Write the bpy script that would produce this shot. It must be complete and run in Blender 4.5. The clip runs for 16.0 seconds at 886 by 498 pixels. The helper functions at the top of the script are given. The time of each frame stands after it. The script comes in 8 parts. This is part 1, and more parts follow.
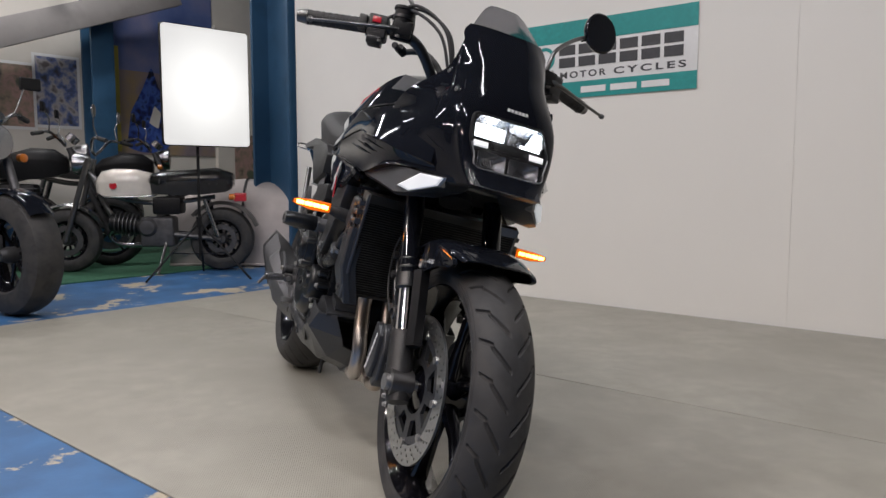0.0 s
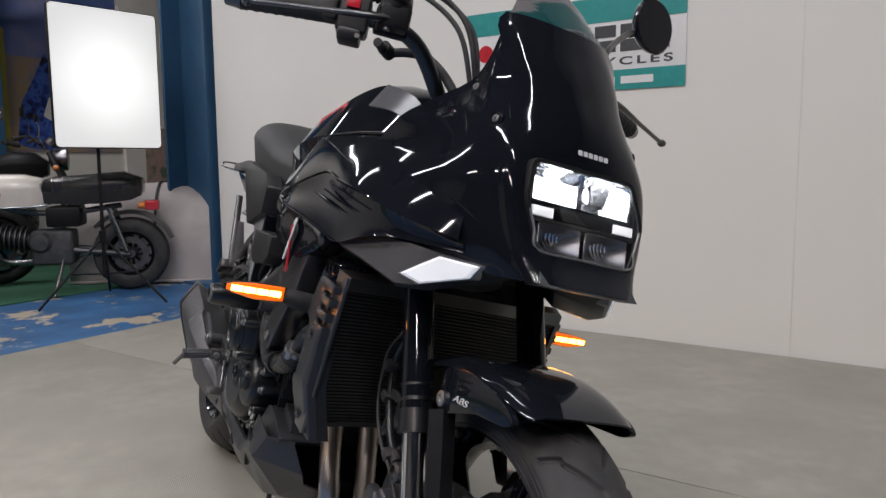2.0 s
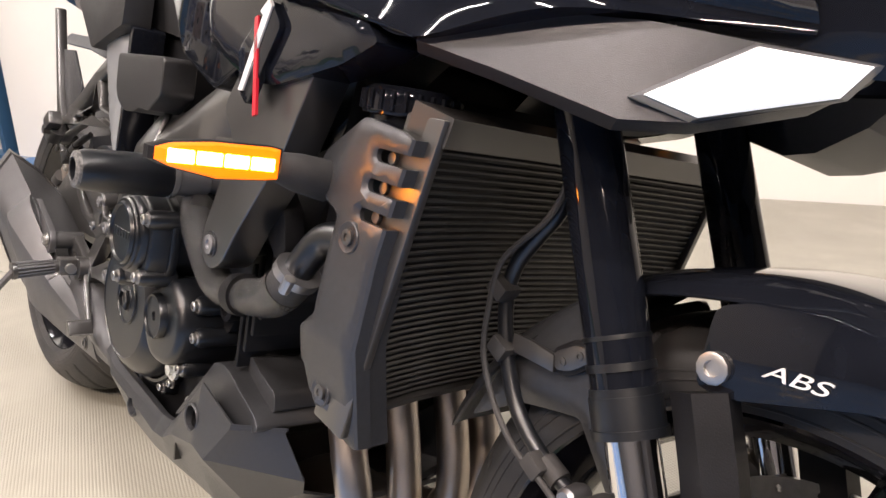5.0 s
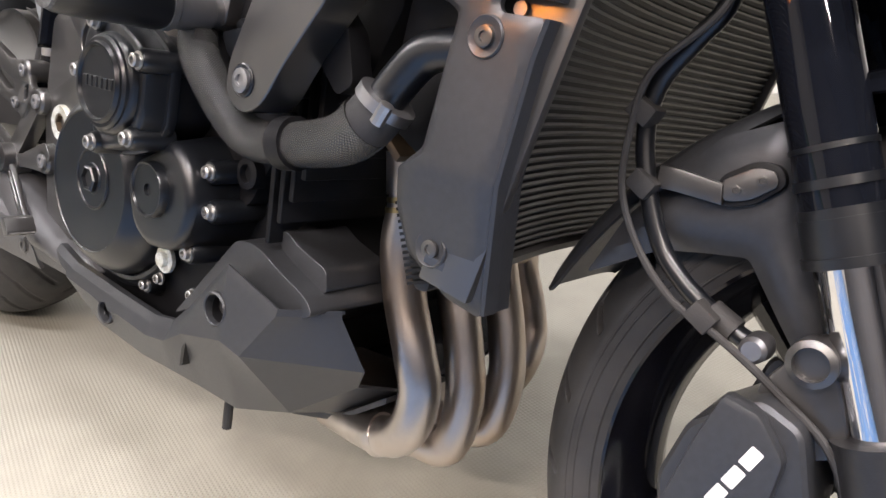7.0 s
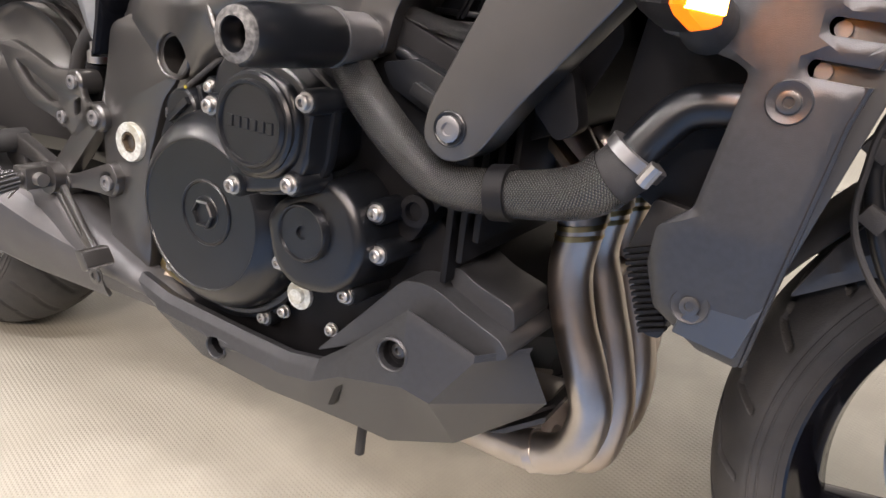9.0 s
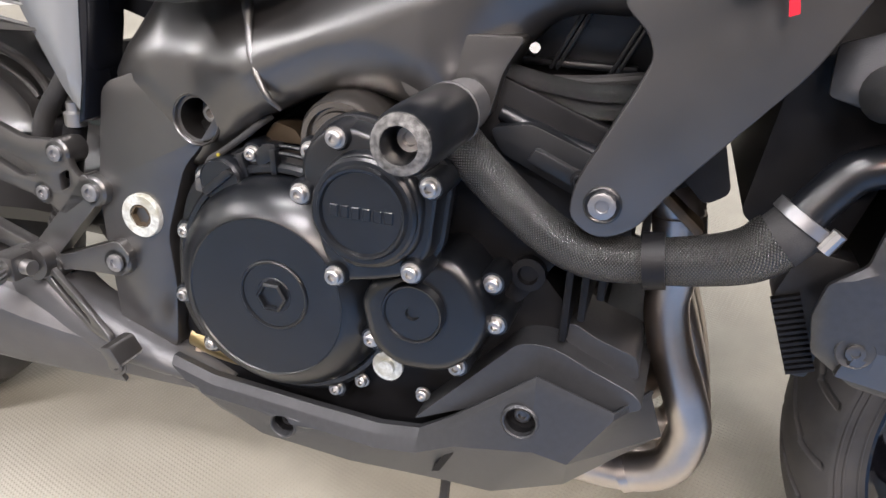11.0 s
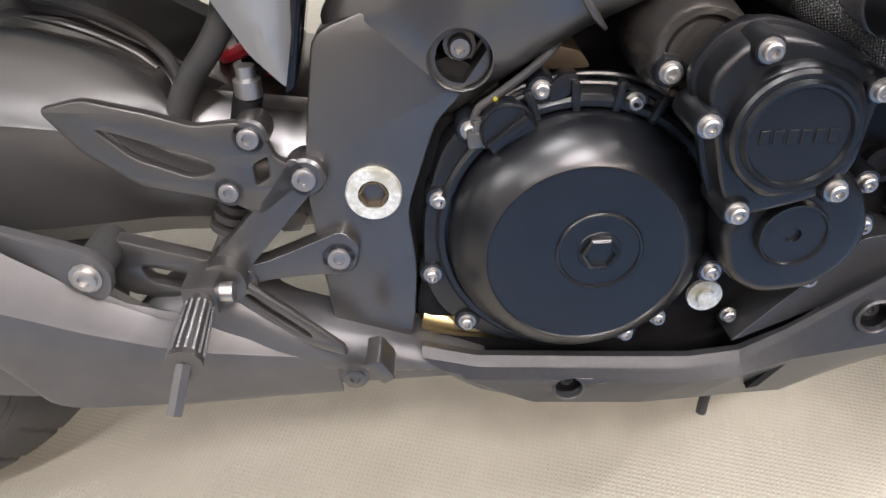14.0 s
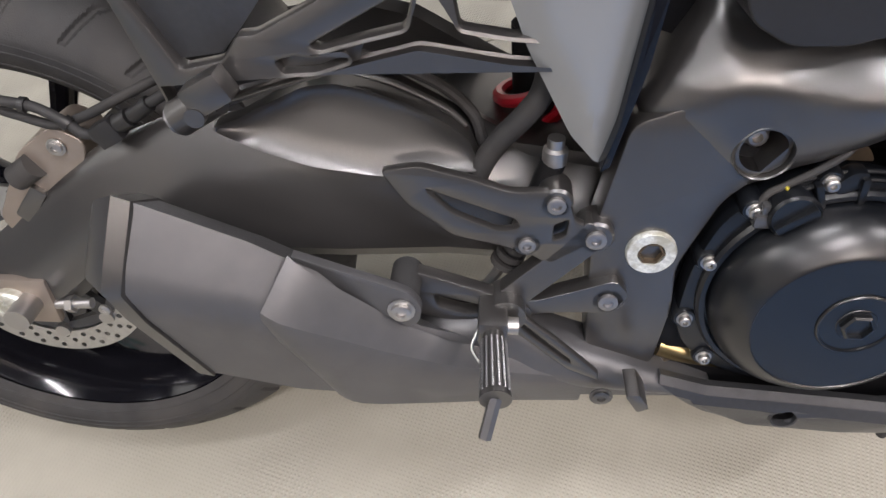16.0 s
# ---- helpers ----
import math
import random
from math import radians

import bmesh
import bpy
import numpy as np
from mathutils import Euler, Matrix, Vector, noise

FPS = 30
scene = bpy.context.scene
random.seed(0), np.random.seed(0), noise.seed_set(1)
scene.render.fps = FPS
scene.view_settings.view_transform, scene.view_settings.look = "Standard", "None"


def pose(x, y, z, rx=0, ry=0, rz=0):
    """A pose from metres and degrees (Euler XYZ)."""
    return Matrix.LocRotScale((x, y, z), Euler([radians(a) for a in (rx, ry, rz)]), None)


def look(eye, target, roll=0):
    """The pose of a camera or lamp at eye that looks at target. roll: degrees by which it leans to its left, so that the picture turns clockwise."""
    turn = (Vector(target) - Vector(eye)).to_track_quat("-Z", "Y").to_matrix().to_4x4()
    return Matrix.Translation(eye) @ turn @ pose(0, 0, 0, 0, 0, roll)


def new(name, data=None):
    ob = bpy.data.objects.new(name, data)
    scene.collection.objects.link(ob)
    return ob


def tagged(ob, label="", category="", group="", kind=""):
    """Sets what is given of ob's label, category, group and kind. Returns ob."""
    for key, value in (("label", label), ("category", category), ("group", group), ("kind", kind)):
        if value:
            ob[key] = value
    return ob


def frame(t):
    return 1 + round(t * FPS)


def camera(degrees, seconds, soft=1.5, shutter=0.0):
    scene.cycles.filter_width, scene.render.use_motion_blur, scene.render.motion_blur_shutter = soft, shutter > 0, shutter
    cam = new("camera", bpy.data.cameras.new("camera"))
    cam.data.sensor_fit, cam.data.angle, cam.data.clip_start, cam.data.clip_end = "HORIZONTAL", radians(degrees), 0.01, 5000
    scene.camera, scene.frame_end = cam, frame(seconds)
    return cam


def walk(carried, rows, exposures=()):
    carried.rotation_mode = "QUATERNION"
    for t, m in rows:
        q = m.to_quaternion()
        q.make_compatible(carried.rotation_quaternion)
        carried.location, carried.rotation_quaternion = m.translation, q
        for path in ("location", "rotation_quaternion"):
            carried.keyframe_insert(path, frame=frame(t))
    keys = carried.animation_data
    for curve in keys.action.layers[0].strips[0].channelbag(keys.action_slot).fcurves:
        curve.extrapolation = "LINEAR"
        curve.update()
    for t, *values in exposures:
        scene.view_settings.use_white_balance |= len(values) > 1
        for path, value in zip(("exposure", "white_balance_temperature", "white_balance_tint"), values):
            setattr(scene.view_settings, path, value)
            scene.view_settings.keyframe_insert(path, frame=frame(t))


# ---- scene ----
from mathutils.geometry import delaunay_2d_cdt

cam = camera(61.9, 16.0)
PATH = [
    (0.0, (2.1615, -0.4664, 0.7338), (1.2299, -0.1151, 0.6409), 0.00),
    (0.5, (2.0374, -0.4488, 0.7540), (1.1047, -0.1003, 0.6616), -0.13),
    (1.0, (1.8774, -0.4146, 0.7783), (0.9515, -0.0482, 0.6868), -0.22),
    (1.5, (1.7027, -0.3960, 0.8227), (0.7924, 0.0065, 0.7263), -0.36),
    (2.0, (1.5371, -0.3790, 0.8656), (0.6483, 0.0647, 0.7512), -0.52),
    (2.5, (1.3833, -0.3514, 0.8920), (0.5166, 0.1270, 0.7505), -0.77),
    (3.0, (1.2713, -0.3519, 0.9024), (0.4260, 0.1523, 0.7258), -0.77),
    (3.2, (1.2391, -0.3377, 0.9012), (0.4019, 0.1697, 0.6974), -1.61),
    (5.3, (0.8453, -0.3518, 0.7479), (0.1479, 0.2867, 0.4223), -0.93),
    (5.5, (0.8229, -0.3629, 0.7347), (0.1421, 0.2884, 0.3997), -0.76),
    (6.0, (0.7798, -0.3744, 0.7126), (0.1351, 0.2968, 0.3466), -0.85),
    (6.5, (0.7418, -0.3918, 0.6923), (0.1301, 0.2948, 0.2995), -0.72),
    (7.0, (0.7052, -0.4035, 0.6778), (0.1230, 0.2944, 0.2607), -0.57),
    (7.5, (0.6618, -0.4115, 0.6806), (0.1128, 0.2940, 0.2323), -0.59),
    (8.0, (0.6144, -0.4358, 0.6939), (0.0968, 0.2761, 0.2192), -0.74),
    (8.5, (0.5546, -0.4605, 0.7222), (0.0571, 0.2563, 0.2337), -0.78),
    (9.0, (0.4983, -0.4828, 0.7496), (0.0411, 0.2465, 0.2407), -1.00),
    (9.5, (0.4598, -0.4993, 0.7967), (0.0276, 0.2346, 0.2726), -0.96),
    (9.7, (0.4466, -0.5019, 0.8172), (0.0278, 0.2309, 0.2809), -1.33),
    (11.8, (0.1962, -0.4847, 0.8227), (0.0413, 0.3058, 0.2301), -1.53),
    (12.0, (0.1790, -0.4813, 0.8109), (0.0482, 0.3136, 0.2184), -1.71),
    (12.5, (0.1120, -0.4739, 0.7963), (0.0503, 0.3208, 0.1924), -1.71),
    (13.0, (0.0488, -0.4683, 0.7886), (0.0370, 0.3158, 0.1681), -1.69),
    (13.5, (-0.0280, -0.4580, 0.7857), (-0.0195, 0.2911, 0.1233), -1.89),
    (14.0, (-0.1066, -0.4543, 0.8112), (-0.0989, 0.2507, 0.1021), -1.75),
    (14.5, (-0.1823, -0.4742, 0.8557), (-0.2022, 0.1910, 0.1092), -2.53),
    (15.0, (-0.2404, -0.4764, 0.8936), (-0.2769, 0.1507, 0.1156), -2.54),
    (15.5, (-0.2605, -0.4415, 0.9269), (-0.3287, 0.1534, 0.1260), -3.79),
    (16.0, (-0.2864, -0.4165, 0.9453), (-0.3415, 0.1838, 0.1474), -1.92),
]
walk(cam, [(t, look(eye, target, roll)) for t, eye, target, roll in PATH], [(0.0, -1.08, 6300, 9), (1.0, -1.08, 6500, 10), (1.5, -1.12, 6500, 10), (2.5, -1.16, 5900, 8), (3.2, -1.16, 6000, 8), (5.3, 0.26, 7100, 13), (5.55, 0.26, 7100, 13), (5.8, 0.10, 6300, 9), (6.5, 0.16, 6300, 9), (7.0, 0.28, 6500, 10), (8.0, 0.06, 6300, 9), (8.5, 0.08, 6450, 10), (9.0, 0.22, 6800, 12), (9.5, 0.12, 6500, 10), (12.0, 0.36, 6400, 10), (13.5, 0.27, 6550, 10), (15.0, -0.16, 6400, 10), (16.0, -0.31, 6400, 10)])

# ---- light ----
world = bpy.data.worlds.new("world")
world.use_nodes = True
scene.world = world
world.node_tree.nodes["Background"].inputs[0].default_value = (0.75, 0.8, 0.9, 1)
world.node_tree.nodes["Background"].inputs[1].default_value = 0.05
TUBE_POWER = 64.0
# boosted battens: south rows for the bike's flank, one for the rear wall
BOOST_POWER = 210.0
SOFTBOX_GLOW = 1.75
LED_GLOW = 80.0
DRL_GLOW = 0.62
AMBER_GLOW = 1.7

ROOM = pose(0, 0, 0, 0, 0, 29.5)      # the hall's own axes: s along the white wall, n towards it
LEAN = -13.98                          # the motorcycle leans on its side stand


# ---- materials ----
def mat(name, base, rough=0.5, metal=0.0, vary=0.12, scale=40.0, bump=0.0, bump_scale=400.0, coat=0.0, second=None, patch=3.0, spec=0.5, rough_vary=0.1, ior=1.5):
    """Base colour broken up at two scales, with uneven gloss and a fine relief."""
    m = bpy.data.materials.new(name)
    m.use_nodes = True
    nt = m.node_tree
    p = nt.nodes["Principled BSDF"]
    p.inputs["Metallic"].default_value = metal
    p.inputs["Coat Weight"].default_value = coat
    p.inputs["Coat Roughness"].default_value = 0.03
    p.inputs["Specular IOR Level"].default_value = spec
    p.inputs["IOR"].default_value = ior
    tc = nt.nodes.new("ShaderNodeTexCoord")
    n1 = nt.nodes.new("ShaderNodeTexNoise")
    n1.inputs["Scale"].default_value = scale
    n1.inputs["Detail"].default_value = 6
    n2 = nt.nodes.new("ShaderNodeTexNoise")
    n2.inputs["Scale"].default_value = patch
    n2.inputs["Detail"].default_value = 4
    for n in (n1, n2):
        nt.links.new(tc.outputs["Object"], n.inputs["Vector"])
    ramp = nt.nodes.new("ShaderNodeValToRGB")
    dark = [c * (1 - vary) for c in base]
    light = [min(1, c * (1 + vary)) for c in base]
    ramp.color_ramp.elements[0].position, ramp.color_ramp.elements[1].position = 0.3, 0.7
    ramp.color_ramp.elements[0].color, ramp.color_ramp.elements[1].color = (*dark, 1), (*light, 1)
    nt.links.new(n1.outputs["Fac"], ramp.inputs[0])
    mix = nt.nodes.new("ShaderNodeMix")
    mix.data_type = "RGBA"
    r2 = nt.nodes.new("ShaderNodeValToRGB")
    r2.color_ramp.elements[0].position, r2.color_ramp.elements[1].position = 0.45, 0.62
    nt.links.new(n2.outputs["Fac"], r2.inputs[0])
    nt.links.new(r2.outputs[0], mix.inputs[0])
    nt.links.new(ramp.outputs[0], mix.inputs[6])
    other = second or [c * (1 - vary * 0.6) for c in base]
    mix.inputs[7].default_value = (*other, 1)
    nt.links.new(mix.outputs[2], p.inputs["Base Color"])
    rr = nt.nodes.new("ShaderNodeMapRange")
    rr.inputs["To Min"].default_value, rr.inputs["To Max"].default_value = max(0.02, rough - rough_vary), min(1, rough + rough_vary)
    nt.links.new(n2.outputs["Fac"], rr.inputs["Value"])
    nt.links.new(rr.outputs[0], p.inputs["Roughness"])
    if bump:
        n3 = nt.nodes.new("ShaderNodeTexNoise")
        n3.inputs["Scale"].default_value = bump_scale
        n3.inputs["Detail"].default_value = 3
        nt.links.new(tc.outputs["Object"], n3.inputs["Vector"])
        b = nt.nodes.new("ShaderNodeBump")
        b.inputs["Strength"].default_value = bump
        b.inputs["Distance"].default_value = 0.001
        nt.links.new(n3.outputs["Fac"], b.inputs["Height"])
        nt.links.new(b.outputs[0], p.inputs["Normal"])
    return m


def glow(name, colour, strength, base=(0.8, 0.8, 0.8)):
    m = mat(name, base, 0.4)
    p = m.node_tree.nodes["Principled BSDF"]
    p.inputs["Emission Color"].default_value = (*colour, 1)
    p.inputs["Emission Strength"].default_value = strength
    return m


def glass(name, colour, rough=0.02, weight=1.0, ior=1.45):
    m = mat(name, colour, rough, vary=0.02, rough_vary=0.01)
    p = m.node_tree.nodes["Principled BSDF"]
    p.inputs["Transmission Weight"].default_value = weight
    p.inputs["IOR"].default_value = ior
    return m


M = {
    "gloss": mat("gloss black paint", (0.0062, 0.0072, 0.0105), 0.05, coat=0.22, spec=0.2, vary=0.2, rough_vary=0.02),
    "matte": mat("matte black plastic", (0.053, 0.055, 0.060), 0.37, 0.52, spec=0.6, vary=0.08, rough_vary=0.03, bump=0.2, bump_scale=1500, scale=200),
    "satin": mat("satin black frame paint", (0.023, 0.022, 0.0215), 0.31, 0.0, spec=1.0, ior=1.63, vary=0.15, bump=0.06, bump_scale=900, rough_vary=0.06),
    "engine": mat("black engine enamel", (0.005, 0.006, 0.008), 0.32, spec=0.65, vary=0.2, bump=0.05, bump_scale=700),
    "drum": mat("polished dark steel", (0.16, 0.15, 0.14), 0.2, 0.85, vary=0.2),
    "dark": mat("dull black casting", (0.006, 0.006, 0.007), 0.5, spec=0.25, vary=0.3, bump=0.14, bump_scale=900),
    "rubber": mat("tyre rubber", (0.027, 0.027, 0.028), 0.62, spec=0.35, vary=0.25, bump=0.3, bump_scale=900, second=(0.042, 0.040, 0.039), patch=14),
    "rim": mat("gloss black wheel", (0.005, 0.005, 0.007), 0.09, vary=0.2),
    "steel": mat("zinc bolt", (0.47, 0.46, 0.45), 0.40, 1.0, vary=0.15),
    "chrome": mat("hard chrome", (0.8, 0.8, 0.82), 0.06, 1.0, vary=0.03, rough_vary=0.02),
    "header": mat("heat tinted stainless steel", (0.50, 0.46, 0.43), 0.35, 1.0, vary=0.2, scale=18, second=(0.42, 0.35, 0.29), patch=9),
    "disc": mat("brushed brake disc", (0.5, 0.5, 0.5), 0.32, 1.0, vary=0.12, scale=160),
    "alu": mat("satin grey aluminium", (0.3, 0.3, 0.31), 0.4, 0.9, vary=0.12),
    "silencer": mat("matte grey silencer coating", (0.102, 0.102, 0.107), 0.42, 0.55, spec=0.5, vary=0.08, bump=0.15, bump_scale=1500),
    "zinc": mat("worn bright zinc", (0.66, 0.68, 0.65), 0.42, 0.5, vary=0.25, scale=300, second=(0.42, 0.41, 0.34), patch=60),
    "scuffed": mat("scuffed black nylon", (0.10, 0.098, 0.095), 0.55, 0.1, vary=0.7, scale=260, bump=0.5, bump_scale=500),
    "cast": mat("warm grey cast metal", (0.35, 0.30, 0.26), 0.45, 0.8, vary=0.15, bump=0.2, bump_scale=700),
    "silver": mat("silver painted cover", (0.24, 0.25, 0.26), 0.35, 0.35, vary=0.06, coat=0.4),
    "hose": None,
    "radiator": mat("radiator fin aluminium", (0.08, 0.08, 0.08), 0.42, 0.8, vary=0.2),
    "red": mat("red spring paint", (0.5, 0.015, 0.03), 0.3, coat=0.5),
    "seat": mat("black seat vinyl", (0.02, 0.02, 0.021), 0.55, vary=0.2, bump=0.5, bump_scale=1200),
    "white_paint": mat("white wall paint", (0.74, 0.72, 0.68), 0.6, vary=0.02, scale=3, bump=0.05, bump_scale=60, patch=0.6),
    "column": mat("navy column paint", (0.035, 0.10, 0.19), 0.45, vary=0.15, scale=6),
    "cream": mat("cream wall paint", (0.62, 0.585, 0.53), 0.7, vary=0.05, scale=4),
    "ceiling": mat("dark grey ceiling", (0.13, 0.13, 0.135), 0.8, vary=0.05, scale=3),
    "amber": glow("lit amber lens", (1.0, 0.17, 0.004), AMBER_GLOW, (0.5, 0.09, 0.004)),
    "amber_core": glow("lit amber led", (1.0, 0.33, 0.03), 48.0),
    "led": glow("lit headlight led", (0.92, 0.96, 1.0), LED_GLOW),
    "drl": glow("lit position lamp", (0.95, 0.98, 1.0), DRL_GLOW),
    "softbox": glow("lit softbox cloth", (1.0, 0.97, 0.92), SOFTBOX_GLOW, (0.4, 0.4, 0.4)),
    "tube": glow("lit ceiling tube", (0.95, 0.98, 1.0), 12.0),
    "clear": glass("clear lens", (1, 1, 1)),
    "smoke": glass("smoked screen", (0.32, 0.32, 0.34), 0.03),
    "smoke_grey": mat("satin grey trim", (0.12, 0.12, 0.125), 0.3, 0.6, vary=0.1),
    "bar": mat("white lettering", (0.6, 0.6, 0.6), 0.4),
    "green": mat("green carpet", (0.03, 0.11, 0.06), 0.95, vary=0.3, scale=60, bump=0.5),
    "teal": mat("teal banner print", (0.02, 0.27, 0.26), 0.45),
    "banner": mat("white banner print", (0.72, 0.72, 0.72), 0.45, vary=0.03),
    "ink": mat("charcoal print", (0.05, 0.05, 0.055), 0.5),
    "lamp_grey": mat("grey lamp reflector", (0.16, 0.165, 0.18), 0.25, 0.8, vary=0.2),
    "amber_dull": mat("unlit amber lens", (0.5, 0.14, 0.01), 0.25, coat=0.5),
    "bronze": mat("dark brown oxide", (0.10, 0.075, 0.05), 0.5, 0.6, vary=0.2),
    "unseen_wall": mat("dark grey unseen wall", (0.045, 0.045, 0.047), 0.7, vary=0.1, scale=5),
    "plastic": mat("black moulded plastic", (0.016, 0.016, 0.017), 0.38, vary=0.15, bump=0.2, bump_scale=1500, scale=200),
    "yellow_spot": mat("mottled yellow", (0.32, 0.27, 0.03), 0.4, vary=0.3, scale=90),
    "gold": mat("gold cadmium plating", (0.42, 0.33, 0.17), 0.35, 1.0),
}



def braid():
    """Woven black sleeve: two crossing sets of fine threads."""
    m = mat("braided black sleeve", (0.03, 0.03, 0.031), 0.27, spec=0.8, vary=0.3, scale=300)
    nt = m.node_tree
    p = nt.nodes["Principled BSDF"]
    tc = nt.nodes.new("ShaderNodeTexCoord")
    bumps = []
    for way in (1, -1):
        mp = nt.nodes.new("ShaderNodeMapping")
        mp.inputs["Scale"].default_value = (42.0, way * 52.0, 1)
        nt.links.new(tc.outputs["UV"], mp.inputs["Vector"])
        w = nt.nodes.new("ShaderNodeTexWave")
        w.bands_direction = "DIAGONAL"
        w.inputs["Scale"].default_value = 0.55
        nt.links.new(mp.outputs[0], w.inputs["Vector"])
        bumps.append(w)
    mx = nt.nodes.new("ShaderNodeMath")
    mx.operation = "MULTIPLY"
    nt.links.new(bumps[0].outputs["Fac"], mx.inputs[0])
    nt.links.new(bumps[1].outputs["Fac"], mx.inputs[1])
    b = nt.nodes.new("ShaderNodeBump")
    b.inputs["Strength"].default_value, b.inputs["Distance"].default_value = 1.0, 0.0012
    nt.links.new(mx.outputs[0], b.inputs["Height"])
    nt.links.new(b.outputs[0], p.inputs["Normal"])
    r = nt.nodes.new("ShaderNodeMix")
    r.data_type = "RGBA"
    nt.links.new(mx.outputs[0], r.inputs[0])
    r.inputs[6].default_value, r.inputs[7].default_value = (0.004, 0.004, 0.004, 1), (0.085, 0.084, 0.083, 1)
    nt.links.new(r.outputs[2], p.inputs["Base Color"])
    return m


M["hose"] = braid()


def hot_middle(m, middle, reach, rim, peak):
    """Cloth before a lamp glows most before the lamp and less towards its seams."""
    nt = m.node_tree
    tc = nt.nodes.new("ShaderNodeTexCoord")
    away = nt.nodes.new("ShaderNodeVectorMath")
    away.operation = "DISTANCE"
    away.inputs[1].default_value = middle
    nt.links.new(tc.outputs["Object"], away.inputs[0])
    fall = nt.nodes.new("ShaderNodeMapRange")
    fall.interpolation_type = "SMOOTHSTEP"
    fall.inputs["From Max"].default_value = reach
    fall.inputs["To Min"].default_value, fall.inputs["To Max"].default_value = peak, rim
    nt.links.new(away.outputs["Value"], fall.inputs["Value"])
    nt.links.new(fall.outputs[0], nt.nodes["Principled BSDF"].inputs["Emission Strength"])


hot_middle(M["softbox"], (0.0, 0.085, 1.42), 0.5, SOFTBOX_GLOW * 0.72, SOFTBOX_GLOW * 1.25)

# ---- mesh helpers ----
def finish(name, bm, material, parent=None, label="", m=None, angle=35):
    bmesh.ops.recalc_face_normals(bm, faces=bm.faces)
    me = bpy.data.meshes.new(name)
    bm.to_mesh(me)
    bm.free()
    me.materials.append(M[material] if isinstance(material, str) else material)
    me.shade_smooth()
    me.set_sharp_from_angle(angle=radians(angle))
    ob = new(name, me)
    if parent:
        ob.parent = parent
    if m is not None:
        ob.matrix_basis = m
    return tagged(ob, label)


def part(name, bm, material, parent, label="", angle=35):
    return finish(name, bm, material, parent, label, angle=angle)


def empty(name, m=Matrix(), label="", category="", group=""):
    ob = new(name)
    ob.matrix_basis = m
    return tagged(ob, label, category, group)


def join(*many):
    bm = bmesh.new()
    for b in many:
        me = bpy.data.meshes.new("t")
        b.to_mesh(me)
        b.free()
        bm.from_mesh(me)
        bpy.data.meshes.remove(me)
    return bm


def bevelled(bm, w, seg=2, angle=25):
    if w > 0:
        edges = [e for e in bm.edges if len(e.link_faces) == 2 and e.calc_face_angle(0) > radians(angle)]
        bmesh.ops.bevel(bm, geom=edges, offset=w, segments=seg, affect="EDGES", profile=0.6, clamp_overlap=True)
    return bm


def box(x0, x1, y0, y1, z0, z1, w=0.0, seg=2):
    bm = bmesh.new()
    v = [bm.verts.new((x, y, z)) for x in (x0, x1) for y in (y0, y1) for z in (z0, z1)]
    for a in ((0, 1, 3, 2), (4, 6, 7, 5), (0, 4, 5, 1), (2, 3, 7, 6), (0, 2, 6, 4), (1, 5, 7, 3)):
        bm.faces.new([v[i] for i in a])
    bmesh.ops.recalc_face_normals(bm, faces=bm.faces)
    return bevelled(bm, w, seg)


def prism(outline, y0, y1, w=0.0, seg=2, inset=0.0):
    """An outline in the side view (x, z), from y0 to y1; inset draws the y0 face in."""
    bm = bmesh.new()
    cx, cz = sum(p[0] for p in outline) / len(outline), sum(p[1] for p in outline) / len(outline)
    a = [bm.verts.new((x + (cx - x) * inset, y0, z + (cz - z) * inset)) for x, z in outline]
    b = [bm.verts.new((x, y1, z)) for x, z in outline]
    n = len(outline)
    bm.faces.new(a)
    bm.faces.new(b[::-1])
    for i in range(n):
        bm.faces.new((a[i], b[i], b[(i + 1) % n], a[(i + 1) % n]))
    bmesh.ops.recalc_face_normals(bm, faces=bm.faces)
    return bevelled(bm, w, seg)


def rounded(outline, r, seg=4):
    """An outline with its corners rounded."""
    out, n = [], len(outline)
    for i in range(n):
        p, q, s = Vector(outline[i - 1]), Vector(outline[i]), Vector(outline[(i + 1) % n])
        a, b = p - q, s - q
        k = min(r, a.length * 0.45, b.length * 0.45)
        a, b = q + a.normalized() * k, q + b.normalized() * k
        for j in range(seg + 1):
            t = j / seg
            out.append(tuple((1 - t) ** 2 * a + 2 * t * (1 - t) * q + t * t * b))
    return out


def scaled(outline, q, c=(0.0, 0.82)):
    return [(c[0] + (y - c[0]) * q, c[1] + (z - c[1]) * q) for y, z in outline]


def circle(cx, cz, r, n=24, r2=None, turn=0.0):
    return [(cx + r * math.cos(turn + math.tau * i / n), cz + (r2 or r) * math.sin(turn + math.tau * i / n)) for i in range(n)]


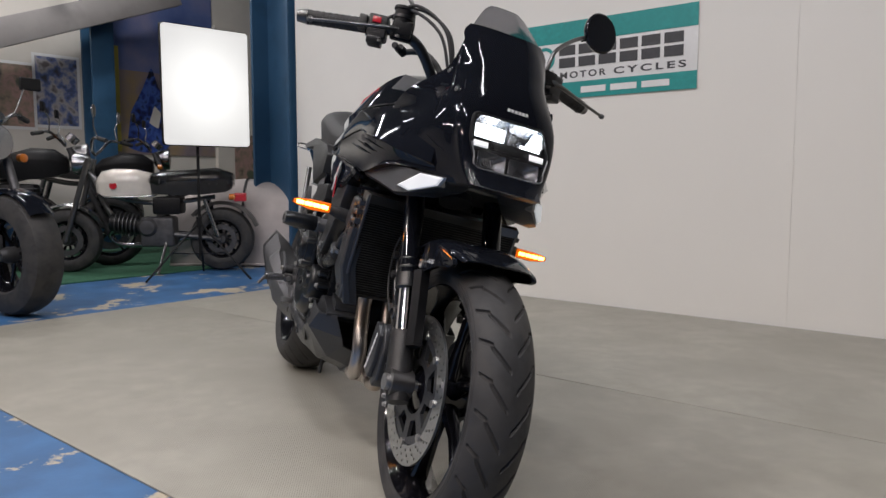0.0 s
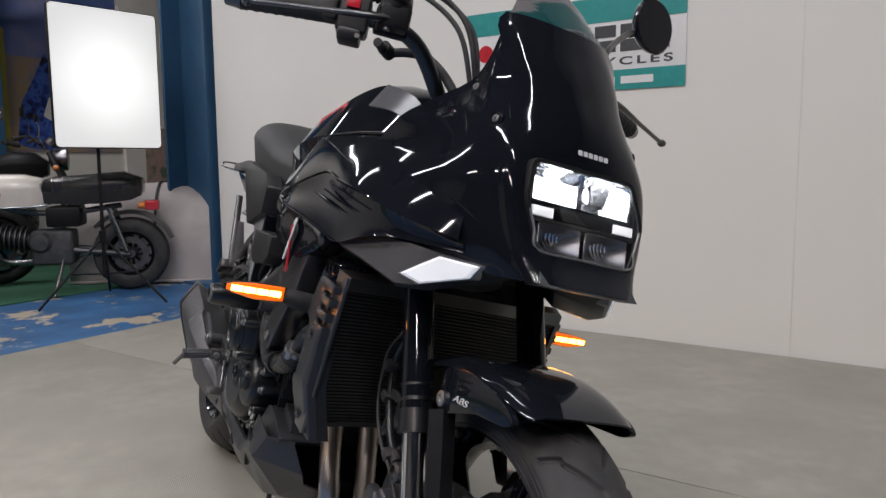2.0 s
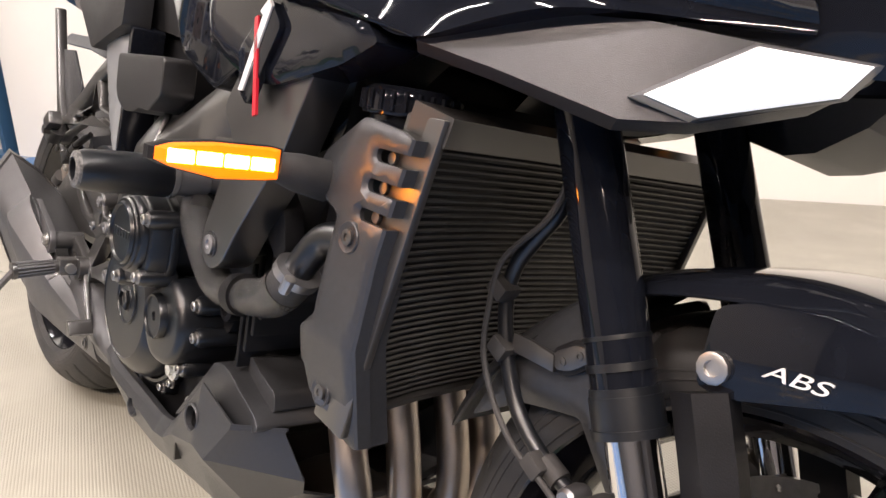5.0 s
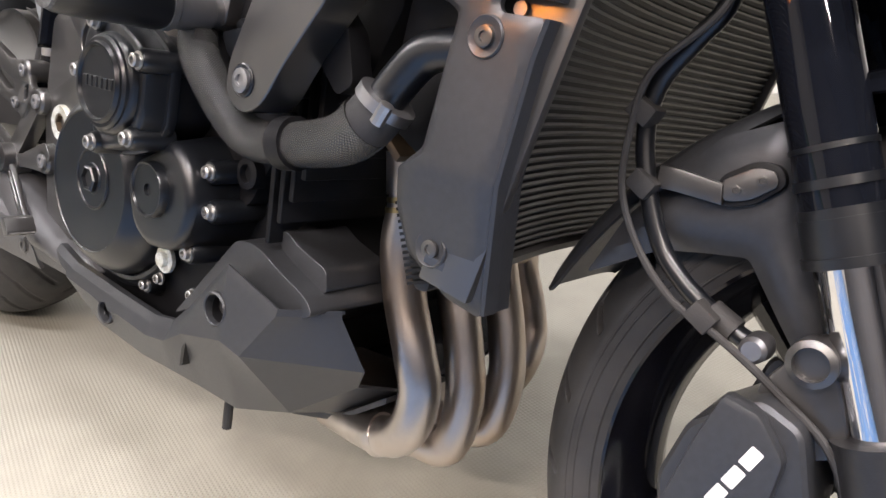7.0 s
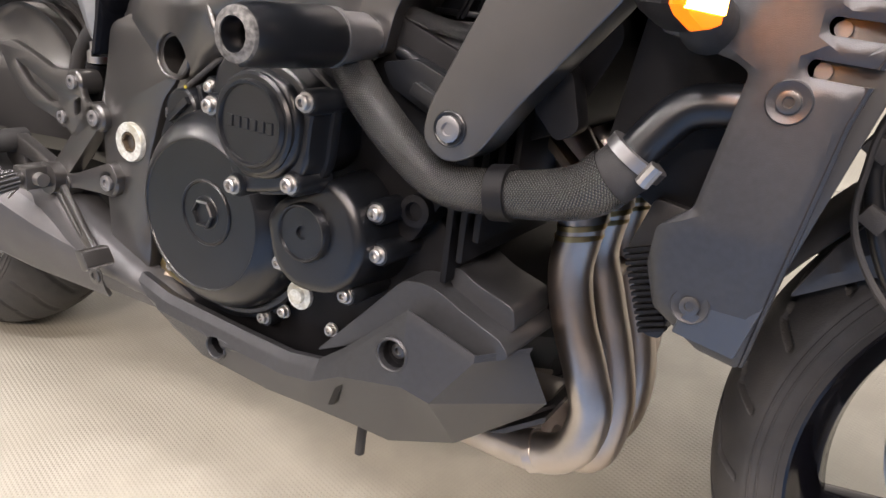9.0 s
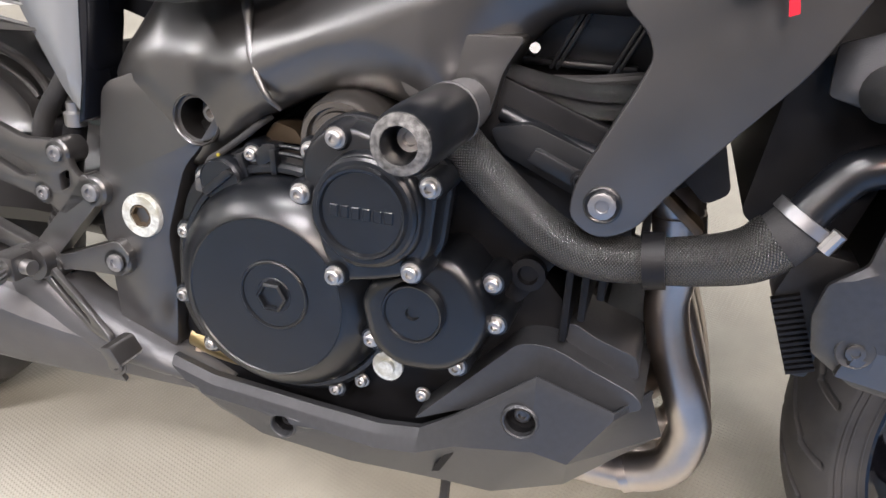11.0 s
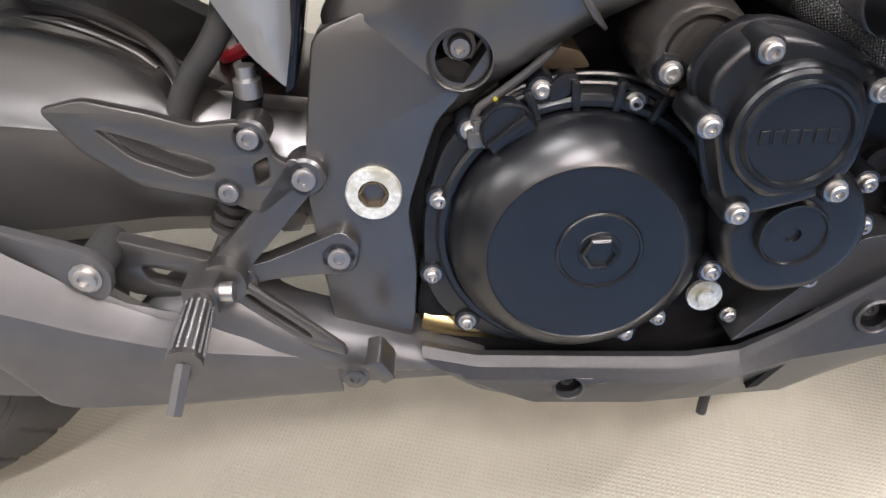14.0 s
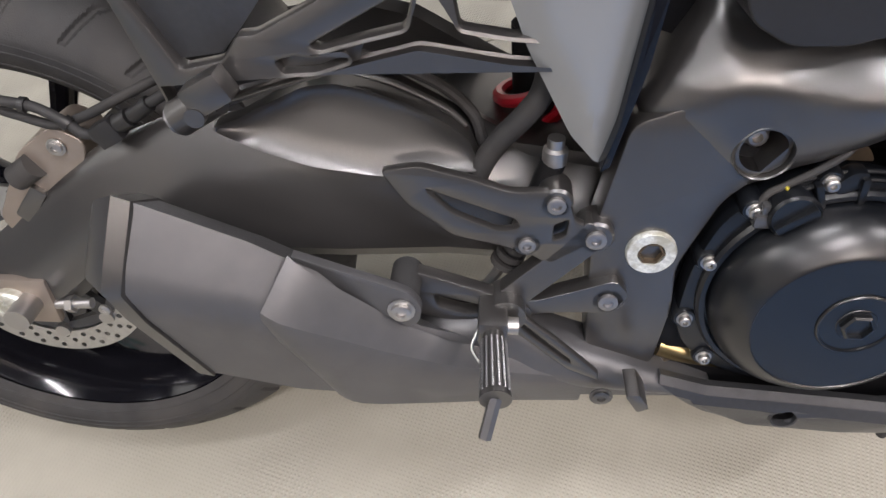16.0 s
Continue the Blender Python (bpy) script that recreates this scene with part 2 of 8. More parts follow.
def plate(outlines, y0, y1, bevel=0.0):
    """A flat piece with holes in the side view (x, z): the first outline is its edge, the rest are holes."""
    cu = bpy.data.curves.new("t", "CURVE")
    cu.dimensions, cu.fill_mode = "2D", "BOTH"
    cu.extrude, cu.bevel_depth, cu.bevel_resolution = max(1e-4, abs(y1 - y0) / 2 - bevel), bevel, 1
    cu.offset = -bevel
    for o in outlines:
        sp = cu.splines.new("POLY")
        sp.points.add(len(o) - 1)
        for q, (x, z) in zip(sp.points, o):
            q.co = (x, z, 0, 1)
        sp.use_cyclic_u = True
    ob = bpy.data.objects.new("t", cu)
    me = bpy.data.meshes.new_from_object(ob)
    bm = bmesh.new()
    bm.from_mesh(me)
    bpy.data.objects.remove(ob)
    bpy.data.meshes.remove(me)
    bpy.data.curves.remove(cu)
    for v in bm.verts:
        x, z, d = v.co
        v.co = (x, (y0 + y1) / 2 - d, z)
    bmesh.ops.remove_doubles(bm, verts=bm.verts, dist=1e-6)
    return bm


def spline(points, per=8):
    """A smooth line through the points."""
    p = [Vector(q) for q in points]
    p = [2 * p[0] - p[1]] + p + [2 * p[-1] - p[-2]]
    out = []
    for i in range(1, len(p) - 2):
        for j in range(per):
            t = j / per
            a, b, c, d = p[i - 1 : i + 3]
            out.append(0.5 * (2 * b + (c - a) * t + (2 * a - 5 * b + 4 * c - d) * t * t + (3 * b - a - 3 * c + d) * t ** 3))
    out.append(p[-2])
    return out


def tube(points, r, seg=14, per=8, flat=1.0, up=(0, 0, 1)):
    """A round bar or hose along a smooth line; r is one radius, or one for each point; flat squeezes it along the second axis."""
    line = spline(points, per)
    radii = [r] * len(line)
    if not isinstance(r, (int, float)):
        radii = [r[min(i // per, len(r) - 1)] + (r[min(i // per + 1, len(r) - 1)] - r[min(i // per, len(r) - 1)]) * (i % per) / per for i in range(len(line))]
    bm = bmesh.new()
    rings, side = [], None
    for i, q in enumerate(line):
        way = (line[min(i + 1, len(line) - 1)] - line[max(i - 1, 0)]).normalized()
        if side is None:
            side = way.cross(Vector(up))
            if side.length < 1e-3:
                side = way.cross(Vector((1, 0, 0)))
        side = (side - way * side.dot(way)).normalized()
        other = way.cross(side)
        rings.append([bm.verts.new(q + radii[i] * (side * math.cos(a) + flat * other * math.sin(a))) for a in (math.tau * k / seg for k in range(seg))])
    uv = bm.loops.layers.uv.new("UVMap")
    run = 0.0
    for i, (a, b) in enumerate(zip(rings, rings[1:])):
        step = (line[i + 1] - line[i]).length
        for k in range(seg):
            f = bm.faces.new((a[k], a[(k + 1) % seg], b[(k + 1) % seg], b[k]))
            for lp, (u, v) in zip(f.loops, ((k, run), (k + 1, run), (k + 1, run + step), (k, run + step))):
                lp[uv].uv = (u / seg, v * 10)
        run += step
    bm.faces.new(rings[0][::-1])
    bm.faces.new(rings[-1])
    return bm


def rod(a, b, r, seg=14, r2=None, w=0.0):
    a, b = Vector(a), Vector(b)
    return bevelled(tube([a, b], [r, r2 or r], seg, 1), w, 2, 60)


def lathe(profile, c, axis="y", seg=48, closed=False):
    """Turns a profile of (radius, along) round an axis through c."""
    bm = bmesh.new()
    rings = []
    for r, d in profile:
        ring = []
        for k in range(seg):
            a = math.tau * k / seg
            u, v = r * math.cos(a), r * math.sin(a)
            co = {"y": (c[0] + u, c[1] + d, c[2] + v), "x": (c[0] + d, c[1] + u, c[2] + v), "z": (c[0] + u, c[1] + v, c[2] + d)}[axis]
            ring.append(bm.verts.new(co))
        rings.append(ring)
    pairs = list(zip(rings, rings[1:])) + ([(rings[-1], rings[0])] if closed else [])
    for a, b in pairs:
        for k in range(seg):
            bm.faces.new((a[k], a[(k + 1) % seg], b[(k + 1) % seg], b[k]))
    if not closed:
        for ring in (rings[0], rings[-1]):
            bm.faces.new(ring)
    bmesh.ops.remove_doubles(bm, verts=bm.verts, dist=1e-6)
    return bm


def loft(sections, close_ring=True, caps=True):
    """A skin over rings of equal count."""
    bm = bmesh.new()
    rings = [[bm.verts.new(p) for p in s] for s in sections]
    n = len(rings[0])
    for a, b in zip(rings, rings[1:]):
        for k in range(n if close_ring else n - 1):
            bm.faces.new((a[k], a[(k + 1) % n], b[(k + 1) % n], b[k]))
    if caps and close_ring:
        bm.faces.new(rings[0][::-1])
        bm.faces.new(rings[-1])
    return bm


def pillow(outlines, y0, rise, r, back, step=0.009, ridge=0.0):
    """A plate in the side view (x, z) whose face swells from y0 outwards by rise over a rounded margin of width r; back is its rear plane."""
    edge = [Vector(p) for o in outlines for p in o]
    lines, start = [], 0
    for o in outlines:
        lines += [(start + i, start + (i + 1) % len(o)) for i in range(len(o))]
        start += len(o)

    def inside(q):
        hit = False
        for a, b in lines:
            p, s = edge[a], edge[b]
            if (p.y > q.y) != (s.y > q.y) and q.x < (s.x - p.x) * (q.y - p.y) / (s.y - p.y) + p.x:
                hit = not hit
        return hit

    def depth(q, last=None):
        best = 9.0
        for a, b in lines[:last]:
            p, s = edge[a], edge[b]
            d = s - p
            k = max(0.0, min(1.0, (q - p).dot(d) / max(1e-12, d.length_squared)))
            best = min(best, (q - p - d * k).length)
        return best

    pts = list(edge)
    x = min(p.x for p in edge)
    odd = 0
    while x < max(p.x for p in edge):
        z = min(p.y for p in edge) + (step / 2 if odd else 0)
        while z < max(p.y for p in edge):
            q = Vector((x, z))
            if inside(q) and depth(q) > step * 0.35:
                pts.append(q)
            z += step
        x += step * 0.87
        odd = 1 - odd
    co, _, faces, *_ = delaunay_2d_cdt(pts, lines, [], 0, 1e-7)
    faces = [f for f in faces if inside((co[f[0]] + co[f[1]] + co[f[2]]) / 3)]
    way = 1 if y0 > back else -1
    bm = bmesh.new()
    vs = []
    for p in co:
        u = min(1.0, depth(p, len(outlines[0])) / r)
        vs.append(bm.verts.new((p.x, y0 + way * rise * (math.sqrt(max(0.0, 1 - (1 - u) ** 2)) * (1 - ridge) + ridge * u), p.y)))
    for f in faces:
        bm.faces.new([vs[i] for i in f])
    rim = [e for e in bm.edges if len(e.link_faces) == 1]
    out = bmesh.ops.extrude_edge_only(bm, edges=rim)
    for v in out["geom"]:
        if isinstance(v, bmesh.types.BMVert):
            v.co.y = back
    return bm


def thick(bm, d):
    """Gives an open skin a thickness."""
    bmesh.ops.recalc_face_normals(bm, faces=bm.faces)
    bmesh.ops.solidify(bm, geom=bm.faces, thickness=d)
    return bm


def ribbed(lines, per=8, cols=4, bows=()):
    """A skin over lines that run lengthwise, each drawn as a smooth line; bows swell the strips between them outwards along y."""
    runs = [spline(p, per) for p in lines]
    rows = []
    for i in range(len(runs[0])):
        row = []
        for j in range(len(runs) - 1):
            a, b = runs[j][i], runs[j + 1][i]
            for k in range(cols if j < len(runs) - 2 else cols + 1):
                q = a.lerp(b, k / cols)
                q.y += (bows[j] if j < len(bows) else 0.0) * 4 * (k / cols) * (1 - k / cols) * (1 if q.y > 0 else -1)
                row.append(q)
        rows.append(row)
    return loft(rows, False, False)


def moved(bm, m):
    bmesh.ops.transform(bm, matrix=m, verts=bm.verts)
    return bm


def cut(bm, cutter):
    """The first mesh less the second."""
    obs = []
    for b in (bm, cutter):
        bmesh.ops.recalc_face_normals(b, faces=b.faces)
        me = bpy.data.meshes.new("t")
        b.to_mesh(me)
        b.free()
        obs.append(new("t", me))
    mod = obs[0].modifiers.new("t", "BOOLEAN")
    mod.operation, mod.object, mod.solver = "DIFFERENCE", obs[1], "EXACT"
    me = bpy.data.meshes.new_from_object(obs[0].evaluated_get(bpy.context.evaluated_depsgraph_get()))
    out = bmesh.new()
    out.from_mesh(me)
    for ob in obs:
        bpy.data.objects.remove(ob)
    bpy.data.meshes.remove(me)
    return out


def bolt(c, r, parent, way=(0, -1, 0), h=0.006, washer=True, material="steel", name="bolt"):
    """A hexagon head on a washer, with a dished top, facing way."""
    prof = [(r * 1.35, 0.0), (r * 1.35, h * 0.3), (r, h * 0.32), (r, h), (r * 0.8, h * 1.15), (r * 0.5, h * 1.15), (r * 0.45, h * 0.6)] if washer else [(r, 0), (r, h), (r * 0.85, h * 1.15), (r * 0.5, h * 1.15), (r * 0.45, h * 0.5)]
    bm = lathe(prof, (0, 0, 0), "z", 12)
    moved(bm, Matrix.Translation(c) @ Vector(way).to_track_quat("Z", "Y").to_matrix().to_4x4())
    return part(name, bm, material, parent)


# ---- floor materials ----
def floor_paint():
    """Blue floor paint worn through to cream concrete, with dirt."""
    m = mat("worn blue floor paint", (0.035, 0.12, 0.28), 0.5, vary=0.25, scale=5, bump=0.3, bump_scale=80)
    nt = m.node_tree
    p = nt.nodes["Principled BSDF"]
    old = p.inputs["Base Color"].links[0].from_socket
    tc = nt.nodes.new("ShaderNodeTexCoord")
    n = nt.nodes.new("ShaderNodeTexNoise")
    n.inputs["Scale"].default_value, n.inputs["Detail"].default_value, n.inputs["Roughness"].default_value = 3.2, 9, 0.68
    nt.links.new(tc.outputs["Object"], n.inputs["Vector"])
    r = nt.nodes.new("ShaderNodeValToRGB")
    r.color_ramp.elements[0].position, r.color_ramp.elements[1].position = 0.56, 0.585
    nt.links.new(n.outputs["Fac"], r.inputs[0])
    mix = nt.nodes.new("ShaderNodeMix")
    mix.data_type = "RGBA"
    nt.links.new(r.outputs[0], mix.inputs[0])
    nt.links.new(old, mix.inputs[6])
    mix.inputs[7].default_value = (0.42, 0.37, 0.28, 1)
    nt.links.new(mix.outputs[2], p.inputs["Base Color"])
    return m


def mat_vinyl():
    """Grey-beige vinyl matting with rows of small raised studs."""
    m = mat("studded grey vinyl matting", (0.325, 0.312, 0.266), 0.42, vary=0.1, scale=14, patch=1.6, second=(0.298, 0.286, 0.243), rough_vary=0.12)
    nt = m.node_tree
    p = nt.nodes["Principled BSDF"]
    tc = nt.nodes.new("ShaderNodeTexCoord")
    mp = nt.nodes.new("ShaderNodeMapping")
    mp.inputs["Rotation"].default_value = (0, 0, radians(45))
    nt.links.new(tc.outputs["Object"], mp.inputs["Vector"])
    waves = []
    for way in ("X", "Y"):
        w = nt.nodes.new("ShaderNodeTexWave")
        w.bands_direction = way
        w.inputs["Scale"].default_value = 56
        w.inputs["Distortion"].default_value = 0.0
        nt.links.new(mp.outputs[0], w.inputs["Vector"])
        waves.append(w)
    mul = nt.nodes.new("ShaderNodeMath")
    mul.operation = "MULTIPLY"
    nt.links.new(waves[0].outputs["Fac"], mul.inputs[0])
    nt.links.new(waves[1].outputs["Fac"], mul.inputs[1])
    b = nt.nodes.new("ShaderNodeBump")
    b.inputs["Strength"].default_value, b.inputs["Distance"].default_value = 0.55, 0.002
    nt.links.new(mul.outputs[0], b.inputs["Height"])
    nt.links.new(b.outputs[0], p.inputs["Normal"])
    dust = nt.nodes.new("ShaderNodeTexNoise")
    dust.inputs["Scale"].default_value, dust.inputs["Detail"].default_value = 5, 7
    nt.links.new(tc.outputs["Object"], dust.inputs["Vector"])
    r = nt.nodes.new("ShaderNodeValToRGB")
    r.color_ramp.elements[0].position, r.color_ramp.elements[1].position = 0.47, 0.74
    nt.links.new(dust.outputs["Fac"], r.inputs[0])
    mix = nt.nodes.new("ShaderNodeMix")
    mix.data_type = "RGBA"
    old = p.inputs["Base Color"].links[0].from_socket
    nt.links.new(r.outputs[0], mix.inputs[0])
    nt.links.new(old, mix.inputs[6])
    mix.inputs[7].default_value = (0.278, 0.266, 0.222, 1)
    nt.links.new(mix.outputs[2], p.inputs["Base Color"])
    worn = nt.nodes.new("ShaderNodeTexNoise")
    worn.inputs["Scale"].default_value, worn.inputs["Detail"].default_value = 3.2, 4
    nt.links.new(tc.outputs["Object"], worn.inputs["Vector"])
    ease = nt.nodes.new("ShaderNodeMapRange")
    ease.inputs["From Min"].default_value, ease.inputs["From Max"].default_value = 0.38, 0.62
    ease.inputs["To Min"].default_value, ease.inputs["To Max"].default_value = 0.18, 0.55
    nt.links.new(worn.outputs["Fac"], ease.inputs["Value"])
    nt.links.new(ease.outputs[0], b.inputs["Strength"])
    return m


M["floor"], M["vinyl"] = floor_paint(), mat_vinyl()


def structure(name, bm, material, label="", category=""):
    return tagged(finish(name, bm, material, m=ROOM, label=label), category=category, kind="structure")


# ---- the hall ----
WALL_N, WALL_S0, BACK_S, SIDE_N, FRONT_S, HIGH = 2.44, -3.16, -6.4, -6.8, 6.5, 4.3
structure("floor", box(BACK_S - 0.3, FRONT_S + 0.3, SIDE_N - 0.3, 6.3, -0.2, -0.006), "floor", "blue painted concrete floor, worn through to cream patches", "floor")
structure("wall_north", box(WALL_S0, FRONT_S, WALL_N, WALL_N + 0.12, -0.006, HIGH), "white_paint", "plain white painted partition wall", "wall")
structure("wall_west", box(BACK_S - 0.2, BACK_S, SIDE_N, 6.0, -0.006, HIGH), "cream", "cream painted rear wall hung with posters", "wall")
# south and east walls are unseen, kept dark to deepen the bike's reflections
structure("wall_south", box(BACK_S, FRONT_S, SIDE_N - 0.2, SIDE_N, -0.006, HIGH), "unseen_wall", "plain dark grey wall, out of view", "wall")
structure("wall_east", box(FRONT_S, FRONT_S + 0.2, SIDE_N, 2.44, -0.006, HIGH), "unseen_wall", "plain dark grey wall, out of view", "wall")
structure("wall_behind", box(BACK_S, WALL_S0, 6.0, 6.2, -0.006, HIGH), "cream", "plain cream painted wall", "wall")
# unseen ceiling, darkened so that the bike's flank reflects less of it
structure("ceiling", box(BACK_S, FRONT_S, SIDE_N, 6.0, HIGH, HIGH + 0.15), "ceiling", "dark grey ceiling, out of view", "ceiling")
structure("trim", box(0.62, 0.632, WALL_N - 0.003, WALL_N, 0, HIGH), "white_paint", "narrow joint cover strip on the white wall", "trim")

MAT_S0, MAT_N0, JOINT = -2.43, -0.60, 0.866
for n0, n1 in ((MAT_N0, JOINT - 0.002), (JOINT + 0.002, WALL_N - 0.01)):
    tagged(finish("floor_mat", box(MAT_S0, FRONT_S - 0.05, n0, n1, -0.006, 0.0, 0.002), "vinyl", m=ROOM, label="grey-beige studded vinyl floor matting laid in strips"), category="floor mat", group="matting strips")
tagged(finish("green_carpet", box(BACK_S, -3.75, -3.0, 4.5, -0.006, 0.004, 0.002), "green", m=ROOM, label="dark green carpet under the parked motorcycles"), category="carpet")


def steel_column(s0, n0, width=0.55, depth=0.30):
    """A rolled H section: two flanges and a web."""
    c = empty("column", ROOM @ Matrix.Translation((s0, n0, 0)), "navy blue painted steel H-section column", "column", "hall columns")
    part("flange", box(0, 0.03, -depth / 2, depth / 2, -0.006, HIGH, 0.002), "column", c)
    part("flange", box(width - 0.03, width, -depth / 2, depth / 2, -0.006, HIGH, 0.002), "column", c)
    part("web", box(0.03, width - 0.03, -0.012, 0.012, -0.006, HIGH), "column", c)
    part("base_plate", box(-0.05, width + 0.05, -depth / 2 - 0.05, depth / 2 + 0.05, -0.006, 0.016, 0.003), "column", c)
    return c


steel_column(-3.72, 2.58, 0.5, 0.34)
steel_column(-6.38, 2.31, 0.24, 0.24)


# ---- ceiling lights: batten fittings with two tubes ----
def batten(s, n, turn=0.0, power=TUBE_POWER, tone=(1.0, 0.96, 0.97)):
    b = empty("ceiling_light", ROOM @ pose(s, n, HIGH, 0, 0, turn), "lit white double tube ceiling batten, out of view", "ceiling light", "ceiling battens")
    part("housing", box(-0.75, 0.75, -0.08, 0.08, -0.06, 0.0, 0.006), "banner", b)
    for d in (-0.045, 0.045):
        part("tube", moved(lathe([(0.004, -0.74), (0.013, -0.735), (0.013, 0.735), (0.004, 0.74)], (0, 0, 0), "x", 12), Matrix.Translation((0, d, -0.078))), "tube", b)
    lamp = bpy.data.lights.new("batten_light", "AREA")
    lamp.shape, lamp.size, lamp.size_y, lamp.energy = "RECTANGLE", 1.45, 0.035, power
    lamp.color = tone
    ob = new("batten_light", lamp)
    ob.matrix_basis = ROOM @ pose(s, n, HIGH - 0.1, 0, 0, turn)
    return b


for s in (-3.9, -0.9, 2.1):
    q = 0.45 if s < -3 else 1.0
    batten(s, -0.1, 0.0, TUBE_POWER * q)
    batten(s, -1.9, 0.0, BOOST_POWER * 0.7 * q, (1.0, 0.93, 0.93))
    # unseen warm row, added for the warm highlights on the near flank
    batten(s, -4.3, 0.0, BOOST_POWER * q, (1.0, 0.85, 0.77))
# one more unseen batten, added to brighten the rear wall
batten(-5.2, 1.3, 90.0, BOOST_POWER * 0.6, (1.0, 0.95, 0.93))

# ---- the motorcycle: built upright in its own axes, x ahead, y to its left ----
bike = empty("motorcycle", pose(0, 0, 0, LEAN, 0, 0), "gloss black sports motorcycle leaning on its side stand, lamps lit", "motorcycle")
FAX, RAX = (0.73, 0.30), (-0.735, 0.314)      # axles (x, z)


def tyre(c, radius, width, rim_r, grooves, cut):
    """A road tyre: round crown, side walls, slanted tread cuts pressed into the crown."""
    rows, around = 110, 1080
    bm = bmesh.new()
    grid = []
    for i in range(rows + 1):
        u = -1 + 2 * i / rows
        a = abs(u)
        if a < 0.72:
            f = a / 0.72
            lean = f * 1.25
            half, r = math.copysign(width / 2 * math.sin(f * 1.25) / math.sin(1.25), u), radius - (1 - math.cos(f * 1.25)) * width * 0.42
        else:
            f = (a - 0.72) / 0.28
            lean = 1.5
            r1 = radius - (1 - math.cos(1.25)) * width * 0.42
            half, r = math.copysign(width / 2 * (1.0 + 0.02 * math.sin(f * math.pi) - 0.12 * f * f), u), r1 + (rim_r - r1) * f
        ring = []
        for k in range(around):
            t = math.tau * k / around
            d = 0.0
            if a < 0.70:
                side = 1 if u > 0 else -1
                for slant, span, phase, wide in ((0.075, (0.05, 0.42), 0.0, 0.0062), (0.030, (0.36, 0.66), 0.45, 0.0044)):
                    x = (t * grooves / math.tau + phase + (0.5 if side > 0 else 0) - a * slant * grooves) % 1
                    if span[0] < a < span[1]:
                        w = abs(x - 0.5) * math.tau / grooves * radius
                        d = max(d, cut * max(0.0, 1 - (w / wide) ** 3) * min(1.0, (a - span[0]) / 0.03, (span[1] - a) / 0.03))
            ring.append(bm.verts.new((c[0] + (r - d * math.cos(lean)) * math.cos(t), half - math.copysign(d * math.sin(lean), u), c[1] + (r - d * math.cos(lean)) * math.sin(t))))
        grid.append(ring)
    for a, b in zip(grid, grid[1:]):
        for k in range(around):
            bm.faces.new((a[k], a[(k + 1) % around], b[(k + 1) % around], b[k]))
    return bm


def brake_disc(c, y, r, holes=28, inner=0.74):
    rows = [circle(c[0], c[1], r, 64), circle(c[0], c[1], r * inner, 48)]
    for k in range(holes):
        for j, f in enumerate((0.80, 0.87, 0.94)):
            a = math.tau * (k + j / 3) / holes
            rows.append(circle(c[0] + r * f * math.cos(a), c[1] + r * f * math.sin(a), 0.0032, 7))
    return plate(rows, y - 0.0025, y + 0.0025)


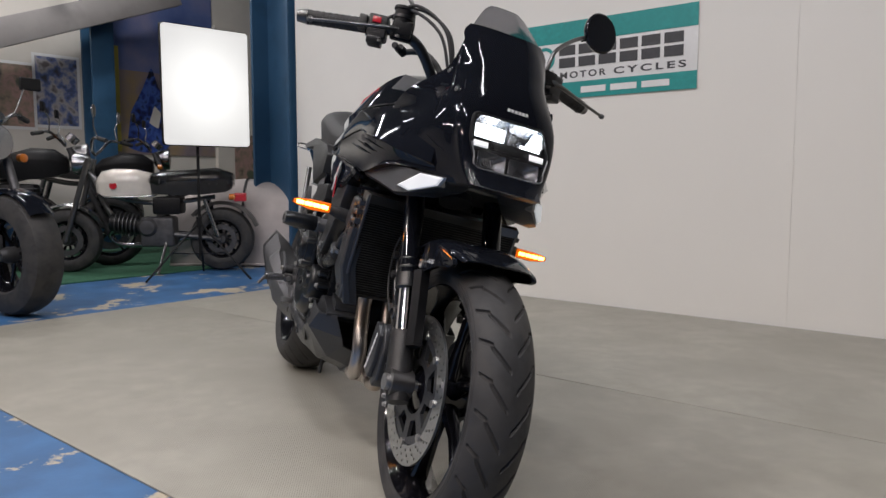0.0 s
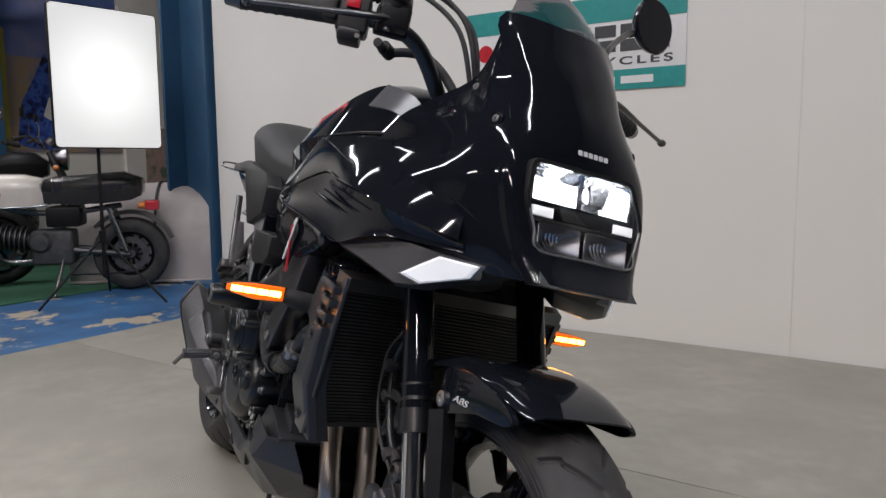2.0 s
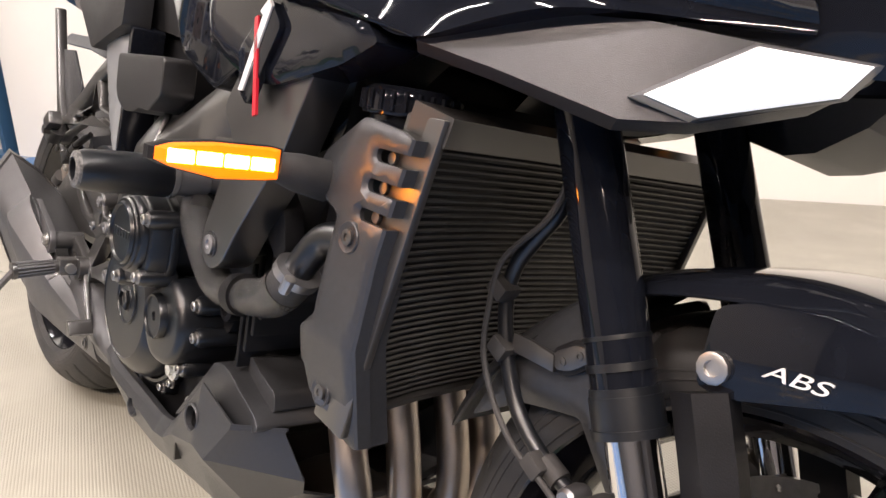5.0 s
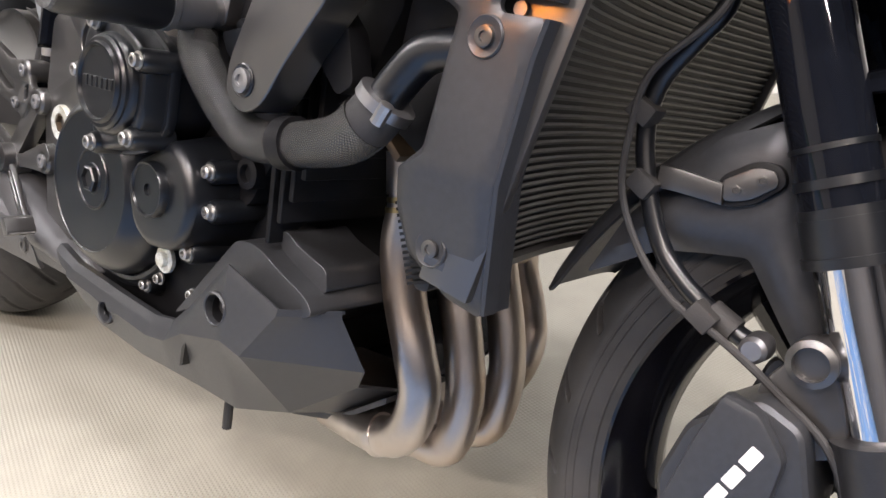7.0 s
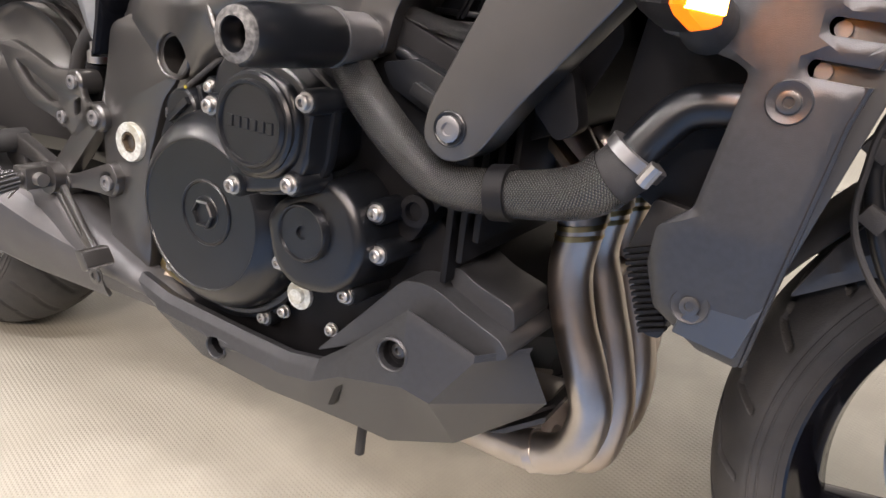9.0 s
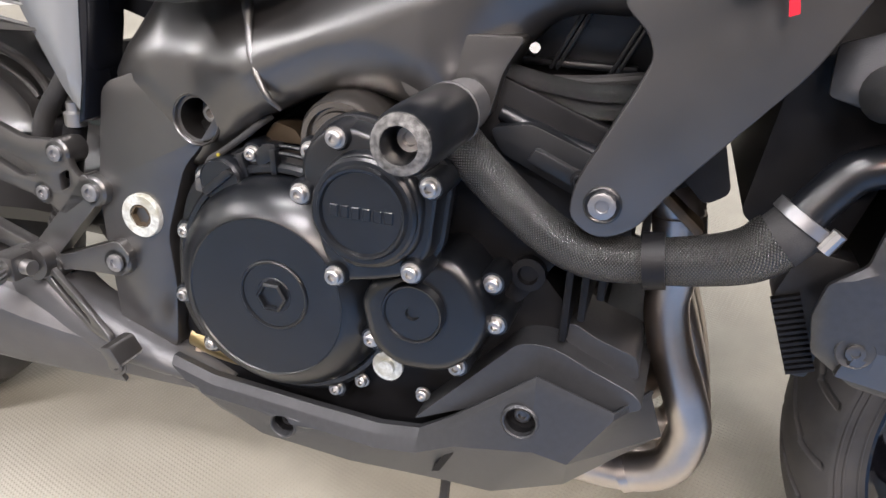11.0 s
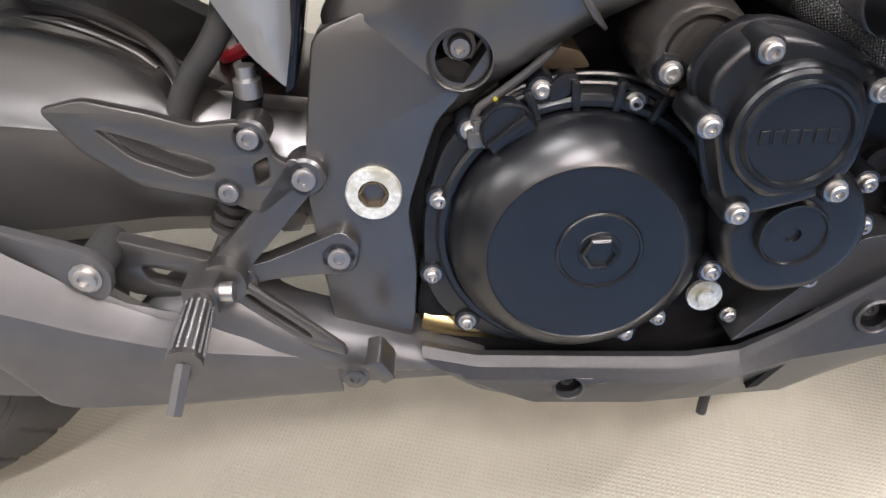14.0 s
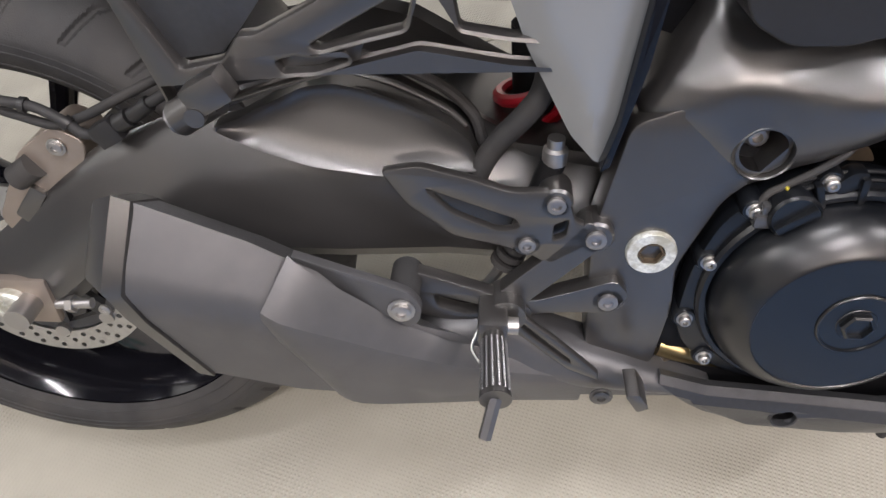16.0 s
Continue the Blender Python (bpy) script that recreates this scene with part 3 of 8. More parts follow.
def wheel(name, c, radius, width, rim_w, spokes, discs, grooves, cut):
    w = part(name, tyre(c, radius, width, 0.225, grooves, cut), "rubber", bike, "black tyre with slanted tread grooves on a gloss black cast wheel", angle=17)
    h = rim_w / 2
    shoulder = radius - (1 - math.cos(1.25)) * width * 0.42
    for f in (0.14, 0.34, 0.74):
        r = shoulder + (0.225 - shoulder) * f
        for s in (-1, 1):
            y = s * width / 2 * (1.0 + 0.02 * math.sin(f * math.pi) - 0.12 * f * f)
            part("mould_line", lathe([(r - 0.0016, y - s * 0.001), (r - 0.0006, y + s * 0.0009), (r + 0.0006, y + s * 0.0009), (r + 0.0016, y - s * 0.001)], (c[0], 0, c[1]), seg=96, closed=True), "rubber", w)
    part("rim", lathe([(0.233, -h), (0.236, -h - 0.004), (0.224, -h - 0.006), (0.218, -h + 0.004), (0.205, -h * 0.55), (0.198, 0), (0.205, h * 0.55), (0.218, h - 0.004), (0.224, h + 0.006), (0.236, h + 0.004), (0.233, h), (0.212, h * 0.5), (0.21, 0), (0.212, -h * 0.5)], (c[0], 0, c[1]), seg=96, closed=True), "rim", w, "gloss black rim with a polished edge")
    part("hub", lathe([(0.018, -0.07), (0.04, -0.065), (0.045, -0.03), (0.038, 0), (0.045, 0.03), (0.04, 0.065), (0.018, 0.07)], (c[0], 0, c[1])), "rim", w)
    for k in range(spokes):
        a = math.tau * k / spokes + 0.3
        u, v = Vector((math.cos(a), 0, math.sin(a))), Vector((-math.sin(a), 0, math.cos(a)))
        o = Vector((c[0], 0, c[1]))
        part("spoke", tube([o + u * 0.035, o + u * 0.11 + v * 0.008, o + u * 0.203], [0.021, 0.014, 0.02], 10, 6, flat=0.75), "rim", w)
    for y, r in discs:
        d = part("brake_disc", brake_disc(c, y, r), "disc", w, "drilled steel brake disc")
        s = 1 if y > 0 else -1
        carrier = [circle(c[0], c[1], r * 0.73, 48), circle(c[0], c[1], r * 0.33, 32)]
        for k in range(8):
            a = math.tau * (k + 0.5) / 8
            carrier.append([(c[0] + r * q * math.cos(a + b), c[1] + r * q * math.sin(a + b)) for q, b in ((0.42, -0.2), (0.64, -0.27), (0.64, 0.27), (0.42, 0.2))])
        part("carrier", plate(carrier, y - 0.004 - s * 0.004, y + 0.004 - s * 0.004), "matte", d)
        for k in range(8):
            a = math.tau * k / 8
            part("disc_button", lathe([(0.0, -0.006), (0.008, -0.006), (0.008, 0.006), (0.0, 0.006)], (c[0] + r * 0.72 * math.cos(a), y, c[1] + r * 0.72 * math.sin(a)), seg=12), "steel", d)
    return w


front_wheel = wheel("front_wheel", (0.733, 0.294), 0.292, 0.122, 0.098, 6, ((-0.072, 0.155), (0.072, 0.155)), 26, 0.005)
front_wheel.location.y = 0.010
rear_wheel = wheel("rear_wheel", RAX, 0.314, 0.19, 0.152, 6, ((-0.098, 0.11),), 30, 0.003)
rear_wheel.location = (-0.008, 0.014, 0.004)


# ---- front end ----
def fork_x(z):
    return 0.724 - 0.42 * (z - 0.30)


def on_fork(z, y, d=0.0):
    """A point on a fork leg's axis, d ahead of it."""
    return Vector((fork_x(z) + d * 0.92, y, z + d * 0.39))


FORK_Y = 0.099
for s in (-1, 1):
    y = s * FORK_Y
    leg = part("fork_leg", rod(on_fork(0.50, y), on_fork(0.84, y), 0.0225, 28), "gloss", bike, "black upper fork tube over a chromed lower stanchion")
    part("stanchion", rod(on_fork(0.36, y), on_fork(0.51, y), 0.0182, 28), "chrome", leg, "chromed stanchion")
    for z0, z1, r in ((0.489, 0.4945, 0.0262), (0.4945, 0.514, 0.0248), (0.514, 0.519, 0.0238), (0.529, 0.534, 0.0238), (0.548, 0.551, 0.0232)):
        part("seal_ring", rod(on_fork(z0, y), on_fork(z1, y), r, 28, w=0.0015), "engine", leg)
    foot = part("fork_foot", tube([on_fork(0.40, y), on_fork(0.37, y), on_fork(0.31, y), on_fork(0.262, y, 0.004)], [0.027, 0.0275, 0.029, 0.024], 20, 6), "plastic", leg, "matte black cast fork foot")
    part("axle_clamp", rod((0.73, y - 0.024, 0.30), (0.73, y + 0.024, 0.30), 0.0295, 24, w=0.002), "satin", foot)
    if s < 0:
        part("axle_nut", rod((0.73, y - 0.034, 0.30), (0.73, y - 0.022, 0.30), 0.017, 20, w=0.0015), "steel", foot, "bright axle end")
        for z in (0.272, 0.258):
            bolt((0.735 + (0.272 - z), y - 0.026, z), 0.0045, foot)
part("front_axle", rod((0.73, -0.12, 0.30), (0.73, 0.12, 0.30), 0.011, 16), "steel", bike)
part("lower_clamp", join(prism(rounded([(0.50, 0.735), (0.59, 0.76), (0.60, 0.735), (0.51, 0.705)], 0.01), -0.14, 0.14, 0.005)), "satin", bike)
part("upper_clamp", prism(rounded([(0.455, 0.835), (0.55, 0.87), (0.556, 0.85), (0.462, 0.815)], 0.008), -0.14, 0.14, 0.004), "satin", bike)


# mudguard: a hood over the tyre
def hood(a0, a1, r, half, drop, steps=26, across=14, lip=0.0):
    secs = []
    for i in range(steps + 1):
        t = i / steps
        a = radians(a0 + (a1 - a0) * t)
        edge = math.sin(math.pi * min(1, max(0, t))) ** 0.5
        h = half * (0.82 + 0.18 * edge)
        ring = []
        for k in range(across + 1):
            u = -1 + 2 * k / across
            d = drop * (0.4 + 0.6 * edge) * abs(u) ** 4
            rr = r - d + lip * t
            ring.append((FAX[0] + rr * math.cos(a), h * math.sin(u * 1.45) / math.sin(1.45), FAX[1] + rr * math.sin(a)))
        secs.append(ring)
    return thick(loft(secs, close_ring=False, caps=False), 0.003)


fender = part("front_mudguard", hood(64, 119, 0.316, 0.090, 0.020), "gloss", bike, "gloss black front mudguard with small white lettering")
part("rear_extension", hood(118, 160, 0.3135, 0.070, 0.016), "matte", fender, "matte black rear half of the mudguard")
for s in (-1, 1):
    side = rounded([(0.676, 0.536), (0.679, 0.588), (0.700, 0.597), (0.745, 0.601), (0.80, 0.593), (0.845, 0.578), (0.856, 0.568), (0.84, 0.560), (0.774, 0.556), (0.70, 0.535)], 0.008)
    part("mudguard_side", prism(side, s * 0.093, s * 0.083, 0.003), "gloss", fender)
    bolt((0.687, s * 0.093, 0.551), 0.0105, fender, (0, s, 0), 0.004, False)
    stay = rounded([(0.590, 0.562), (0.549, 0.543), (0.527, 0.517), (0.496, 0.477), (0.475, 0.431), (0.493, 0.442), (0.525, 0.462), (0.557, 0.468), (0.583, 0.472), (0.612, 0.435), (0.626, 0.418), (0.642, 0.420), (0.630, 0.455), (0.611, 0.493), (0.603, 0.545)], 0.005)
    part("mudguard_stay", pillow([stay], s * 0.070, 0.008, 0.016, s * 0.062, 0.009, 1.0), "matte", fender, "matte black rear mudguard stay")
text = bpy.data.curves.new("abs_text", "FONT")
text.body, text.size, text.extrude, text.shear = "ABS", 0.0125, 0.0003, 0.3
tmp = bpy.data.objects.new("t", text)
me = bpy.data.meshes.new_from_object(tmp)
bpy.data.objects.remove(tmp)
bm = bmesh.new()
bm.from_mesh(me)
moved(bm, Matrix.Translation((0.742, -0.0945, 0.563)) @ pose(0, 0, 0, 90, 0, 0) @ pose(0, 0, 0, 0, 0, 1) @ Matrix.Diagonal((1.75, 1, 1, 1)) @ Matrix.Translation((-0.015, -0.006, 0)))
part("lettering", bm, "bar", fender, "small white letters reading ABS")

# fork guard ahead of each leg
for s in (-1, 1):
    y = s * 0.086
    g = part("fork_guard", loft([[(x0 + dx, y + s * dy, z0 + dz) for dx, dz, dy in ((0, 0, 0.012), (0.018, 0.006, 0.020), (0.036, 0.012, 0.010), (0.034, 0.010, -0.01), (0.0, -0.004, -0.004))] for x0, z0 in ((0.664, 0.528), (0.682, 0.480), (0.70, 0.425), (0.715, 0.375))]), "dark", bike, "matte black fork guard")

# calipers
for s in (-1, 1):
    y = s * 0.10
    shape = rounded([(0.622, 0.405), (0.648, 0.395), (0.664, 0.345), (0.655, 0.285), (0.628, 0.262), (0.586, 0.285), (0.574, 0.335), (0.585, 0.375)], 0.007)
    cal = part("brake_caliper", prism(shape, y - s * 0.045, y + s * 0.026, 0.007, 3), "matte", bike, "dark grey four-piston brake caliper with white lettering")
    part("caliper_body", prism(rounded([(0.604, 0.404), (0.626, 0.400), (0.644, 0.378), (0.640, 0.325), (0.622, 0.280), (0.590, 0.288), (0.584, 0.330), (0.594, 0.372)], 0.004), y + s * 0.02, y + s * 0.036, 0.004, 2), "matte", cal)
    part("caliper_bridge", prism(rounded([(0.612, 0.402), (0.638, 0.445), (0.662, 0.438), (0.668, 0.38), (0.648, 0.37)], 0.008), y - s * 0.02, y + s * 0.004, 0.003), "satin", cal)
    for x, z in ((0.641, 0.432), (0.684, 0.318)):
        part("mounting_bolt", lathe([(0.0, -0.004), (0.0140, -0.004), (0.0140, 0.012), (0.010, 0.014), (0.010, 0.008), (0.0, 0.008)] if s > 0 else [(0.0, 0.004), (0.0140, 0.004), (0.0140, -0.012), (0.010, -0.014), (0.010, -0.008), (0.0, -0.008)], (x, y + s * 0.006, z), seg=20), "satin", cal)
    part("banjo", lathe([(0.0, -0.012), (0.006, -0.012), (0.0085, -0.009), (0.0095, 0.006), (0.008, 0.012), (0.0, 0.012)], (0.606, s * 0.092, 0.424), seg=18), "alu", cal)
    # plain bars for the maker's lettering
    for k in range(6):
        c = Vector((0.595 + 0.0065 * k, y + s * 0.0365, 0.300 + 0.0148 * k))
        part("letter_bar", moved(prism(rounded([(-0.0066, -0.0040), (0.0066, -0.0040), (0.0066, 0.0040), (-0.0066, 0.0040)], 0.0012), -0.0004, 0.0004), Matrix.Translation(c) @ pose(0, 0, 0, 0, -66 if s < 0 else 66, 0)), "bar", cal)

# brake hose and sensor lead on the right leg, with their clips
hose_line = [(0.545, -0.078, 0.66), (0.539, -0.083, 0.622), (0.526, -0.085, 0.601), (0.508, -0.085, 0.573), (0.504, -0.085, 0.542), (0.514, -0.086, 0.504), (0.531, -0.086, 0.469), (0.550, -0.087, 0.450), (0.573, -0.088, 0.436), (0.591, -0.089, 0.428), (0.604, -0.090, 0.424)]
part("brake_hose", tube(hose_line, 0.0064, 14), "engine", bike, "black rubber brake hose")
lead = [(0.55, -0.09, 0.65), (0.539, -0.096, 0.615), (0.506, -0.10, 0.576), (0.500, -0.10, 0.537), (0.503, -0.10, 0.499), (0.523, -0.10, 0.464), (0.552, -0.10, 0.438), (0.586, -0.102, 0.425), (0.627, -0.106, 0.405), (0.665, -0.112, 0.380), (0.69, -0.112, 0.32)]
part("sensor_lead", tube(lead, 0.0026, 8), "rubber", bike, "thin black sensor lead")
for q in ((0.504, -0.090, 0.552), (0.513, -0.088, 0.506), (0.572, -0.094, 0.434)):
    part("hose_clip", moved(box(-0.009, 0.009, -0.011, 0.009, -0.007, 0.007, 0.002), Matrix.Translation(q) @ pose(0, 0, 0, 0, 30, 0)), "rubber", bike)
part("hose_sleeve", tube(hose_line[8:10], 0.0092, 14), "rubber", bike)
clip = part("hose_bracket", prism([(0.520, 0.520), (0.534, 0.520), (0.562, 0.516), (0.564, 0.503), (0.533, 0.505), (0.520, 0.505)], -0.088, -0.083, 0.001), "satin", bike, "small flat bracket screwed to the mudguard stay")
part("pad", prism(rounded([(0.556, 0.519), (0.578, 0.534), (0.593, 0.533), (0.598, 0.522), (0.581, 0.506), (0.562, 0.501)], 0.008, 5), -0.084, -0.076, 0.001), "dark", clip)
part("pad_plate", prism(rounded([(0.559, 0.517), (0.579, 0.530), (0.591, 0.529), (0.594, 0.521), (0.579, 0.509), (0.563, 0.505)], 0.006, 5), -0.0865, -0.084, 0.0008), "satin", clip)
for x, z in ((0.570, 0.5135), (0.584, 0.5225)):
    bolt((x, -0.0864, z), 0.0034, clip, h=0.001, washer=False, material="satin")

# ---- radiator ----
RAD_TOP, RAD_LOW = (0.512, 0.655), (0.452, 0.440)


def rad_point(u, v, d=0.0):
    """u across (-1 the right edge), v from bottom to top, d ahead."""
    x = RAD_LOW[0] + (RAD_TOP[0] - RAD_LOW[0]) * v - 0.028 * (1 - u * u) + d
    return Vector((x, 0.188 * u, RAD_LOW[1] + (RAD_TOP[1] - RAD_LOW[1]) * v - d * 0.28))


core = bmesh.new()
cols = 18
rings = [[core.verts.new(rad_point(-1 + 2 * i / cols, v, d)) for v, d in ((0, 0), (1, 0), (1, -0.024), (0, -0.024))] for i in range(cols + 1)]
for a, b in zip(rings, rings[1:]):
    for k in range(4):
        core.faces.new((a[k], a[(k + 1) % 4], b[(k + 1) % 4], b[k]))
core.faces.new(rings[0])
core.faces.new(rings[-1][::-1])
radiator = part("radiator", core, "dark", bike, "curved black radiator with fine horizontal fins")
FINS = 37
for f in range(FINS):
    v = (f + 0.5) / FINS
    part("fin", tube([rad_point(-1 + 2 * i / 9, v, 0.001) for i in range(10)], 0.0010, 4, 1, flat=1.6), "radiator", radiator)
for v0, v1 in ((-0.03, -0.004), (1.005, 1.10)):
    part("tank", thick(loft([[rad_point(-1.02 + 2.04 * i / cols, v, 0.006) for v in (v0, v1)] for i in range(cols + 1)], False, False), 0.034), "satin", radiator)
for s in (-1, 1):
    part("side_plate", prism([(RAD_LOW[0] + 0.008, RAD_LOW[1] - 0.018), (RAD_TOP[0] + 0.01, RAD_TOP[1] + 0.018), (RAD_TOP[0] - 0.03, RAD_TOP[1] + 0.02), (RAD_LOW[0] - 0.032, RAD_LOW[1] - 0.012)], s * 0.189, s * 0.197, 0.002), "satin", radiator)
# plain dark block for the fan housing, added to close the pale gap there
part("fan_housing", prism(rounded([(0.345, 0.52), (0.405, 0.485), (0.455, 0.655), (0.37, 0.70)], 0.008), -0.165, 0.165, 0.005), "dark", radiator)
for s in (-1, 1):
    inner = part("inner_panel", prism(rounded([(0.376, 0.468), (0.398, 0.410), (0.410, 0.410), (0.424, 0.50), (0.388, 0.505)], 0.004), s * 0.172, s * 0.140, 0.003), "plastic", radiator, "black ribbed panel inside the shroud")
    for k in range(14):
        a = Vector((0.375, 0, 0.468)).lerp(Vector((0.397, 0, 0.4115)), (k + 0.5) / 14)
        part("panel_rib", moved(box(-0.0008, 0.018, min(s * 0.171, s * 0.1765), max(s * 0.171, s * 0.1765), -0.0011, 0.0011), Matrix.Translation(a) @ pose(0, 0, 0, 0, -21, 0)), "dark", inner)
cap = part("filler_cap", lathe([(0.0, 0.0), (0.030, 0.0), (0.030, 0.018), (0.0355, 0.019), (0.0365, 0.022), (0.0365, 0.036), (0.0340, 0.0400), (0.0, 0.0415)], (0.449, -0.168, 0.652), "z", 40), "gloss", radiator, "round black radiator cap")
for k in range(24):
    a = math.tau * k / 24
    part("grip_ridge", rod((0.449 + 0.0365 * math.cos(a), -0.168 + 0.0365 * math.sin(a), 0.674), (0.449 + 0.0365 * math.cos(a), -0.168 + 0.0365 * math.sin(a), 0.688), 0.0022, 6), "gloss", cap)

def bend(bm, s):
    """The lower end of a shroud turns in towards the engine."""
    for v in bm.verts:
        v.co.y -= s * 0.30 * max(0.0, 0.50 - v.co.z)
    return bm


# radiator shrouds, one on each side: an outer plate with three slots, turned in towards the core
for s in (-1, 1):
    def edge(z):
        return 0.485 + (z - 0.572) * 0.256

    notches = []
    for z, x in ((0.594, 0.459), (0.616, 0.464), (0.638, 0.469)):
        notches += [(edge(z - 0.0015), z - 0.0015), (x + 0.002, z), (x, z + 0.005), (x + 0.002, z + 0.0095), (edge(z + 0.008), z + 0.008)]
    outline = rounded([(0.432, 0.592), (0.419, 0.512), (0.400, 0.496), (0.397, 0.470), (0.404, 0.440), (0.436, 0.416), (0.462, 0.411), (0.466, 0.440), (0.4742, 0.500), (0.485, 0.572), *notches, (0.5065, 0.656), (0.496, 0.661), (0.454, 0.667), (0.446, 0.666), (0.376, 0.637), (0.376, 0.608), (0.424, 0.597)], 0.0035)
    bm = bend(pillow([outline], s * 0.2085, 0.0035, 0.004, s * 0.2045, 0.007, 0.6), s)
    for v in bm.verts:
        v.co.y -= s * 0.40 * max(0.0, ((0.450 - v.co.x) * 0.064 - (0.665 - v.co.z) * 0.035) / 0.073)
    shroud = part("radiator_shroud", bm, "matte", bike, "matte dark grey radiator shroud with three slots open to its front edge")
    part("return_flange", bend(loft([[(x - 0.003, s * 0.196, z), (x, s * 0.196, z), (x - 0.001, s * 0.176, z), (x - 0.004, s * 0.176, z)] for x, z in ((0.464, 0.413), (0.466, 0.440), (0.4738, 0.500), (0.475, 0.510), (0.486, 0.572), (0.508, 0.656))]), s), "matte", shroud)
    for z0, z1 in ((0.413, 0.5925), (0.602, 0.6145), (0.624, 0.6365), (0.646, 0.657)):
        zs = [z for z in (0.440, 0.500, 0.510, 0.572) if z0 < z < z1]
        part("corner_strip", bend(loft([[(x, s * 0.2095, z), (x + 0.002, s * 0.2075, z), (x + 0.0025, s * 0.195, z), (x - 0.001, s * 0.195, z), (x - 0.003, s * 0.206, z)] for z in (z0, *zs, z1) for x in (edge(z) if z >= 0.572 else 0.466 + (z - 0.440) * 0.1385 + 0.0008,)]), s), "matte", shroud)
    for x, z, o in ((0.4555, 0.580, 0.0), (0.428, 0.449, 0.0145)):
        part("dished_washer", lathe([(0.0, s * -0.001), (0.006, s * -0.0008), (0.0102, s * 0.0006), (0.0114, s * 0.0011), (0.0122, s * 0.0002), (0.0122, s * -0.004), (0.0, s * -0.004)], (x, s * (0.2125 - o), z), seg=28), "matte", shroud)
        bolt((x, s * (0.2125 - o), z), 0.0062, shroud, (0, s, 0), 0.002, False, "satin")
    for k, (x, z) in enumerate(((0.476, 0.6415), (0.471, 0.6195), (0.467, 0.5975))):
        part("slot_peg", lathe([(0.0, -0.004), (0.0045, -0.004), (0.0045, 0.004), (0.0, 0.004)], (x, s * 0.196, z), seg=12), "alu", shroud)

# indicators on short stalks beside the shrouds
for s in (-1, 1):
    stalk = empty("indicator", Matrix())
    stalk.parent = bike
    part("stalk", tube([(0.405, s * 0.205, 0.614), (0.407, s * 0.230, 0.618), (0.409, s * 0.254, 0.622)], [0.0165, 0.0150, 0.0105], 18, 6), "rubber", stalk, "black rubber stalk")

    def lens(k, depth):
        pts = ((0.251, 0.0125), (0.258, 0.0135), (0.305, 0.0125), (0.335, 0.0090), (0.346, 0.0050), (0.346, -0.0035), (0.335, -0.0075), (0.300, -0.0135), (0.262, -0.0115), (0.251, -0.0100))
        cy = 0.30
        out = []
        for d, q in ((-depth, 0.82), (-depth * 0.4, 1.0), (depth * 0.5, 1.0), (depth, 0.86)):
            out.append([(0.410 + d, s * (cy + (y - cy) * k * q), 0.6225 + z * k * q) for y, z in pts])
        return loft(out)

    part("housing", lens(1.0, 0.009), "dark", stalk)
    part("lens", moved(lens(0.93, 0.008), Matrix.Translation((0.004, 0, 0))), "amber", stalk, "lit amber lens")
    for k in range(4):
        y = 0.260 + 0.0195 * k
        part("led", box(0.4205, 0.4232, min(s * y, s * (y + 0.018)), max(s * y, s * (y + 0.018)), 0.6185, 0.6275, 0.0008, 1), "amber_core", stalk, "lit amber led")


# ---- engine ----
engine = empty("engine", Matrix())
engine.parent = bike
part("crankcase", prism(rounded([(-0.13, 0.31), (-0.10, 0.48), (0.02, 0.50), (0.10, 0.47), (0.20, 0.46), (0.255, 0.40), (0.24, 0.33), (0.18, 0.28), (0.06, 0.245), (-0.06, 0.26)], 0.02), -0.145, 0.15, 0.012), "dark", engine)
# dark block added behind the clutch cover to keep the pale floor hidden
part("clutch_gap_block", prism(rounded([(-0.165, 0.335), (-0.165, 0.50), (-0.09, 0.53), (-0.05, 0.50), (-0.05, 0.31), (-0.12, 0.30)], 0.012), -0.130, 0.13, 0.008), "dark", engine)
part("cylinder_block", prism(rounded([(0.06, 0.45), (0.20, 0.42), (0.285, 0.555), (0.16, 0.60)], 0.01), -0.165, 0.165, 0.01), "dark", engine)
part("cylinder_head", prism(rounded([(0.155, 0.59), (0.285, 0.545), (0.335, 0.60), (0.33, 0.73), (0.17, 0.74)], 0.015), -0.112, 0.112, 0.012), "dark", engine)
# dark block added below the head, closes the bright gaps behind the hose
part("head_gap_block", prism(rounded([(0.240, 0.520), (0.275, 0.515), (0.315, 0.535), (0.345, 0.60), (0.33, 0.635), (0.27, 0.61)], 0.008), -0.158, 0.158, 0.006), "dark", engine)
for k in range(5):
    part("rib", box(0.235 + 0.012 * k, 0.241 + 0.012 * k, -0.172, 0.0, 0.40 + 0.02 * k, 0.49 + 0.02 * k, 0.002), "dark", engine)

# clutch cover
flange = rounded([(-0.118, 0.36), (-0.116, 0.42), (-0.10, 0.475), (-0.06, 0.508), (-0.01, 0.518), (0.045, 0.505), (0.075, 0.46), (0.09, 0.41), (0.082, 0.345), (0.05, 0.302), (-0.01, 0.286), (-0.07, 0.302), (-0.105, 0.33)], 0.02)
clutch = part("clutch_cover", prism(flange, -0.158, -0.135, 0.004), "engine", engine, "black enamelled clutch cover with a flat round face")
CX, CZ = -0.003, 0.402
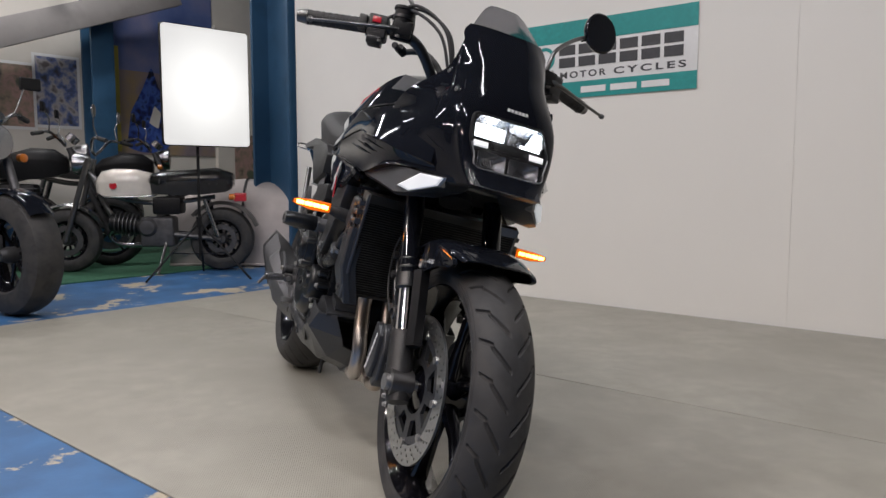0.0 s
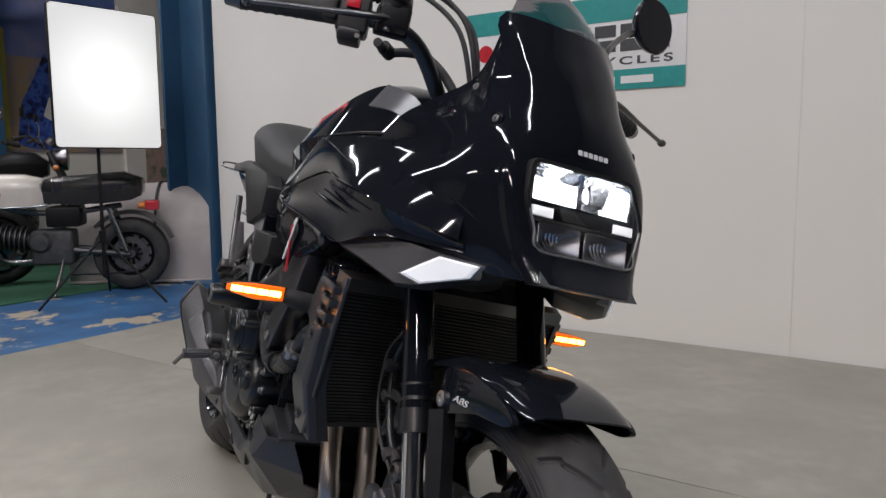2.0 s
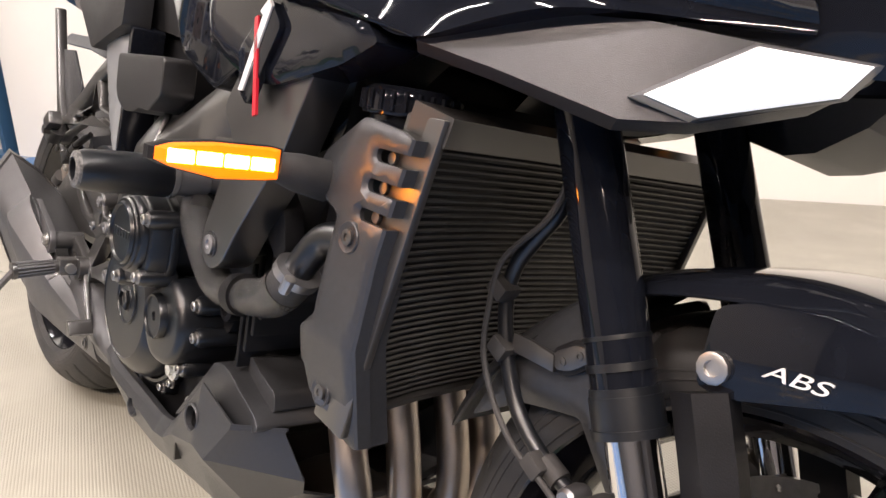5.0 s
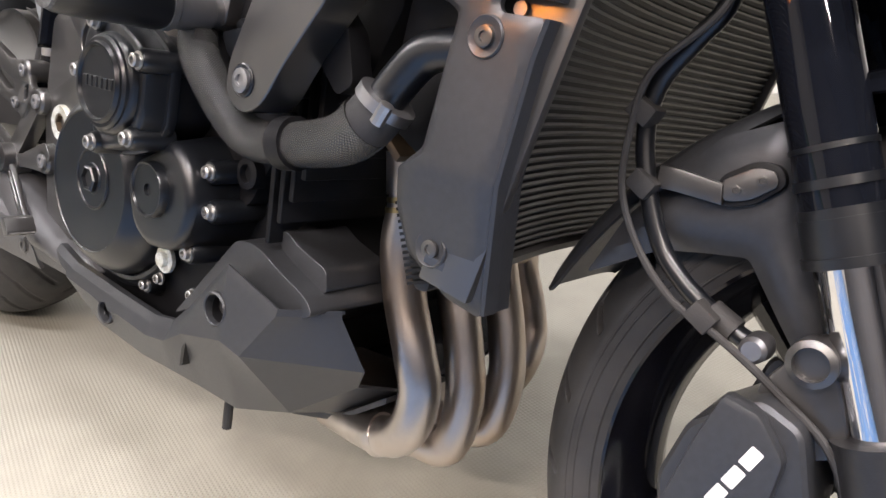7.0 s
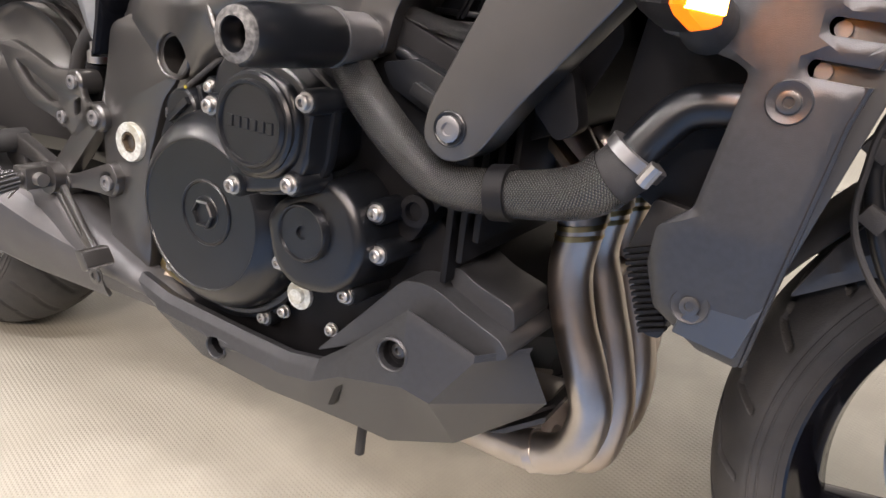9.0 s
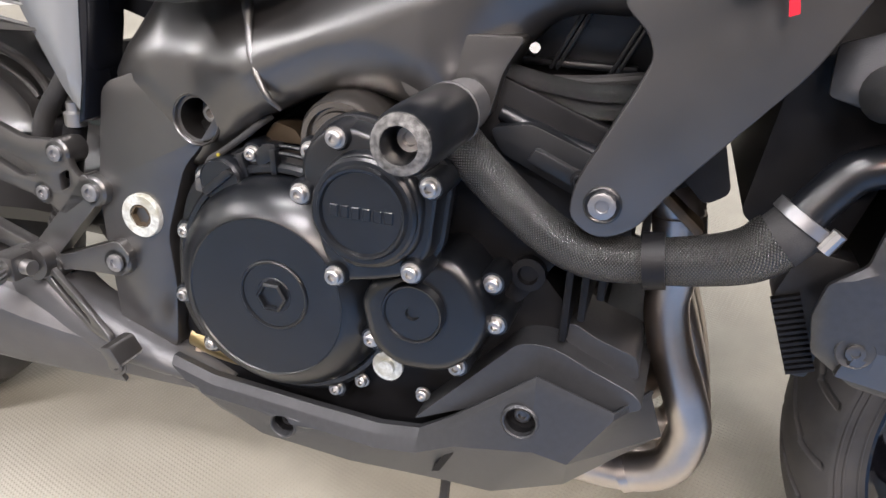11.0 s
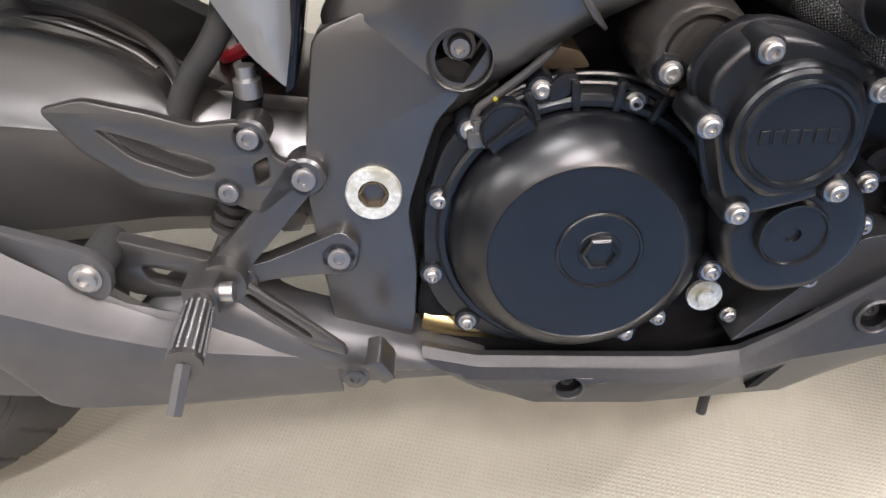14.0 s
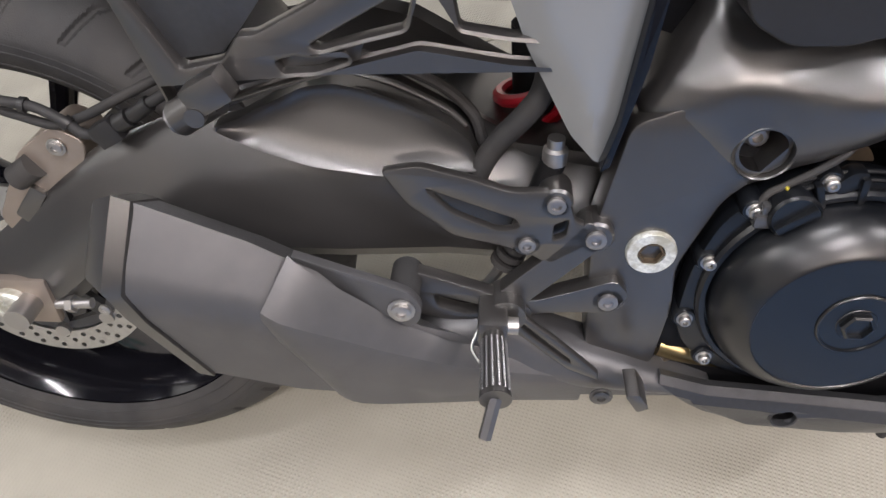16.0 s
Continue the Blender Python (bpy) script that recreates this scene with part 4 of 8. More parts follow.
part("dome", lathe([(0.0935, -0.14), (0.0955, -0.165), (0.094, -0.176), (0.0885, -0.186), (0.080, -0.1952), (0.0735, -0.1995), (0.0708, -0.2014), (0.0697, -0.2017), (0.0688, -0.2006), (0.0, -0.2006)], (CX, 0, CZ), seg=96), "engine", clutch, angle=50)
part("centre_disc", lathe([(0.0310, -0.1995), (0.0305, -0.2018), (0.0295, -0.2028), (0.0282, -0.2024), (0.0276, -0.2010), (0.0155, -0.2010), (0.0148, -0.2018), (0.0, -0.2018)], (CX + 0.009, 0, CZ + 0.005), seg=64), "engine", clutch, angle=30)
part("centre_boss", lathe([(0.0, -0.2), (0.0135, -0.2), (0.0135, -0.2055), (0.0115, -0.207), (0.0105, -0.207), (0.010, -0.2035), (0.0, -0.2035)], (CX + 0.009, 0, CZ + 0.005), seg=6), "engine", clutch, angle=20)
for x, z in ((-0.033, 0.511), (-0.081, 0.484), (0.031, 0.500), (-0.104, 0.431), (-0.111, 0.367), (-0.085, 0.321), (0.043, 0.304), (0.078, 0.360), (0.065, 0.447)):
    part("bolt_lug", lathe([(0.0105, -0.135), (0.0105, -0.158), (0.009, -0.161), (0.0, -0.161)], (x, 0, z), seg=16), "engine", clutch)
    bolt((x, -0.160, z), 0.0052, clutch)
for k in range(5):
    a = radians(62 + 16 * k)
    part("cast_rib", moved(box(-0.003, 0.003, -0.010, 0.0, -0.011, 0.011, 0.002), Matrix.Translation((CX + 0.106 * math.cos(a), -0.158, CZ + 0.106 * math.sin(a))) @ pose(0, 0, 0, 0, 90 - math.degrees(a), 0)), "engine", clutch)
part("cast_step", lathe([(0.098, -0.150), (0.1045, -0.150), (0.1045, -0.163), (0.102, -0.166), (0.098, -0.166)], (CX, 0, CZ), seg=80, closed=True), "engine", clutch)
filler = part("oil_filler", lathe([(0.0, -0.15), (0.0185, -0.15), (0.0185, -0.1740), (0.0172, -0.1762), (0.0, -0.1762)], (-0.056, 0, 0.488), seg=32), "engine", clutch, "round black oil filler plug")
part("filler_grip", moved(box(-0.0165, 0.0165, -0.0045, 0.003, -0.0035, 0.0035, 0.0012), Matrix.Translation((-0.056, -0.1765, 0.488)) @ pose(0, 0, 0, 0, -40, 0)), "engine", filler)
part("filler_rim", lathe([(0.0185, -0.1725), (0.0195, -0.1740), (0.0178, -0.1768), (0.0165, -0.1755)], (-0.056, 0, 0.488), seg=32, closed=True), "engine", filler)

sensor = part("sensor_cable", tube([(-0.020, -0.150, 0.542), (-0.028, -0.158, 0.535), (-0.045, -0.160, 0.521), (-0.064, -0.160, 0.507), (-0.075, -0.160, 0.499), (-0.080, -0.160, 0.486)], 0.0030, 10), "rubber", engine, "thin black cable over the clutch cover")
part("plug", join(box(-0.0835, -0.0685, -0.172, -0.160, 0.474, 0.486, 0.003), box(-0.079, -0.070, -0.170, -0.160, 0.485, 0.494, 0.002)), "smoke_grey", sensor, "grey cable plug")
part("yellow_mark", lathe([(0.0, -0.1645), (0.0015, -0.1640), (0.0015, -0.1620), (0.0, -0.1620)], (-0.064, 0, 0.5065), seg=10), "yellow_spot", sensor)
part("engine_mount", prism(rounded([(-0.034, 0.518), (-0.024, 0.535), (-0.004, 0.530), (0.004, 0.518)], 0.004), -0.140, -0.10, 0.003), "bronze", engine, "dark brown engine mount")
part("cover_ear", prism(rounded([(-0.030, 0.512), (-0.020, 0.522), (-0.009, 0.522), (-0.012, 0.509), (-0.026, 0.501)], 0.003), -0.164, -0.15, 0.003), "engine", clutch)
for r, y in ((0.1125, -0.1600), (0.1175, -0.1560)):
    part("cover_step", tube([(CX + r * math.cos(radians(a)), y, CZ + r * math.sin(radians(a))) for a in range(48, 122, 8)], 0.0022, 8, 3), "engine", clutch)

# pulse generator cover, above and ahead
gen_outline = rounded([(0.047, 0.538), (0.064, 0.560), (0.085, 0.566), (0.104, 0.562), (0.134, 0.550), (0.155, 0.537), (0.152, 0.505), (0.150, 0.478), (0.132, 0.459), (0.108, 0.452), (0.078, 0.446), (0.066, 0.468), (0.058, 0.50)], 0.012)
gen = part("generator_cover", prism(gen_outline, -0.236, -0.205, 0.004, 3, inset=0.05), "engine", engine, "black enamelled cover with a raised round badge of plain bars")
part("shoulder", prism(rounded([(0.066, 0.528), (0.084, 0.548), (0.104, 0.552), (0.136, 0.541), (0.146, 0.520), (0.143, 0.486), (0.124, 0.467), (0.090, 0.462), (0.073, 0.480), (0.064, 0.505)], 0.014), -0.2435, -0.23, 0.005, 3, inset=0.06), "engine", gen)
part("face", lathe([(0.0395, -0.236), (0.0385, -0.2450), (0.0365, -0.2470), (0.0, -0.2470)], (0.1025, 0, 0.508), seg=56), "engine", gen)
part("ring", lathe([(0.032, -0.242), (0.0335, -0.2475), (0.0318, -0.2507), (0.0300, -0.2504), (0.0288, -0.2478), (0.0, -0.2478)], (0.1025, 0, 0.508), seg=64), "engine", gen)
for k in range(6):
    x = 0.0795 + 0.0080 * k
    part("badge_bar", box(x, x + 0.0060, -0.2490, -0.2475, 0.5035, 0.5125, 0.0006, 1), "engine", gen)
for x, z in ((0.080, 0.556), (0.148, 0.531), (0.079, 0.455), (0.137, 0.468), (0.053, 0.513)):
    part("bolt_lug", lathe([(0.0105, -0.202), (0.0100, -0.236), (0.0085, -0.240), (0.0, -0.240)], (x, 0, z), seg=16), "engine", gen)
    bolt((x, -0.239, z), 0.0056, gen)
part("gasket_ledge", prism(scaled(gen_outline, 1.05, (0.105, 0.508)), -0.216, -0.206, 0.002), "engine", gen)
part("cover_neck", prism(scaled(gen_outline, 0.80, (0.115, 0.500)), -0.207, -0.145, 0.004), "dark", gen)
part("drum", lathe([(0.036, -0.12), (0.036, -0.165), (0.0345, -0.168), (0.0345, -0.176), (0.0325, -0.179), (0.0325, -0.190), (0.0295, -0.195), (0.0255, -0.195), (0.0245, -0.190), (0.0225, -0.190), (0.0215, -0.193), (0.0, -0.193)], (0.0600, 0, 0.540), seg=48), "drum", gen, "glossy black stepped drum behind the cover")

part("drum_lug", lathe([(0.0105, -0.15), (0.0105, -0.196), (0.009, -0.199), (0.0, -0.199)], (0.040, 0, 0.532), seg=16), "engine", gen)
bolt((0.040, -0.198, 0.532), 0.0056, gen)

# starter gear cover
st_outline = rounded([(0.076, 0.425), (0.090, 0.446), (0.125, 0.462), (0.155, 0.482), (0.183, 0.458), (0.196, 0.420), (0.186, 0.388), (0.160, 0.366), (0.115, 0.362), (0.088, 0.380)], 0.016)
starter = part("starter_cover", prism(st_outline, -0.211, -0.14, 0.008, 3, inset=0.16), "engine", engine, "black enamelled starter gear cover")
part("boss", lathe([(0.0245, -0.206), (0.0245, -0.2165), (0.0232, -0.2190), (0.0220, -0.2186), (0.0212, -0.2168), (0.0055, -0.2168), (0.005, -0.2140), (0.0, -0.2140)], (0.1310, 0, 0.4235), seg=48), "engine", starter)
for x, z in ((0.185, 0.449), (0.162, 0.373), (0.090, 0.382), (0.190, 0.416)):
    part("bolt_lug", lathe([(0.0105, -0.14), (0.0105, -0.190), (0.009, -0.194), (0.0, -0.194)], (x, 0, z), seg=16), "engine", starter)
    bolt((x, -0.193, z), 0.0054, starter)
part("drain_washer", lathe([(0.0, -0.172), (0.0135, -0.172), (0.0135, -0.176), (0.007, -0.176), (0.007, -0.181), (0.0, -0.181)], (0.097, 0, 0.3475), seg=20), "zinc", engine, "zinc plated plug")
bolt((0.125, -0.16, 0.318), 0.005, engine)
bolt((0.068, -0.16, 0.318), 0.005, engine)
part("knurled_plug", lathe([(0.0, -0.16), (0.0135, -0.16), (0.0135, -0.174), (0.008, -0.175), (0.007, -0.170), (0.0, -0.170)], (0.207, 0, 0.452), seg=14), "dark", engine)
part("sump", prism(rounded([(-0.09, 0.30), (0.09, 0.31), (0.20, 0.30), (0.17, 0.23), (-0.05, 0.22)], 0.015), -0.11, 0.11, 0.01), "dark", engine)
part("oil_pipe", tube([(-0.12, -0.135, 0.310), (-0.09, -0.138, 0.304), (-0.04, -0.136, 0.298), (0.05, -0.13, 0.290)], 0.0125, 12), "gold", engine, "brass coloured catalyst pipe")

# exhaust headers: four pipes down in front of the engine, gathered under it
exhaust = empty("exhaust", Matrix())
exhaust.parent = bike
for k, y in enumerate((-0.088, -0.020, 0.052, 0.112)):
    bow, dip = ((0.0, 0.0), (0.004, 1.0), (0.004, 1.0), (-0.010, 0.0))[k]
    end = -0.055 + 0.037 * k
    path = [(0.290, y, 0.520), (0.309, y, 0.490), (0.315, y, 0.455), (0.312, y, 0.412), (0.322 + bow, y, 0.370), (0.341 + bow, y, 0.325 - 0.010 * dip), (0.351 + bow, y * 0.96, 0.288 - 0.024 * dip), (0.340 + bow, y * 0.85 + end * 0.1, 0.246 - 0.034 * dip), (0.303, y * 0.5 + end * 0.5, 0.222 - 0.018 * dip), (0.22, end, 0.210)]
    pipe = part("header_pipe", tube(path, 0.0188, 22), "header", exhaust, "heat-tinted stainless header pipe")
    part("collar", tube([path[1], path[2]], 0.0215, 20), "header", pipe)
    for q in (0.25, 0.75):
        c = Vector(path[2]).lerp(Vector(path[3]), q * 0.4)
        part("weld_ring", tube([c + Vector((-0.0005, 0, 0.0022)), c + Vector((0.0005, 0, -0.0022))], 0.0202, 20, 1), "gold", pipe)
    part("lower_weld", tube([Vector(path[8]) + Vector((0.004, 0, 0.002)), Vector(path[8]) - Vector((0.004, 0, 0.002))], 0.0205, 20, 1), "header", pipe)
    part("flange", moved(box(-0.034, 0.034, -0.036, 0.036, -0.004, 0.004, 0.003), Matrix.Translation((0.300, y, 0.508)) @ pose(0, 0, 0, 0, -50 + 90, 0)), "bronze", pipe)
part("cross_tube", rod((0.318, -0.02, 0.385), (0.318, 0.11, 0.385), 0.011, 14), "header", exhaust)
part("collector", tube([(0.30, 0, 0.228), (0.2, 0, 0.212), (0.08, -0.01, 0.212), (-0.05, -0.03, 0.235)], [0.05, 0.06, 0.062, 0.05], 24, 6, flat=0.6), "header", exhaust, "stainless collector under the engine")
part("drain_tube", tube([(0.142, -0.118, 0.23), (0.14, -0.12, 0.20), (0.139, -0.12, 0.172)], 0.005, 10), "rubber", bike, "short black drain tube")

# cooling hose across the side
cool = [(0.128, -0.170, 0.572), (0.145, -0.187, 0.558), (0.172, -0.20, 0.537), (0.212, -0.203, 0.506), (0.250, -0.205, 0.489), (0.295, -0.205, 0.492), (0.330, -0.205, 0.499), (0.352, -0.205, 0.507), (0.366, -0.204, 0.519)]
hose = part("coolant_hose", tube(cool, [0.0160] * 6 + [0.0172, 0.0185, 0.0196], 22), "hose", bike, "black braided coolant hose")
part("rubber_elbow", tube([(0.350, -0.205, 0.506), (0.364, -0.204, 0.516), (0.379, -0.203, 0.533)], [0.0178, 0.0186, 0.0186], 22), "rubber", hose)
part("metal_pipe", tube([(0.374, -0.203, 0.528), (0.386, -0.200, 0.548), (0.402, -0.197, 0.566), (0.425, -0.195, 0.572), (0.46, -0.19, 0.572)], 0.0132, 20), "engine", hose, "black enamelled metal coolant pipe")
part("hose_clamp", tube([(0.3765, -0.2029, 0.5300), (0.3805, -0.2020, 0.5365)], 0.0207, 24, 3), "alu", hose)
part("clamp_screw", rod((0.389, -0.2195, 0.5215), (0.396, -0.2195, 0.5335), 0.0048, 10), "steel", hose)
part("cable_tie", tube([(0.288, -0.205, 0.491), (0.302, -0.205, 0.4935)], 0.0195, 22, 2), "dark", hose)
for z, y in ((0.596, -0.156), (0.583, -0.152)):
    part("upper_hose", tube([(0.10, y + 0.03, z + 0.012), (0.165, y, z + 0.004), (0.21, y - 0.004, z - 0.004), (0.25, y - 0.002, z - 0.006), (0.31, y + 0.02, z)], 0.0064, 16), "hose", engine, "braided black breather hose")
part("breather_tube", tube([(0.205, -0.142, 0.592), (0.235, -0.144, 0.595), (0.285, -0.142, 0.603)], 0.0045, 10), "rubber", engine)
air = part("airbox", prism(rounded([(0.165, 0.605), (0.30, 0.600), (0.335, 0.70), (0.19, 0.72)], 0.01), -0.118, 0.118, 0.006), "engine", engine, "ribbed black airbox")
for x, z in ((0.2145, 0.617), (0.219, 0.617), (0.2575, 0.6155), (0.262, 0.6155), (0.296, 0.6155)):
    part("airbox_rib", moved(box(-0.0016, 0.0016, -0.010, 0.003, -0.034, 0.034, 0.001), Matrix.Translation((x, -0.119, z + 0.012)) @ pose(0, 0, 0, 0, 26, 0)), "engine", air)
part("airbox_rib", box(0.178, 0.262, -0.128, -0.116, 0.600, 0.605, 0.002), "engine", air)
part("fuel_rail", tube([(0.175, -0.165, 0.570), (0.215, -0.17, 0.556), (0.255, -0.168, 0.545), (0.275, -0.16, 0.536)], [0.006, 0.007, 0.008, 0.008], 12), "engine", engine)
part("cam_cover", prism(rounded([(0.170, 0.562), (0.200, 0.568), (0.262, 0.545), (0.268, 0.522), (0.246, 0.516), (0.180, 0.545)], 0.006), -0.182, -0.10, 0.005), "engine", engine, "black cam cover with cast steps")
part("cam_step", prism(rounded([(0.205, 0.553), (0.258, 0.531), (0.254, 0.521), (0.200, 0.543)], 0.003), -0.189, -0.17, 0.002), "engine", engine)
bolt((0.238, -0.190, 0.536), 0.005, engine, material="dark")
part("head_nut", rod((0.191, -0.150, 0.612), (0.193, -0.160, 0.616), 0.004, 8), "satin", engine)
part("side_bracket", prism(rounded([(0.298, 0.60), (0.325, 0.575), (0.335, 0.54), (0.320, 0.53), (0.30, 0.55)], 0.006), -0.19, -0.17, 0.003), "dark", engine)
# added dark block, hides the pale wall seen through the spar gap
part("spar_gap_block", prism(rounded([(-0.10, 0.50), (0.06, 0.50), (0.12, 0.56), (0.18, 0.62), (0.17, 0.72), (-0.10, 0.64)], 0.015), -0.09, 0.09, 0.01), "dark", engine)
part("stay", rod((0.249, -0.182, 0.530), (0.270, -0.182, 0.588), 0.0042, 10), "satin", engine)

# ---- bash pan under the engine: a lip, a broad side face and turned-under lower facets ----
PAN_TOP = [(-0.122, -0.175, 0.302), (-0.104, -0.176, 0.298), (-0.078, -0.176, 0.291), (0.030, -0.178, 0.286), (0.092, -0.183, 0.287), (0.130, -0.187, 0.296), (0.160, -0.191, 0.320), (0.226, -0.200, 0.381), (0.286, -0.196, 0.361), (0.312, -0.150, 0.360)]
PAN_MID = [(-0.106, -0.177, 0.284), (-0.092, -0.178, 0.281), (-0.088, -0.179, 0.276), (0.030, -0.182, 0.270), (0.092, -0.188, 0.271), (0.130, -0.193, 0.280), (0.165, -0.198, 0.300), (0.230, -0.205, 0.318), (0.257, -0.205, 0.314), (0.326, -0.130, 0.308)]
PAN_LOW = [(-0.090, -0.170, 0.266), (-0.074, -0.170, 0.257), (-0.053, -0.170, 0.250), (-0.030, -0.170, 0.240), (0.060, -0.170, 0.235), (0.105, -0.168, 0.236), (0.150, -0.158, 0.230), (0.190, -0.150, 0.224), (0.252, -0.140, 0.243), (0.310, -0.118, 0.285)]


LIP = (1.0, 1.0, 1.0, 1.0, 1.0, 0.9, 0.6, 0.25, 0.25, 0.25)
HOLES = ((0.2175, 0.341, -0.2030, 0.0135), (-0.003, 0.2625, -0.1790, 0.0120))


def pan_skin(s):
    lip = [(x, y + 0.005 * w, z + 0.003 * w) for (x, y, z), w in zip(PAN_TOP, LIP)]
    inner = [(x, y + 0.013 * w, z + 0.002 * w) for (x, y, z), w in zip(PAN_TOP, LIP)]
    top = [(x, y, z - 0.005) for x, y, z in PAN_TOP]
    under = [(x, y * 0.45, z - 0.022) for x, y, z in PAN_LOW]
    lines = [inner, lip, top, PAN_MID, PAN_LOW, under]
    rows = []
    for k in range(len(PAN_TOP) - 1):
        for i in range(8 if k < len(PAN_TOP) - 2 else 9):
            cols = []
            for j in range(len(lines) - 1):
                for m in range(8 if j < len(lines) - 2 else 9):
                    a = Vector(lines[j][k]).lerp(Vector(lines[j][k + 1]), i / 8)
                    b = Vector(lines[j + 1][k]).lerp(Vector(lines[j + 1][k + 1]), i / 8)
                    q = a.lerp(b, m / 8)
                    cols.append((q.x, -s * q.y, q.z))
            rows.append(cols)
    bm = loft(rows, False, False)
    for x, z, y, r in HOLES:
        bmesh.ops.delete(bm, geom=[q for q in bm.faces if math.hypot(q.calc_center_median().x - x, q.calc_center_median().z - z) < r], context="FACES")
        for v in bm.verts:
            if v.is_boundary and math.hypot(v.co.x - x, v.co.z - z) < r * 1.7:
                o = Vector((v.co.x - x, v.co.z - z)).normalized() * r
                v.co.x, v.co.z = x + o.x, z + o.y
    return thick(bm, 0.003)


pan = part("bash_pan", pan_skin(-1), "matte", bike, "faceted matte black bash pan with recessed fixing holes", angle=13)
part("pan_half", pan_skin(1), "matte", pan, angle=13)
part("pan_floor", loft([[(x, -0.078, z), (x, 0.078, z), (x, 0.078, z - 0.006), (x, -0.078, z - 0.006)] for x, z in ((-0.07, 0.236), (0.06, 0.213), (0.19, 0.203), (0.252, 0.222), (0.31, 0.264))]), "matte", pan)
shelf = [(0.118, 0.300), (0.150, 0.335), (0.205, 0.396), (0.225, 0.399), (0.240, 0.396), (0.262, 0.386), (0.30, 0.372), (0.31, 0.36), (0.28, 0.345), (0.20, 0.34)]
part("pan_shelf", prism(rounded(shelf, 0.008), -0.178, -0.09, 0.008, 3, inset=0.03), "matte", pan)
part("pan_step", prism(rounded([(0.232, 0.404), (0.244, 0.412), (0.262, 0.402), (0.296, 0.392), (0.300, 0.372), (0.262, 0.372)], 0.006), -0.158, -0.09, 0.006, 3), "matte", pan)
for x, z, y, r in HOLES:
    part("fixing_cup", lathe([(r * 1.08, 0.0), (r * 1.08, 0.018), (0.0, 0.018), (0.0, 0.014), (r * 0.98, 0.013), (r * 0.99, 0.0)], (x, y + 0.001, z), seg=30, closed=True), "dark", pan)
    part("hole_rim", lathe([(r * 0.90, 0.004), (r * 0.92, -0.0012), (r * 1.02, -0.0020), (r * 1.14, -0.0006), (r * 1.14, 0.004)], (x, y + 0.001, z), seg=36, closed=True), "matte", pan)
    bolt((x, y + 0.014, z), r * 0.5, pan, h=0.004, washer=False, material="satin")
SLOT = ((0.1600, -0.1915, 0.2945), (0.1660, -0.1925, 0.2930), (0.1505, -0.184, 0.2610), (0.1430, -0.182, 0.2575))
part("pan_slot", loft([[(x, y + 0.01, z) for x, y, z in SLOT], [(x, y - 0.0006, z) for x, y, z in SLOT]]), "dark", pan)


# ---- main frame ----
frame_part = empty("main_frame", Matrix())
frame_part.parent = bike
